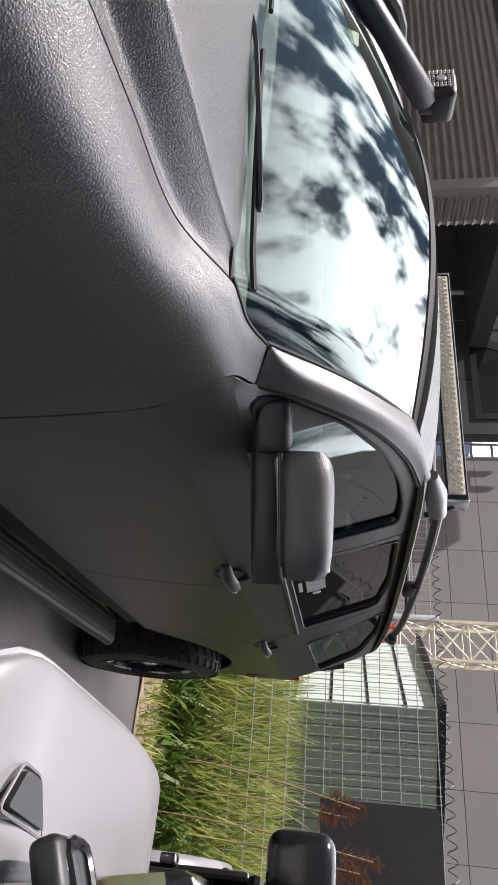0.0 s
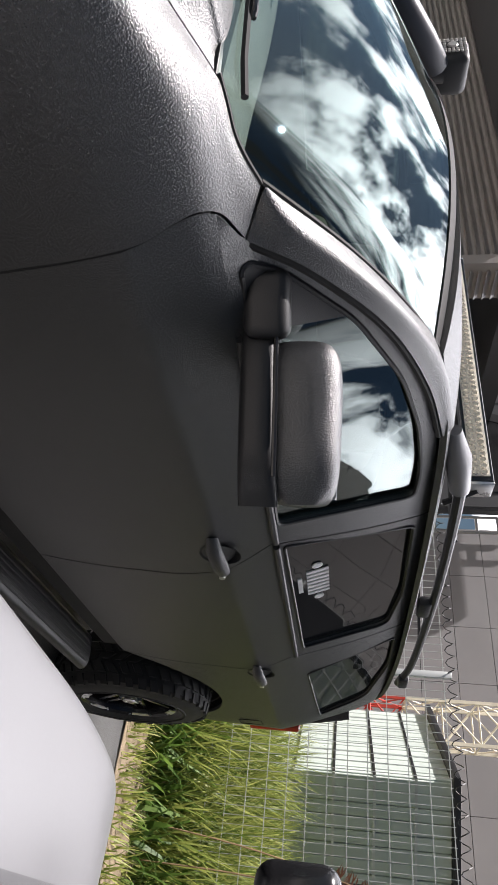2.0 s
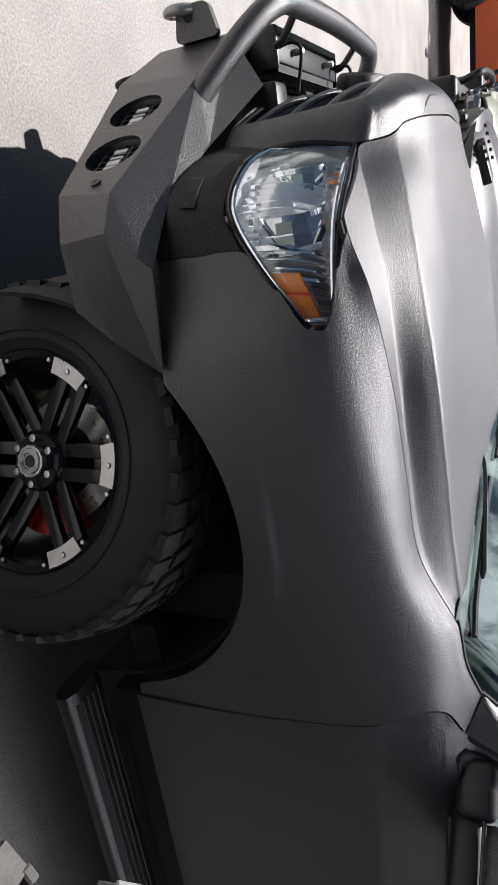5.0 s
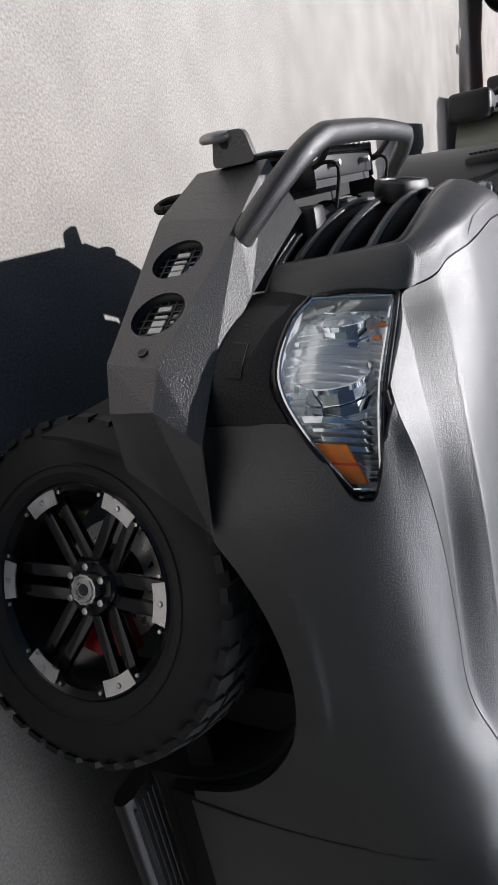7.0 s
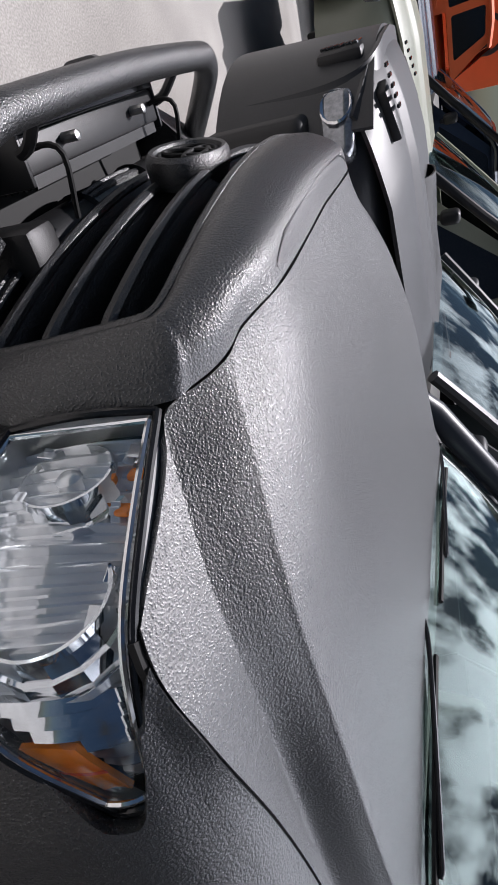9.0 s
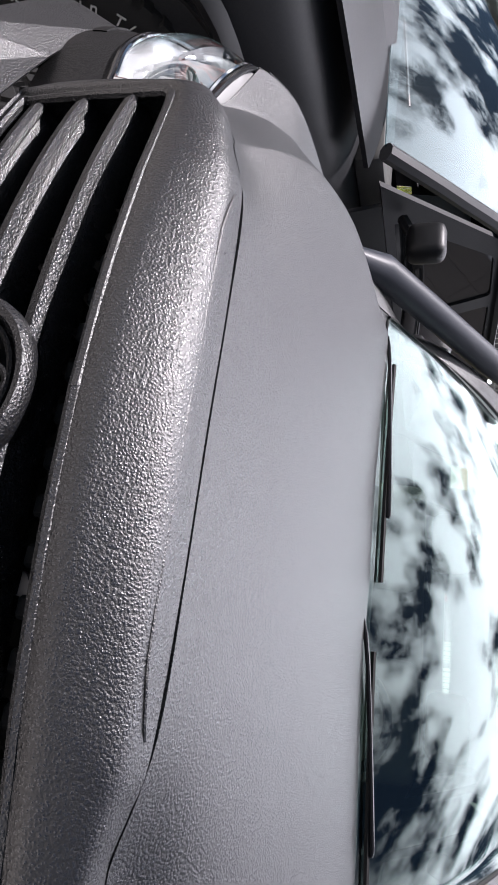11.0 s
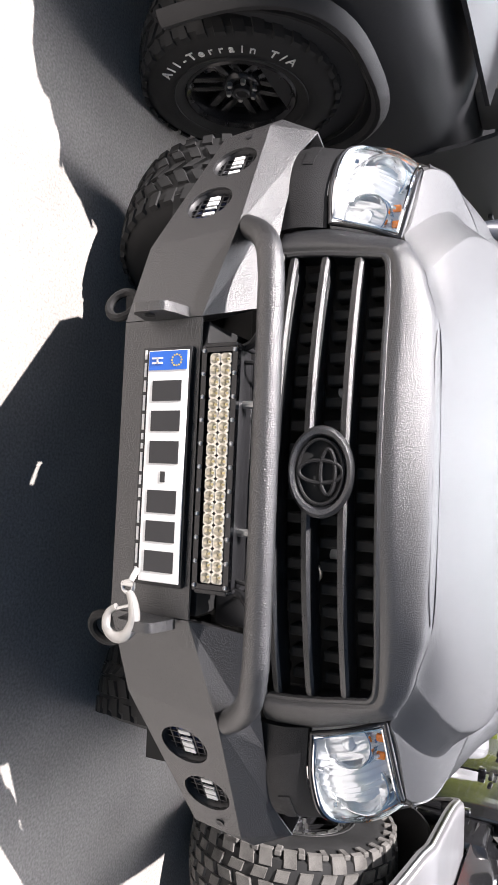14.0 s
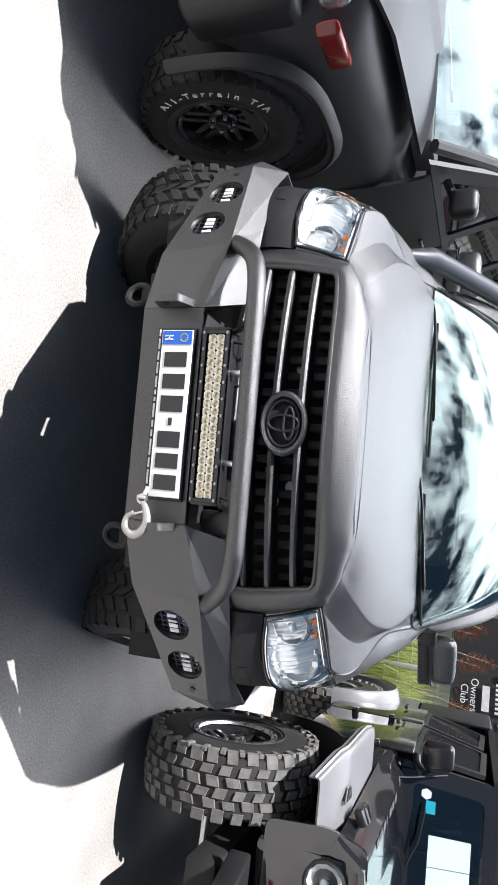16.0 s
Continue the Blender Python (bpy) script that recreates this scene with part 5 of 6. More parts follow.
part("bar_reflector", box_at(-.575, .575, 2.842, 2.849, 2.082, 2.148), LED_WHITE, roof_bar)
c2 = part("led", lathe([(.0, .0125), (-.005, .0112), (.002, .008), (.004, 0)], 10, 'Y'), LED_CELL, roof_bar)
c2.location = (-.560, 2.842, 2.098)
for i in range(45):
    for j in range(2):
        if i or j:
            o = c2.copy()
            scene.collection.objects.link(o)
            o.location = (-.560 + .02545 * i, 2.842, 2.098 + .031 * j)
for sd in (1, -1):
    part("bar_bracket", tube([(sd * .60, 2.90, 2.11), (sd * .61, 2.93, 2.06), (sd * .62, 2.96, 2.0)], .012, 8), BRACKET, roof_bar)
    part("end_cap", box_at(*sorted((sd * .592, sd * .605)), 2.85, 2.94, 2.068, 2.162, .004), STEEL, roof_bar)
for y0 in (3.1, 4.3):
    part("roof_cross_bar", tube([(-.70, y0, 2.05), (0, y0, 2.075), (.70, y0, 2.05)], .014, 8, 12), PLASTIC, suv)
# dashboard, seats, wheel
part("dashboard", shell(grid(lambda u, v: Vector((-.78 + 1.56 * u, 1.40 + .50 * v + .03 * math.sin(6 * u), 1.40 + .03 * math.sin(3.1 * v) - .10 * v ** 4)), 24, 14), .05), INTERIOR, suv, "grey dashboard")
for sx in (.40, -.40):
    part("seat_back", rbox(.50, .16, .62, .06, 3, Matrix.Translation((sx, 2.62, 1.25)) @ Matrix.Rotation(radians(-14), 4, 'X')), SEAT, suv, "grey leather front seat")
    part("head_rest", rbox(.28, .11, .18, .045, 3, Matrix.Translation((sx, 2.74, 1.68)) @ Matrix.Rotation(radians(-10), 4, 'X')), SEAT, suv)
    part("seat_base", rbox(.52, .55, .16, .06, 3, Matrix.Translation((sx, 2.38, .95))), SEAT, suv)
part("steering_wheel", moved(lathe([(.0, .165), (.014, .175), (.02, .19), (.008, .202), (-.012, .195), (-.012, .172), (.0, .165)], 32, 'Y'), Matrix.Translation((.38, 2.02, 1.30)) @ Matrix.Rotation(radians(-25), 4, 'X')), PLASTIC, suv, "black steering wheel")
part("steering_boss", moved(rbox(.18, .05, .12, .02), Matrix.Translation((.38, 2.03, 1.29)) @ Matrix.Rotation(radians(-25), 4, 'X')), PLASTIC, suv)
part("rear_view_mirror", rbox(.22, .03, .06, .012, 2, Matrix.Translation((0, 2.0, 1.84))), PLASTIC, suv)
part("rear_bench", rbox(1.3, .18, .6, .06, 3, Matrix.Translation((0, 3.6, 1.25)) @ Matrix.Rotation(radians(-12), 4, 'X')), SEAT, suv)
part("headlining", shell(grid(lambda u, v: roof_sheet(.01 + .97 * u, .04 + .92 * v) - Vector((0, 0, .035)), 14, 14), .01), INTERIOR, suv)

# ---- black four-door trail car beside it ----
jeep = thing("trail_jeep", "gloss black trail car with grey flares and big mud tyres", "car")
JX = 2.46
MUD = ((-.136, .064, 30, .68, .08, 0), (-.078, .044, 30, .72, -.16, .52), (-.028, .046, 30, .66, .22, .18), (.024, .046, 30, .70, -.20, .70), (.076, .046, 30, .68, .18, .26), (.136, .064, 30, .68, -.08, .60))
for sx, yy in ((-1, 1.76), (1, 1.76), (-1, 4.62), (1, 4.62)):
    w = wheel(jeep, (JX + sx * (.745 if yy < 3 else .655), yy, .488), sx, .488, .33, .225, MUD, RUBBER_DUSTY, "mud", "dusty mud tyre on black bead-lock rim")
part("tub", box_at(JX - .74, JX + .74, 2.45, 5.0, .62, 1.30, .04), JEEP_BLACK, jeep)
part("frame_rail", box_at(JX - .45, JX + .45, 1.2, 5.0, .50, .66, .02), BLACK, jeep)
# bonnet: narrower to the front, crowned
def jhood(u, v):
    y = 1.30 + 1.45 * u
    hw = .65 + .10 * u
    s = 2 * v - 1
    z = 1.345 + .035 * u - .03 * s * s - .13 * max(0, abs(s) - .86) / .14 * 1.0
    return Vector((JX + s * hw, y, z + .025 * (1 - min(1, abs(s) / .45)) ** .5 if abs(s) < .45 else z))
jh = part("bonnet", shell(grid(jhood, 24, 41), .03), JEEP_BLACK, jeep, "gloss black crowned bonnet")
part("engine_side", box_at(JX - .57, JX + .57, 1.32, 2.6, .80, 1.24, .03), JEEP_BLACK, jeep)
# bars in place of the bonnet lettering
for k, wlen in enumerate((.075, .07, .075, .03, .075, .075, .08)):
    y = 1.62 + .105 * k
    for sx in (-1, 1):
        bm = grid(lambda u, v: jhood((y + wlen * u - 1.30) / 1.45, .5 + sx * (.40 + .03 * v)) + Vector((sx * .0015, 0, .0025)), 4, 3)
        part("print_bar", bm, shader("dull_black_print", (.05, .05, .05), .6) if k == 0 and sx < 0 else bpy.data.materials["dull_black_print"], jh)
# upright grille with slots and round lamps
gr = part("grille", shell(pierced(rounded([(-.66, .84), (.66, .84), (.68, 1.14), (.62, 1.33), (-.62, 1.33), (-.68, 1.14)], .05),
      [rounded([(x - .028, .92), (x + .028, .92), (x + .028, 1.27), (x - .028, 1.27)], .02) for x in (-.27, -.18, -.09, 0, .09, .18, .27)], lambda a, b: (JX + a, 1.285 + .05 * (b - .84) + .10 * a * a, b)), .03, (0, -1, 0)), JEEP_BLACK, jeep, "black slotted grille", sharp=40)
part("radiator", box_at(JX - .5, JX + .5, 1.36, 1.40, .86, 1.31), BLACK, jeep)
for sx in (-1, 1):
    hl = part("headlamp", lathe([(.06, 0), (.06, .07), (.0, .10), (-.022, .102), (-.028, .092), (-.012, .085)], 32, 'Y', Matrix.Translation((JX + sx * .46, 1.31, 1.15))), PLASTIC, jeep, "round headlamp in black ring")
    part("lamp_bowl", lathe([(.04, 0), (.035, .03), (.01, .06), (-.01, .085)], 12, 'Y', Matrix.Translation((JX + sx * .46, 1.31, 1.15))), REFLECTOR, hl, smooth=False)
    part("lamp_eye", lathe([(-.012, 0), (-.006, .022), (.02, .03)], 16, 'Y', Matrix.Translation((JX + sx * .46, 1.31, 1.15))), GREY_REFLECT, hl)
    lens = part("lamp_lens", lathe([(-.030, 0), (-.026, .05), (-.018, .086)], 24, 'Y', Matrix.Translation((JX + sx * .46, 1.31, 1.15))), LENS, hl)
    lens.visible_shadow = False
    # flat flare: grey top with rounded lip
    def flare(u, v):
        a = [(.0, -.055), (.0, -.02), (.015, .0), (.10, .004), (.30, .006), (.40, .010)]
        p = catmull([(x, 0, z) for x, z in a], 25)[int(round(v * 24))]
        y = 1.36 + 1.36 * u
        z = 1.172 + .02 * u - .16 * max(0, (u - .70) / .30) ** 2 - .10 * max(0, (.18 - u) / .18) ** 2
        inn = .11 * max(0, (.12 - u) / .12) ** 1.5 + .16 * max(0, (u - .45) / .55) ** 2.2
        return Vector((JX + sx * (.985 - inn - p.x * (1 - .25 * inn)), y, z + p.z))
    fl = part("flare", shell(grid(flare, 40, 25), .014), GREY_FLARE, jeep, "silver-grey flat front flare")
    mk = [(.811, 1.536), (.806, 1.597), (.741, 1.653), (.758, 1.501)]
    part("marker_lamp", prism(rounded([(JX + sx * a, b) for a, b in mk], .008, 3), .028, Matrix.Translation((0, 0, 1.160))), PLASTIC, fl, "black trapezoid marker recess")
    rim_m = [(JX + sx * (.779 + (a - .779) * 1.3), 1.572 + (b - 1.572) * 1.22, 1.181) for a, b in rounded(mk, .012, 3)]
    part("marker_rim", tube([*rim_m, rim_m[0]], .003, 6), GREY_FLARE, fl)
    part("flare_lip", tube([flare(k / 30, .16) + Vector((sx * .003, 0, .001)) for k in range(31)], .006, 6), SILVER_PAINT, fl)
    part("inner_arch", shell(grid(lambda u, v: Vector((JX + sx * (.60 + .34 * v), 1.76 + .52 * math.cos(1.9 * u), .60 + .50 * math.sin(1.9 * u))), 18, 3), .01, None), BLACK, jeep)
    def rflare(u, v):
        a = math.pi * (.02 + .96 * u)
        r = .50 + .05 * v
        return Vector((JX + sx * (.865 - .22 * v ** 2), 4.62 - (r + .06) * math.cos(a), .55 + r * 1.06 * math.sin(a)))
    part("rear_flare", shell(grid(rflare, 30, 6), .02, (0, 0, 1)), GREY_FLARE, jeep, "silver-grey rear flare")
    # bonnet catch
    ct = part("bonnet_catch", rbox(.085, .15, .050, .016, 3, Matrix.Translation((JX + sx * .690, 1.60, 1.255)) @ Matrix.Rotation(radians(sx * 24), 4, 'Y')), PLASTIC, jeep, "black rubber bonnet catch")
    part("catch_loop", tube([(JX + sx * .672, 1.56, 1.292), (JX + sx * .722, 1.565, 1.268), (JX + sx * .722, 1.635, 1.268), (JX + sx * .672, 1.64, 1.292)], .010, 8, 10), PLASTIC_GLOSS, ct)
    # doors, windows, pillars
    for y0, y1 in ((2.80, 3.72), (3.75, 4.40)):
        dr = part("door", box_at(*sorted((JX + sx * .735, JX + sx * .765)), y0, y1, .64, 1.40, .015), JEEP_BLACK, jeep, "gloss black door")
        part("door_handle", rbox(.03, .13, .03, .01, 2, Matrix.Translation((JX + sx * .785, y1 - .14, 1.22))), PLASTIC, dr)
        for zz in (.85, 1.15):
            part("hinge", rbox(.03, .07, .05, .008, 2, Matrix.Translation((JX + sx * .775, y0 - .01, zz))), JEEP_BLACK, dr)
        top = [(y0 + .02, 1.40), (y0 + (.22 if y0 < 3 else .02), 1.86), (y1 - .02, 1.88), (y1 - .02, 1.40)]
        hole = rounded([(y0 + .07, 1.43), (y0 + (.25 if y0 < 3 else .06), 1.82), (y1 - .06, 1.84), (y1 - .06, 1.43)], .03)
        tum = lambda a, b: (JX + sx * (.755 - .22 * (b - 1.4)), a, b)
        part("window_frame", shell(pierced(top, [hole], tum), .03, (sx, 0, 0)), PLASTIC, dr)
        part("window", shell(pierced(hole, [], lambda a, b: (tum(a, b)[0] - sx * .012, a, b)), .004, (sx, 0, 0)), GLASS_DARK, dr)
    mr = part("door_mirror", rbox(.17, .10, .20, .045, 4, Matrix.Translation((JX + sx * .79, 2.69, 1.56))), PLASTIC_GLOSS, jeep, "glossy black door mirror")
    part("mirror_arm", tube([(JX + sx * .735, 2.80, 1.42), (JX + sx * .70, 2.74, 1.43), (JX + sx * .67, 2.68, 1.47)], .028, 10, 8), PLASTIC, mr)
part("antenna", tube([(JX - .64, 2.55, 1.28), (JX - .645, 2.62, 1.40), (JX - .66, 2.80, 1.62)], .006, 6), PLASTIC, jeep)
# windscreen frame, glass and papers behind it
def jws(a, b):
    return (JX + a * (1 - .10 * (b - 1.36) / .55), 2.72 + .30 * (b - 1.36), b)
hole = rounded([(-.60, 1.42), (.60, 1.42), (.58, 1.86), (-.58, 1.86)], .05)
part("windscreen_frame", shell(pierced(rounded([(-.72, 1.34), (.72, 1.34), (.70, 1.94), (-.70, 1.94)], .04), [hole], jws), .05, (0, -1, 0)), JEEP_BLACK, jeep, "black upright windscreen frame")
gl = part("windscreen", shell(pierced(hole, [], lambda a, b: (jws(a, b)[0], jws(a, b)[1] + .015, b)), .005, (0, -1, 0)), pane_glass("blue_green_glass", (.82, .90, .91), 0, .08), jeep)
gl.visible_shadow = False
for x0, x1 in ((-.29, -.10), (-.095, .14)):
    part("paper_sheet", shell(pierced([(x0, 1.53), (x1, 1.53), (x1, 1.79), (x0, 1.79)], [], lambda a, b: (jws(a, b)[0], jws(a, b)[1] + .03, b)), .002, (0, -1, 0)), shader("paper", (.80, .80, .78), .8, vary=.03) if x0 < -.2 else bpy.data.materials["paper"], jeep, "white paper behind the glass", smooth=False)
part("toll_sticker", shell(pierced([(-.50, 1.50), (-.42, 1.50), (-.42, 1.56), (-.50, 1.56)], [], lambda a, b: (jws(a, b)[0], jws(a, b)[1] + .026, b)), .002, (0, -1, 0)), shader("cyan_sticker", (.02, .35, .45), .5, vary=.1), jeep, smooth=False)
part("window_sticker", shell(pierced([(-.56 + .035 * math.cos(k * 1.0472), 1.50 + .035 * math.sin(k * 1.0472)) for k in range(6)], [], lambda a, b: (jws(a, b)[0] + .02, jws(a, b)[1] + .02, b)), .002, (0, -1, 0)), WHITE_LETTER, jeep, smooth=False)
part("wiper", tube([(JX - .1, 2.71, 1.40), (JX - .25, 2.715, 1.47), (JX - .45, 2.72, 1.50)], .008, 6), PLASTIC, jeep)
part("hard_top", shell(grid(lambda u, v: Vector((JX + (2 * v - 1) * .67, 2.90 + 2.15 * u, 1.955 + .03 * (1 - (2 * v - 1) ** 6) - .04 * max(0, u - .9) * 10)), 12, 17), .05), PLASTIC, jeep, "black hard top")
part("rear_side", box_at(JX - .73, JX - .69, 4.42, 5.0, 1.30, 1.93, .02), PLASTIC, jeep)
part("rear_side", box_at(JX + .69, JX + .73, 4.42, 5.0, 1.30, 1.93, .02), PLASTIC, jeep)
part("rear_panel", box_at(JX - .72, JX + .72, 4.98, 5.02, .64, 1.93, .02), JEEP_BLACK, jeep)
part("dash", box_at(JX - .68, JX + .68, 2.85, 3.10, 1.10, 1.38, .04), INTERIOR, jeep)
for sx in (-.36, .36):
    part("seat_back", rbox(.46, .14, .75, .06, 3, Matrix.Translation((JX + sx, 3.62, 1.35)) @ Matrix.Rotation(radians(-12), 4, 'X')), BLACK, jeep)
# bumper with winch and suspension
part("steel_bumper", polyhedron([(JX - .42, 1.10, .68), (JX + .42, 1.10, .68), (JX + .42, 1.08, .79), (JX - .42, 1.08, .79), (JX - .52, 1.26, .70), (JX + .52, 1.26, .70), (JX + .52, 1.26, .81), (JX - .52, 1.26, .81)],
     [(0, 1, 2, 3), (3, 2, 6, 7), (1, 5, 6, 2), (4, 0, 3, 7), (5, 4, 7, 6), (4, 5, 1, 0)], .015), BRACKET, jeep, "black steel front bumper")
part("winch_drum", lathe([(-.3, .02), (-.3, .06), (-.1, .06), (-.1, .04), (.1, .04), (.1, .06), (.3, .06), (.3, .02)], 18, 'X', Matrix.Translation((JX - .02, 1.16, .86))), PLASTIC, jeep)
part("winch_clutch", box_at(JX - .37, JX - .33, 1.12, 1.18, .84, .89, .008), RED, jeep, "red winch clutch lever")
for sx in (-1, 1):
    part("coil_spring", tube([(JX + sx * .48 + .055 * math.cos(k * .55), 1.76 + .055 * math.sin(k * .55), .46 + .0048 * k) for k in range(80)], .009, 6), BLACK, jeep)
    part("shock", tube([(JX + sx * .55, 1.62, .40), (JX + sx * .52, 1.66, 1.0)], .028, 10), STEEL, jeep)
part("axle", tube([(JX - .72, 1.76, .488), (JX + .72, 1.76, .488)], .05, 12), BLACK, jeep)
part("axle", tube([(JX - .72, 4.62, .488), (JX + .72, 4.62, .488)], .05, 12), BLACK, jeep)
part("tie_rod", tube([(JX - .66, 1.50, .47), (JX + .66, 1.50, .47)], .02, 10), STEEL, jeep)

jeep.matrix_world = Matrix.Translation((1.47, 1.40, 0)) @ Matrix.Rotation(radians(-8), 4, 'Z') @ Matrix.Translation((-1.47, -1.40, 0))

# ---- other parked cars of the row ----
def row_car(name, label, cx, front, paint, hood_z=1.18, roof_z=1.85, half=.90, length=4.6, snorkel=False, scoop=False, wheel_style="all_terrain", rack=False, text=False, flare_mat=PLASTIC, bar=False, sweep=0.0, square=1.0, wheel_r=.415):
    car = thing(name, label, "car", (cx, front, 0))
    base = hood_z - .12
    def skin(u, v):
        y = .02 + (length - .04) * u
        e = min(1, .72 + 6 * u * .28 / .35, .80 + 4 * (1 - u)) if u < .06 or u > .95 else 1
        hw = half * (e if e < 1 else 1) - .05 * max(0, (.22 - u) / .22) ** 2
        a = v * math.pi
        x = -hw * math.copysign(abs(math.cos(a)) ** .35, math.cos(a))
        z = .55 + (base - .55 + .06) * abs(math.sin(a)) ** .35
        return Vector((x, y, z))
    part("body_shell", shell(grid(skin, 40, 29), .02, (0, 0, 1)), paint, car)
    part("nose", shell(grid(lambda u, v: Vector(((2 * u - 1) * half * .86, .03 - .05 * math.sin(math.pi * u) + .03 * v, .55 + (base - .52) * v)), 16, 8), .02, (0, -1, 0)), paint, car)
    def hood(u, v):
        s = 2 * v - 1
        y = .03 + 1.50 * u
        hw = half * (.84 + .08 * u) - .10 * max(0, .12 - u)
        z = hood_z - .10 + .10 * min(1, u * 3) ** .5 + .05 * u - .07 * abs(s) ** 4 + (.025 if abs(s) < .45 else 0) * min(1, u * 6)
        return Vector((s * hw, y, z))
    hd = part("bonnet", shell(grid(hood, 22, 41), .02), paint, car)
    if scoop:
        part("bonnet_scoop", shell(grid(lambda u, v: hood(.45 + .35 * u, .40 + .2 * v) + Vector((0, 0, .05 * math.sin(math.pi * v) ** .5 * (1 - u))), 8, 9), .01), PLASTIC, hd)
        for sx in (-1, 1):
            vent = part("bonnet_vent", rbox(.085, .24, .05, .012, 2, Matrix.Translation((sx * .58, .22, hood_z - .045)) @ Matrix.Rotation(radians(12), 4, 'X')), PLASTIC, hd, "black louvred bonnet vent")
            for k in range(5):
                part("vent_slat", rbox(.07, .018, .012, .003, 1, Matrix.Translation((sx * .58, .14 + .04 * k, hood_z - .036 + .0085 * k))), PLASTIC_GLOSS, vent)
    # grille, lamps, bumper
    g = part("grille", box_at(-.48, .48, -.02, .05, base - .22, base - .02, .02), PLASTIC, car)
    for k in range(7):
        part("grille_bar", box_at(-.45, .45, -.032, -.018, base - .20 + .026 * k, base - .19 + .026 * k, .003, 1), CHROME if k == 6 else PLASTIC_GLOSS, g)
    for sx in (-1, 1):
        hlp = part("headlamp", rbox(.22, .20, .14, .04, 3, Matrix.Translation((sx * (half - .20), .12, base - .12)) @ Matrix.Rotation(radians(20 * sx), 4, 'Z')), GREY_REFLECT, car, "clear headlamp")
        lb = part("lamp_bowl", lathe([(.03, 0), (.01, .05), (-.01, .07), (-.02, .066)], 14, 'Y', Matrix.Translation((sx * (half - .20), .02, base - .12))), CHROME, hlp)
        if scoop:
            part("side_lamp", rbox(.04, .44, .10, .02, 3, Matrix.Translation((sx * (half - .02), .22, base - .15)) @ Matrix.Rotation(radians(3 * sx), 4, 'Z')), RED_LENS, car, "dark red side lamp")
        part("door_mirror", rbox(.16, .11, .16, .04, 3, Matrix.Translation((sx * (half + .10), 1.78, hood_z + .20))), PLASTIC, car, "black door mirror")
        part("mirror_foot", tube([(sx * (half - .06), 1.82, hood_z + .10), (sx * (half + .06), 1.80, hood_z + .15)], .025, 8), PLASTIC, car)
        for y0, y1 in ((1.70, 2.72), (2.75, 3.60)):
            d = part("door", shell(grid(lambda u, v: Vector((sx * (half + .004 - .03 * abs(2 * v - .9) ** 2), y0 + (y1 - y0) * u, .60 + (hood_z + .02 - .60) * v)), 6, 10), .02, (sx, 0, 0)), paint, car)
            part("door_handle", rbox(.03, .15, .03, .01, 2, Matrix.Translation((sx * (half + .012), y1 - .16, hood_z - .10))), paint, d)
        # flares over the wheels
        for yc in (.95, length - .95):
            def fl(u, v):
                a = math.pi * (-.02 + 1.04 * u)
                ca, sa = math.copysign(abs(math.cos(a)) ** square, math.cos(a)), math.copysign(abs(math.sin(a)) ** square, math.sin(a))
                return Vector((sx * (half - .02 + .075 * math.sin(math.pi * min(1, .25 + v * .6))), yc - (.475 + .07 * v) * ca, .44 + (.475 + .07 * v) * sa))
            part("flare", shell(grid(fl, 26, 5), .012, (sx, 0, .3)), flare_mat, car, "black plastic wheel flare")
            part("wheel_liner", shell(grid(lambda u, v: Vector((sx * (half - .35 + .37 * v), yc - .475 * math.cos(math.pi * u), .44 + .475 * math.sin(math.pi * u))), 18, 3), .01, None), BLACK, car)
            wheel(car, (sx * (half - .10), yc, wheel_r), sx, wheel_r, .26, .215 * wheel_r / .415, ((-.10, .05, 36, .62, .3, 0), (-.035, .055, 36, .66, -.7, .5), (.035, .055, 36, .66, .7, .8), (.10, .05, 36, .62, -.3, .4)), RUBBER, wheel_style, "black all-terrain wheel")
        # side glass
        top = lambda y: roof_z - .10 - .10 * max(0, (2.35 - y) / .6) ** 2
        glassx = lambda z: half - .06 - .30 * (z - hood_z)
        frame_o = [(1.62, hood_z + .02), (2.25, roof_z - .06), (length - .55, roof_z - .07), (length - .15, hood_z + .02)]
        holes = [rounded([(1.86, hood_z + .06), (2.32, roof_z - .12), (2.66, roof_z - .11), (2.66, hood_z + .06)], .03), rounded([(2.76, hood_z + .06), (2.76, roof_z - .11), (3.52, roof_z - .12), (3.56, hood_z + .06)], .03), rounded([(3.66, hood_z + .08), (3.63, roof_z - .12), (length - .62, roof_z - .14), (length - .40, hood_z + .08)], .04)]
        part("window_frame", shell(pierced(frame_o, holes, lambda a, b: (sx * glassx(b), a, b)), .03, (sx, 0, .2)), paint, car)
        for hh in holes:
            part("window", shell(pierced(hh, [], lambda a, b: (sx * (glassx(b) - .012), a, b)), .004, (sx, 0, .2)), GLASS_DARK, car)
    part("front_bumper", box_at(-half * .96, half * .96, -.14, .10, .50, base - .24, .05, 3), PLASTIC, car, "black front bumper")
    if bar:
        part("bumper_bar", tube([(-.55, -.10, base - .25), (-.48, -.16, base - .05), (.48, -.16, base - .05), (.55, -.10, base - .25)], .03, 10, 24), BRACKET, car)
    part("windscreen", shell(grid(lambda u, v: Vector(((2 * v - 1) * (half - .10 - .12 * u), 1.45 + .72 * u - .10 * (1 - (2 * v - 1) ** 2), hood_z + .05 + (roof_z - hood_z - .10) * u + .02 * math.sin(math.pi * u))), 8, 17), .006), pane_glass("screen_" + name, (.45, .55, .58), 0, .14), car).visible_shadow = False
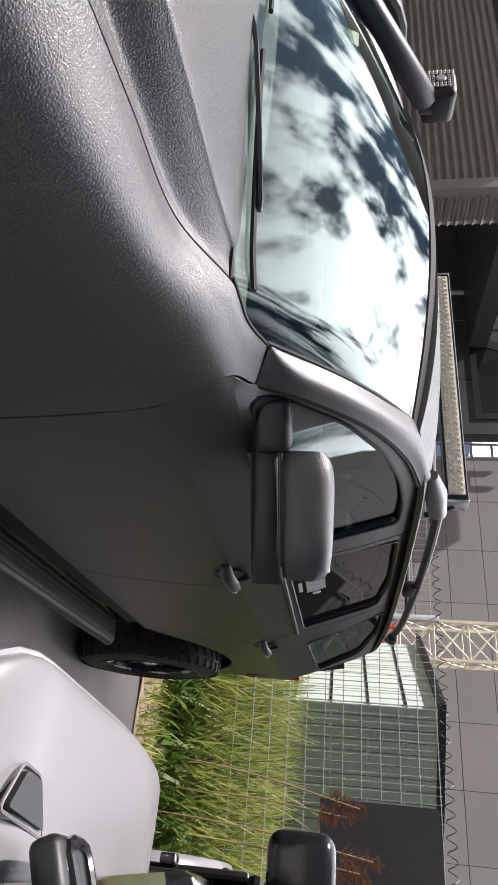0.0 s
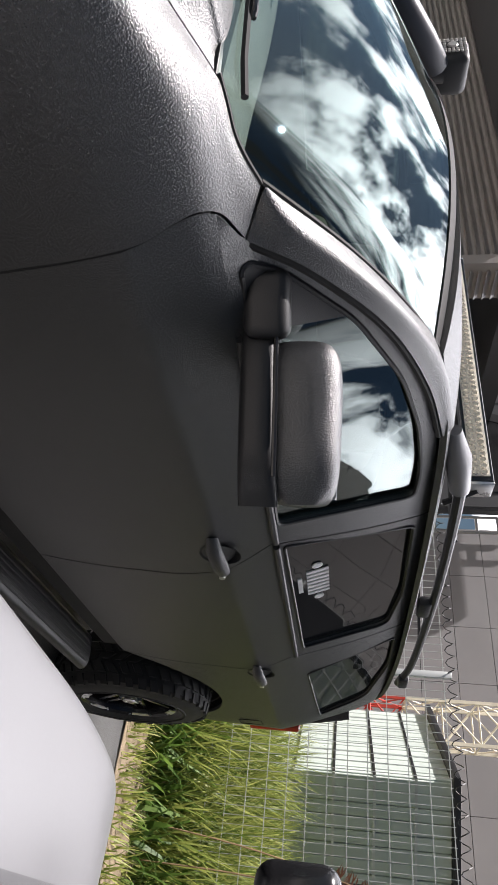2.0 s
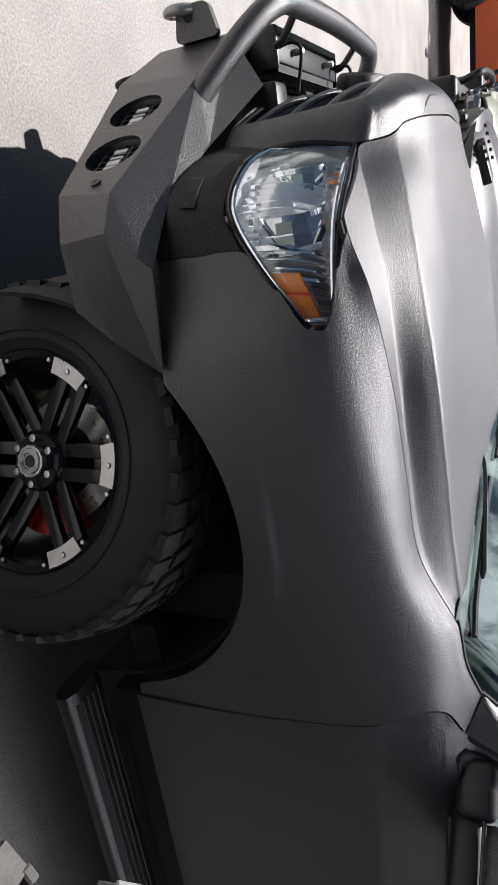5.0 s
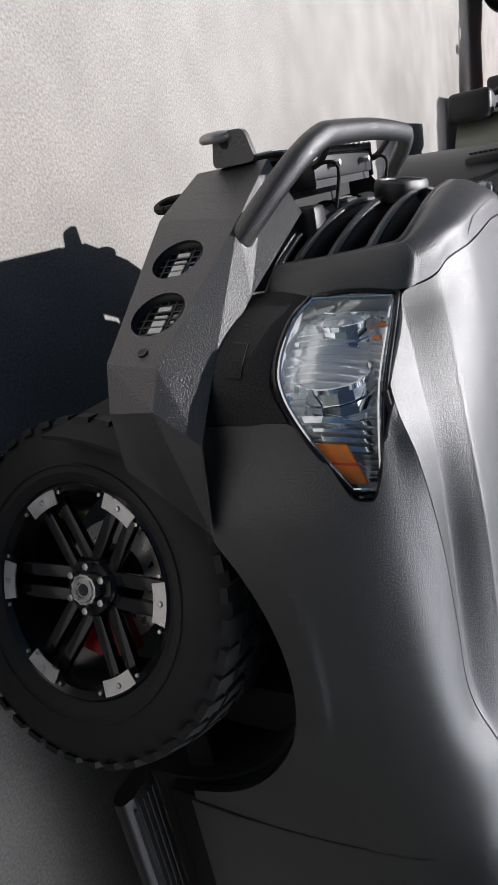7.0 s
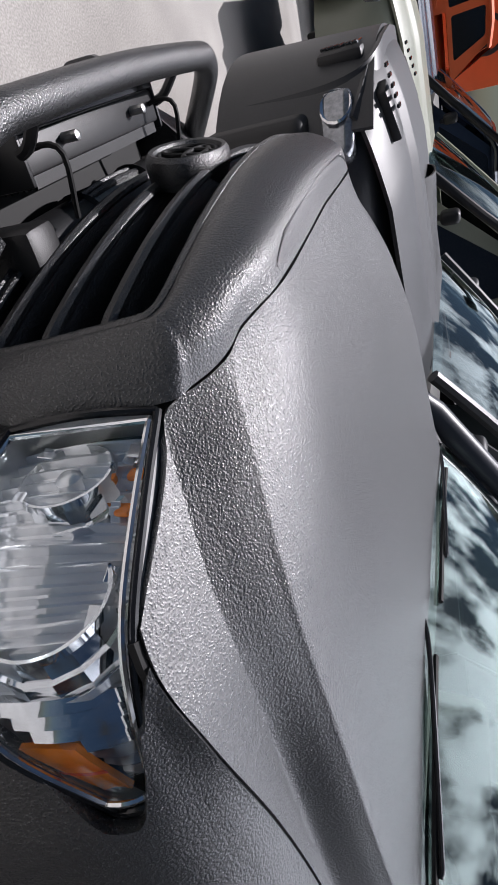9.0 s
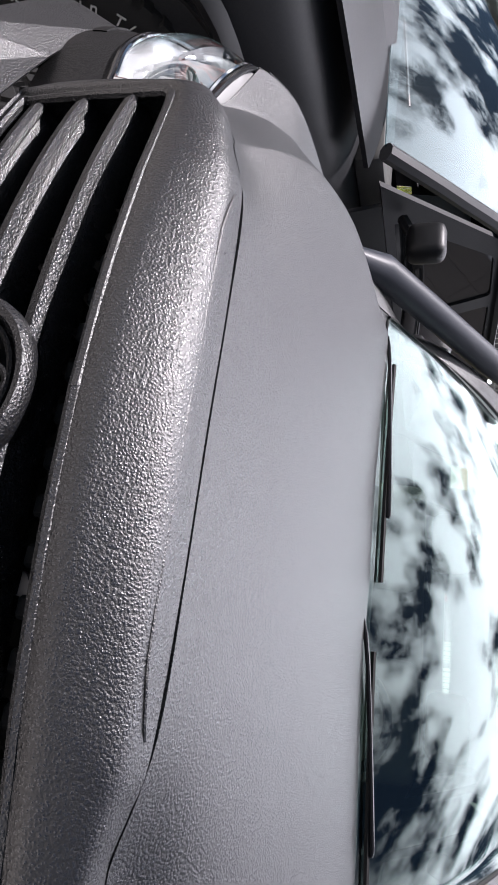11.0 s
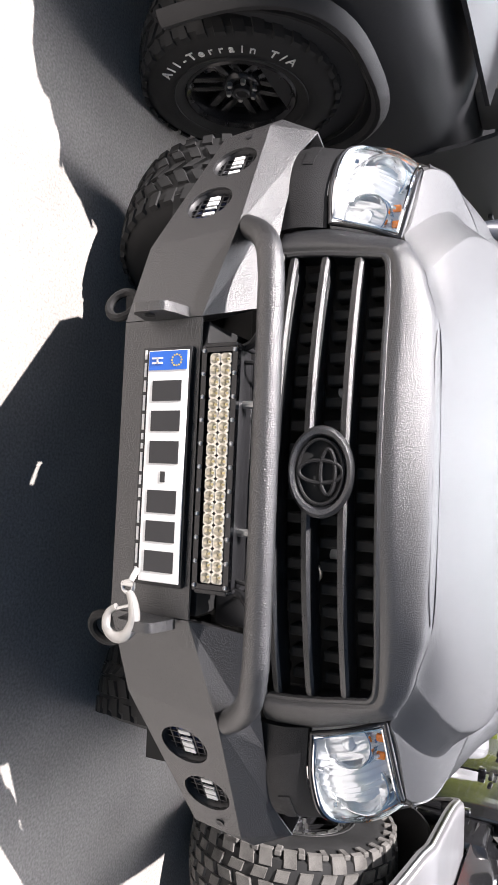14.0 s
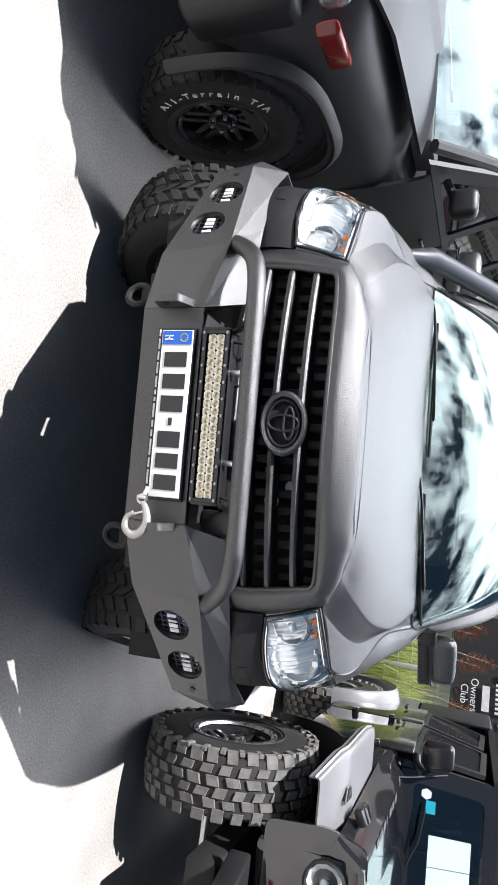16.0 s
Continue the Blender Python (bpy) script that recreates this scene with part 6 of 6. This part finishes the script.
    for sx in (-1, 1):
        part("windscreen_pillar", tube([(sx * (half - .08), 1.46, hood_z + .05), (sx * (half - .14), 1.80, (hood_z + roof_z) / 2), (sx * (half - .20), 2.18, roof_z - .05), (sx * (half - .205), 2.5, roof_z - .035)], .035, 8, 12), paint, car)
        part("wiper", tube([(sx * .1, 1.42, hood_z + .06), (sx * .25, 1.42, hood_z + .09), (sx * .6, 1.50, hood_z + .12)], .008, 6), PLASTIC, car)
    part("roof", shell(grid(lambda u, v: Vector(((2 * v - 1) * (half - .19), 2.15 + (length - .45 - 2.15) * u, roof_z - .05 + .05 * (1 - abs(2 * v - 1) ** 3) - .05 * max(0, u - .85) / .15)), 14, 15), .03), paint, car)
    part("tail_panel", box_at(-half * .92, half * .92, length - .20, length - .10, .60, hood_z + .05, .05), paint, car)
    part("rear_screen", shell(grid(lambda u, v: Vector(((2 * v - 1) * (half - .16), length - .14 - .30 * u, hood_z + .02 + (roof_z - hood_z - .10) * u)), 3, 5), .01, (0, 1, 0)), GLASS_DARK, car)
    part("dash", box_at(-half * .8, half * .8, 1.60, 1.95, hood_z - .10, hood_z + .03, .03), INTERIOR, car)
    part("floor_pan", box_at(-half * .7, half * .7, .3, length - .3, .44, .56, .02), BLACK, car)
    for sx in (-.36, .36):
        part("seat_back", rbox(.46, .14, .72, .06, 3, Matrix.Translation((sx, 2.55, hood_z + .05)) @ Matrix.Rotation(radians(-12), 4, 'X')), INTERIOR, car)
    if snorkel:
        sn = part("snorkel", tube([(half - .02, 1.30, hood_z - .05), (half + .03, 1.40, hood_z + .03), (half - .05, 1.85, (hood_z + roof_z) / 2 + .08), (half - .10, 2.16, roof_z + .02), (half - .10, 2.18, roof_z + .12)], [.035, .045, .04, .04, .05], 10), PLASTIC, car, "black air snorkel")
        part("snorkel_head", rbox(.14, .16, .15, .03, 3, Matrix.Translation((half - .10, 2.16, roof_z + .17))), PLASTIC, sn)
    if rack:
        rk = part("roof_rack", tube([(-.6, 2.3, roof_z + .08), (.6, 2.3, roof_z + .08), (.62, 3.9, roof_z + .08), (-.62, 3.9, roof_z + .08), (-.6, 2.3, roof_z + .08)], .018, 8), PLASTIC, car, "black tube roof rack")
        for k in range(5):
            part("rack_slat", tube([(-.6, 2.45 + .32 * k, roof_z + .07), (.6, 2.45 + .32 * k, roof_z + .07)], .012, 6), PLASTIC, rk)
        for sx in (-1, 1):
            for y0 in (2.4, 3.7):
                part("rack_foot", tube([(sx * .60, y0, roof_z + .07), (sx * .62, y0, roof_z - .03)], .015, 6), PLASTIC, rk)
    if sweep:
        # the nose is drawn back towards its corners
        for o in [*car.children, *[c for k in car.children for c in k.children]]:
            if o.type == 'MESH' and not o.name.startswith(("wheel", "tread", "rim", "hub", "spoke", "tyre", "flare")) and o.location.length < 1e-6 and (o.parent == car or not o.parent.name.startswith("wheel")):
                for v in o.data.vertices:
                    if v.co.y < 1.0:
                        v.co.y += sweep * (1 - max(-.2, v.co.y)) * min(1, abs(v.co.x) / half) ** 2.6
    return car


near = row_car("dark_suv", "dark grey suv with all-terrain tyres and black flares", -2.46, .06, DARK_PAINT, hood_z=1.33, roof_z=1.95, half=.93, scoop=True, snorkel=False, flare_mat=PLASTIC, sweep=.42, square=.72)
# raised white lettering on the tyre beside the grey car
tyre_ob = [o for o in near.children if o.name.startswith("wheel") and o.location.x > 0 and o.location.y < 2 and "liner" not in o.name][0]
word = "All-Terrain T/A"
for k, ch in enumerate(word):
    if ch != " ":
        a = radians(216 - 7.0 * k)
        m = Matrix.Translation((.132, .318 * math.cos(a), .318 * math.sin(a))) @ Matrix(((0, 0, 1, 0), (1, 0, 0, 0), (0, 1, 0, 0), (0, 0, 0, 1))) @ Matrix.Rotation(a - math.pi / 2, 4, 'Z')
        text_mesh(ch, .052, WHITE_LETTER, tyre_ob, "tyre_letter", m, .002)
row_car("beige_off_roader", "beige off-road car with snorkel and roof rack", -5.25, -.25, BEIGE_PAINT, hood_z=1.22, roof_z=1.95, snorkel=True, rack=True, bar=True)
row_car("navy_pickup_car", "navy off-road car with snorkel and roof rack", -8.0, -.55, NAVY_PAINT, hood_z=1.20, roof_z=1.90, snorkel=True, rack=True, bar=True)
ORANGE = shader("orange_coat", (.75, .13, .03), .5, vary=.06, vscale=3)
row_car("orange_off_roader", "orange lifted off-road car on large mud tyres", -10.3, -3.30, ORANGE, hood_z=1.35, roof_z=2.0, wheel_r=.50, wheel_style="mud", bar=True)

# snorkel of the grey car, up its far windscreen pillar
sn = part("snorkel", tube([(-.90, 1.16, 1.33), (-.935, 1.30, 1.42), (-.915, 1.52, 1.57), (-.885, 1.80, 1.76), (-.880, 2.04, 1.92), (-.930, 2.16, 1.98)], [.030, .052, .050, .050, .05, .052], 12, 0), NAVY_PLASTIC, suv, "dark plastic snorkel along the pillar")
head = part("snorkel_head", rbox(.135, .17, .135, .03, 3, Matrix.Translation((-.985, 2.20, 2.045)) @ Matrix.Rotation(radians(8), 4, 'Z')), PLASTIC, sn, "black air intake with pale mesh")
part("snorkel_collar", lathe([(0, .055), (.05, .055)], 14, 'Z', Matrix.Translation((-.945, 2.18, 1.965))), PLASTIC, sn)
for i in range(7):
    for j in range(7):
        if not (2 <= i <= 4 and 2 <= j <= 4):
            o = None
            part("mesh_cell", rbox(.012, .006, .012, .002, 1, Matrix.Translation((-.985 - .048 + .016 * i, 2.113, 2.045 - .048 + .016 * j)) @ Matrix.Rotation(radians(8), 4, 'Z')), GALV, head, smooth=False)
part("mesh_badge", lathe([(0, .022), (-.006, .018), (-.006, 0)], 16, 'Y', Matrix.Translation((-.985, 2.112, 2.045))), GALV, head)

# ---- ground, verge, fence, far buildings ----
def ground_material():
    m = shader("yard_concrete", (0.33, 0.312, 0.29), 0.9, vary=0.12, vscale=2.6, fine=0.24, bump=0.6, bscale=75, bdetail=6, bdist=.0035)
    return m
ground = tagged(part("ground", grid(lambda u, v: Vector((-150 + 300 * u, -120 + 320 * v, 0)), 31, 33), ground_material(), None, "", False), "pale worn concrete yard with fine grit", "ground", kind="structure")
SOIL = shader("verge_soil", (0.20, 0.155, 0.10), 0.95, vary=.3, vscale=2.5, fine=.3, bump=.6, bscale=60, bdist=.01)
def soil(u, v):
    x, y = -14 + 40 * u, 5.95 + 22 * v
    return Vector((x, y, .006 + .10 * noise.noise((x * .9, y * .9, 0)) ** 2 + .25 * min(1, max(0, (y - 6.2) / 2.0)) * min(1, v * 12)))
tagged(part("verge", grid(soil, 80, 50), SOIL), "brown soil verge behind the cars", "ground", kind="structure")


def leaf_material(name, a, b):
    m = bpy.data.materials.new(name)
    m.use_nodes = True
    n, l = m.node_tree.nodes, m.node_tree.links
    g = n.new("ShaderNodeNewGeometry")
    mx = n.new("ShaderNodeMix")
    mx.data_type = 'RGBA'
    mx.inputs[6].default_value, mx.inputs[7].default_value = (*a, 1), (*b, 1)
    l.new(g.outputs["Random Per Island"], mx.inputs[0])
    p = n["Principled BSDF"]
    l.new(mx.outputs[2], p.inputs["Base Color"])
    p.inputs["Roughness"].default_value = .5
    t = n.new("ShaderNodeBsdfTranslucent")
    l.new(mx.outputs[2], t.inputs[0])
    ms = n.new("ShaderNodeMixShader")
    ms.inputs[0].default_value = .45
    l.new(p.outputs[0], ms.inputs[1])
    l.new(t.outputs[0], ms.inputs[2])
    l.new(ms.outputs[0], n["Material Output"].inputs[0])
    return m
GRASS = leaf_material("meadow_grass", (.08, .14, .022), (.44, .46, .13))
WEED = leaf_material("broad_weed", (.05, .11, .02), (.16, .26, .05))


def blades(name, count, area, heights, width, material, label, seed, droop=.5):
    rng = random.Random(seed)
    verts, faces = [], []
    for _ in range(count):
        x, y = rng.uniform(area[0], area[1]), rng.uniform(area[2], area[3])
        z0 = soil((x + 14) / 40, min(1, max(0, (y - 5.95) / 22))).z - .01
        h = rng.uniform(*heights) * (.55 + .6 * (.5 + .5 * noise.noise((x * .8, y * .8, 3))))
        a = rng.uniform(0, 6.283)
        d = Vector((math.cos(a), math.sin(a), 0))
        s = Vector((-d.y, d.x, 0))
        w = width * rng.uniform(.6, 1.3)
        lean, bend = rng.uniform(.05, .5), rng.uniform(.1, 1.0) * droop
        i0 = len(verts)
        for k in range(4):
            f = k / 3
            p = Vector((x, y, z0)) + d * h * (lean * f + bend * f * f * .8) + Vector((0, 0, h * (f - bend * .45 * f ** 3)))
            ww = w * (1 - f) ** .7 if k < 3 else 0
            if k < 3:
                verts += [tuple(p - s * ww), tuple(p + s * ww)]
            else:
                verts.append(tuple(p))
        faces += [(i0, i0 + 1, i0 + 3, i0 + 2), (i0 + 2, i0 + 3, i0 + 5, i0 + 4), (i0 + 4, i0 + 5, i0 + 6)]
    me = bpy.data.meshes.new(name)
    me.from_pydata(verts, [], faces)
    me.materials.append(material)
    return tagged(new(name, me), label, "grass", kind="stuff")
blades("tall_grass", 15000, (-1.0, 5.5, 6.85, 9.5), (.35, 1.40), .011, GRASS, "tall sunlit green grass on the verge", 1)
blades("low_grass", 5200, (-3.0, 6.0, 6.0, 7.1), (.05, .30), .008, GRASS, "short grass at the edge of the yard", 2)
blades("weeds", 2600, (-.6, 5.0, 6.55, 8.2), (.2, .85), .024, WEED, "broad-leaved green weeds among the grass", 4, .9)
blades("far_grass", 7000, (-12, 14, 9.5, 16), (.4, 1.2), .02, GRASS, "tall grass beyond the fence", 7)
for k, (x, y) in enumerate(((1.72, 6.72), (2.05, 6.75), (1.9, 6.62), (2.5, 6.8), (1.45, 6.75))):
    rd = thing("reed", "dry reed with reddish seed plume", "plant", (x, y, .02), group="reeds in the grass")
    tip = Vector((.10 + .05 * k, -.18, 1.72 + .10 * (k % 3)))
    part("stem", tube([(0, 0, 0), tuple(tip * .5 + Vector((-.03, .02, .05))), tuple(tip)], .006, 6, 10), DRY, rd)
    pm = bmesh.new()
    rng = random.Random(40 + k)
    for j in range(90):
        f = rng.random()
        p = tip * (.86 + .17 * f)
        q = p + Vector((rng.uniform(-.10, .12), rng.uniform(-.10, .08), rng.uniform(-.02, .10))) * (1.2 - .6 * f)
        v = [pm.verts.new(p), pm.verts.new((p + q) / 2 + Vector((0, 0, .012))), pm.verts.new(q), pm.verts.new((p + q) / 2 + Vector((.008, .008, -.004)))]
        pm.faces.new(v)
    part("plume", pm, shader("plume_%d" % k, (.34, .17, .11), .9, vary=.2, vscale=30), rd, "reddish seed plume")

WIRE = shader("galvanised_wire", (.55, .57, .55), .45, metal=.5, vary=.1)
fence = thing("wire_fence", "galvanised welded wire fence with steel posts", "fence", (0, 7.2, 0))
for k in range(8):
    part("post", box_at(-5.0 + 2.5 * k - .03, -5.0 + 2.5 * k + .03, -.02, .04, 0, 2.66, .006), WIRE, fence)
wires = bmesh.new()
for k in range(241):
    x = -5 + .0725 * k
    merge(wires, box_at(x - .0028, x + .0028, -.004, .0, .05, 2.60))
for k in range(15):
    z = .12 + .176 * k
    merge(wires, box_at(-5, 12.4, -.010, -.004, z - .004, z + .004))
tagged(part("wire_mesh", wires, WIRE, fence, "", False), "", kind="stuff")
coil = [(-5 + .020 * k, .0 + .05 * math.cos(k * 1.05), 2.66 + .045 * math.sin(k * 1.05)) for k in range(860)]
part("top_coil", tube(coil, .005, 4), PLASTIC, fence, "dark coiled wire")
MESH_CLOTH = shader("black_banner_mesh", (.022, .022, .024), .7, vary=.15, vscale=3, bump=.3, bscale=160, fine=.15)
banner = tagged(part("banner", shell(grid(lambda u, v: Vector((1.70 + 2.9 * u, 7.165 + .012 * math.sin(9 * u) * (1 - v), 1.50 + 1.06 * v + .015 * math.sin(7 * u))), 40, 12), .003, (0, -1, 0)), MESH_CLOTH), "black mesh banner with white club print on the fence", "banner")
def on_banner(x, z):
    return Vector((x, 7.148, z))
# plain shapes in white: two discs and seven bars, then the readable words
for xx in (2.42, 3.02):
    part("print_disc", lathe([(0, 0), (0, .055), (.002, .055)], 24, 'Y', Matrix.Translation(on_banner(xx, 2.16))), WHITE_LETTER, banner)
for k in range(7):
    part("print_bar", box_at(2.515 + .058 * k, 2.545 + .058 * k, 7.144, 7.149, 2.06, 2.27, 0), WHITE_LETTER, banner, smooth=False)
part("print_bar", box_at(2.56, 2.88, 7.144, 7.149, 1.90, 1.99), WHITE_LETTER, banner, smooth=False)
UP = Matrix(((1, 0, 0, 0), (0, 0, -1, 0), (0, 1, 0, 0), (0, 0, 0, 1)))
for word, z in (("Owners", 1.80), ("Club", 1.68)):
    text_mesh(word, .13, WHITE_LETTER, banner, "print_word", Matrix.Translation((2.70, 7.146, z)) @ UP, .001)

# pale sheet-metal shed, turned to the fence
shed = thing("sheet_metal_shed", "pale green sheet-metal shed behind the fence", "shed", (.66, 8.9, 0))
shed.rotation_euler = (0, 0, radians(30))
SHEET = shader("pale_green_sheet", (.50, .56, .52), .5, vary=.06, vscale=2, bump=.05, bscale=20)
part("shed_core", box_at(.02, 4.4, .02, 2.3, 0, 2.84), SHEET, shed, smooth=False)
for k in range(30):
    part("panel", box_at(.0 + .148 * k, .138 + .148 * k, -.012, .02, .05, 2.84, .006, 1), SHEET, shed)
for k in range(14):
    part("panel", box_at(-.012, .02, .03 + .16 * k, .17 + .16 * k, .05, 2.84, .006, 1), SHEET, shed)
part("shed_roof", box_at(-.12, 4.5, -.14, 2.4, 2.84, 2.92, .01), PLASTIC, shed, "dark roof edge")
for k in range(6):
    part("wall_rail", box_at(-.02, 4.4, -.022, -.012, .45 * k + .2, .45 * k + .23), WIRE, shed, smooth=False)
    part("wall_rail", box_at(-.022, -.012, .0, 2.3, .45 * k + .2, .45 * k + .23), BRACKET, shed, smooth=False)

# lattice mast
mast = thing("lattice_mast", "red and white lattice crane mast by the hall", "crane", (-4.1, 28, 0))
MW = shader("mast_white", (.72, .68, .55), .5, vary=.12, vscale=2)
MR = shader("mast_red", (.50, .05, .03), .5, vary=.12, vscale=2)
for lev in range(12):
    z0, z1 = lev * 1.35, lev * 1.35 + 1.35
    mt = MR if lev in (0, 1, 2, 8, 9) else MW
    for ax, ay in ((-.75, -.75), (.75, -.75), (.75, .75), (-.75, .75)):
        part("chord", box_at(ax - .06, ax + .06, ay - .06, ay + .06, z0, z1), mt, mast, smooth=False)
    pts = [(-.75, -.75), (.75, -.75), (.75, .75), (-.75, .75), (-.75, -.75)]
    for (a, b), (c, d) in zip(pts, pts[1:]):
        part("brace", tube([(a, b, z0), (c, d, z1)], .035, 6), mt, mast)
        part("brace", tube([(c, d, z0), (a, b, z1)], .03, 6), mt, mast)
        part("rung", tube([(a, b, z0), (c, d, z0)], .035, 6), mt, mast)

# hall of grey panels
HALL = shader("grey_hall_panel", (.27, .265, .265), .55, vary=.05, vscale=.3, rand=.03, bump=.03, bscale=8)
DARKW = shader("dark_facade_panel", (.055, .058, .062), .5, vary=.12, vscale=.3, rand=.08)
LOUV = shader("grey_louvre", (.20, .19, .18), .5, vary=.08, vscale=1)
hall = tagged(part("hall_wall", box_at(-17, 40, 36.05, 36.6, 0, 17.1), BLACK, None, "", False), "grey metal-panel wall of an industrial hall", "wall", kind="structure")
for i in range(19):
    for j in range(9):
        part("wall_panel", box_at(-17 + 3 * i + .012, -14 + 3 * i - .012, 35.95, 36.05, 1.9 * j + .015, 1.9 * j + 1.885, 0), HALL, hall, smooth=False)
dark = tagged(part("dark_facade", box_at(-40, -17.02, 33.7, 34.2, 0, 17.1), DARKW, None, "", False), "dark grey facade beside the hall", "wall", kind="structure")
for i in range(6):
    for j in range(4):
        part("facade_panel", box_at(-40 + 3.8 * i + .02, -36.2 + 3.8 * i - .02, 33.62, 33.7, 3.8 * j + .02, 3.8 * j + 3.78, 0), DARKW, dark, smooth=False)
part("down_pipe", tube([(-27.6, 33.3, 0), (-27.6, 33.3, 15)], .16, 12), SILVER_PAINT, dark, "pale round down pipe")
part("thin_pipe", tube([(-25.4, 33.4, 0), (-25.4, 33.4, 15)], .035, 8), DRY, dark)
win = part("window_frame", shell(pierced([(-24.4, 9.3), (-18.2, 9.3), (-18.2, 14.8), (-22.3, 14.8)], [[(-23.6, 9.7), (-18.6, 9.7), (-18.6, 14.4), (-21.9, 14.4)]], lambda a, b: (a, 33.55, b)), .2, (0, -1, 0)), PLASTIC, dark, smooth=False)
part("pane", shell(pierced([(-23.7, 9.6), (-18.5, 9.6), (-18.5, 14.5), (-21.95, 14.5)], [], lambda a, b: (a, 33.6, b)), .02, (0, -1, 0)), GLASS_DARK, win, smooth=False)
part("red_beam", box_at(-22.9, -22.2, 33.3, 33.5, 11.4, 15), MR, win, "red steel beam")
tray = thing("cable_ladder", "grey cable ladder up the hall corner", "pipe", (-17.0, 35.4, 0))
for x in (-.5, .5):
    part("side_rail", box_at(x - .07, x + .07, -.05, .05, 0, 13), GALV, tray, smooth=False)
for k in range(10):
    part("ladder_rung", box_at(-.5, .5, -.04, .04, .8 + 1.2 * k, .95 + 1.2 * k), GALV, tray, smooth=False)
louvre = tagged(part("louvre_wall", box_at(-70, -21.6, 20.2, 22.0, 0, 25.0), LOUV, None, "", False), "grey building with horizontal louvre slats", "wall", kind="structure")
for k in range(66):
    z = .25 + .37 * k
    part("slat", polyhedron([(-70, 20.2, z), (-22.1, 20.2, z), (-22.1, 19.98, z + .02), (-70, 19.98, z + .02), (-70, 20.2, z + .24), (-22.1, 20.2, z + .24)], [(0, 1, 2, 3), (3, 2, 5, 4), (0, 3, 4), (1, 5, 2)]), LOUV, louvre, smooth=False)
    part("slat", polyhedron([(-21.6, 20.3, z), (-21.6, 21.9, z), (-21.38, 21.9, z + .02), (-21.38, 20.3, z + .02), (-21.6, 20.3, z + .24), (-21.6, 21.9, z + .24)], [(0, 1, 2, 3), (3, 2, 5, 4), (0, 3, 4), (1, 5, 2)]), LOUV, louvre, smooth=False)
part("corner_post", box_at(-22.1, -21.5, 19.9, 20.4, 0, 25.0), LOUV, louvre, smooth=False)
part("canopy", box_at(-70, -23.4, 14, 33.6, 9.3, 10.4), DARKW, louvre, "dark flat canopy", smooth=False)

# orange trade banner and roof bag at the end of the row
ob = tagged(part("orange_banner", box_at(-13.05, -13.0, -1.2, 1.75, .6, 3.3, .01), ORANGE), "orange trade banner with dark print on legs", "banner")
for y0 in (-.9, 1.4):
    part("leg", box_at(-13.2, -13.05, y0, y0 + .06, 0, 3.0), BRACKET, ob, smooth=False)
for k in range(5):
    part("print_bar", box_at(-13.0, -12.99, -.75 + .40 * k, -.48 + .40 * k, 2.55, 2.92), DARK_BAR, ob, smooth=False)
part("print_ring", moved(lathe([(0, .26), (0, .34), (.004, .34), (.004, .26)], 32, 'X'), Matrix.Translation((-12.995, .9, 1.95))), DARK_BAR, ob)
bag = tagged(part("roof_bag", rbox(.34, 2.3, .36, .08, 3, Matrix.Translation((-7.25, 1.9, 2.14))), BLACK), "long black roof bag on a car rack", "bag")
for k in range(6):
    part("print_bar", box_at(-7.08, -7.076, 2.2 + .11 * k, 2.28 + .11 * k, 2.10, 2.20), WHITE_LETTER, bag, smooth=False)
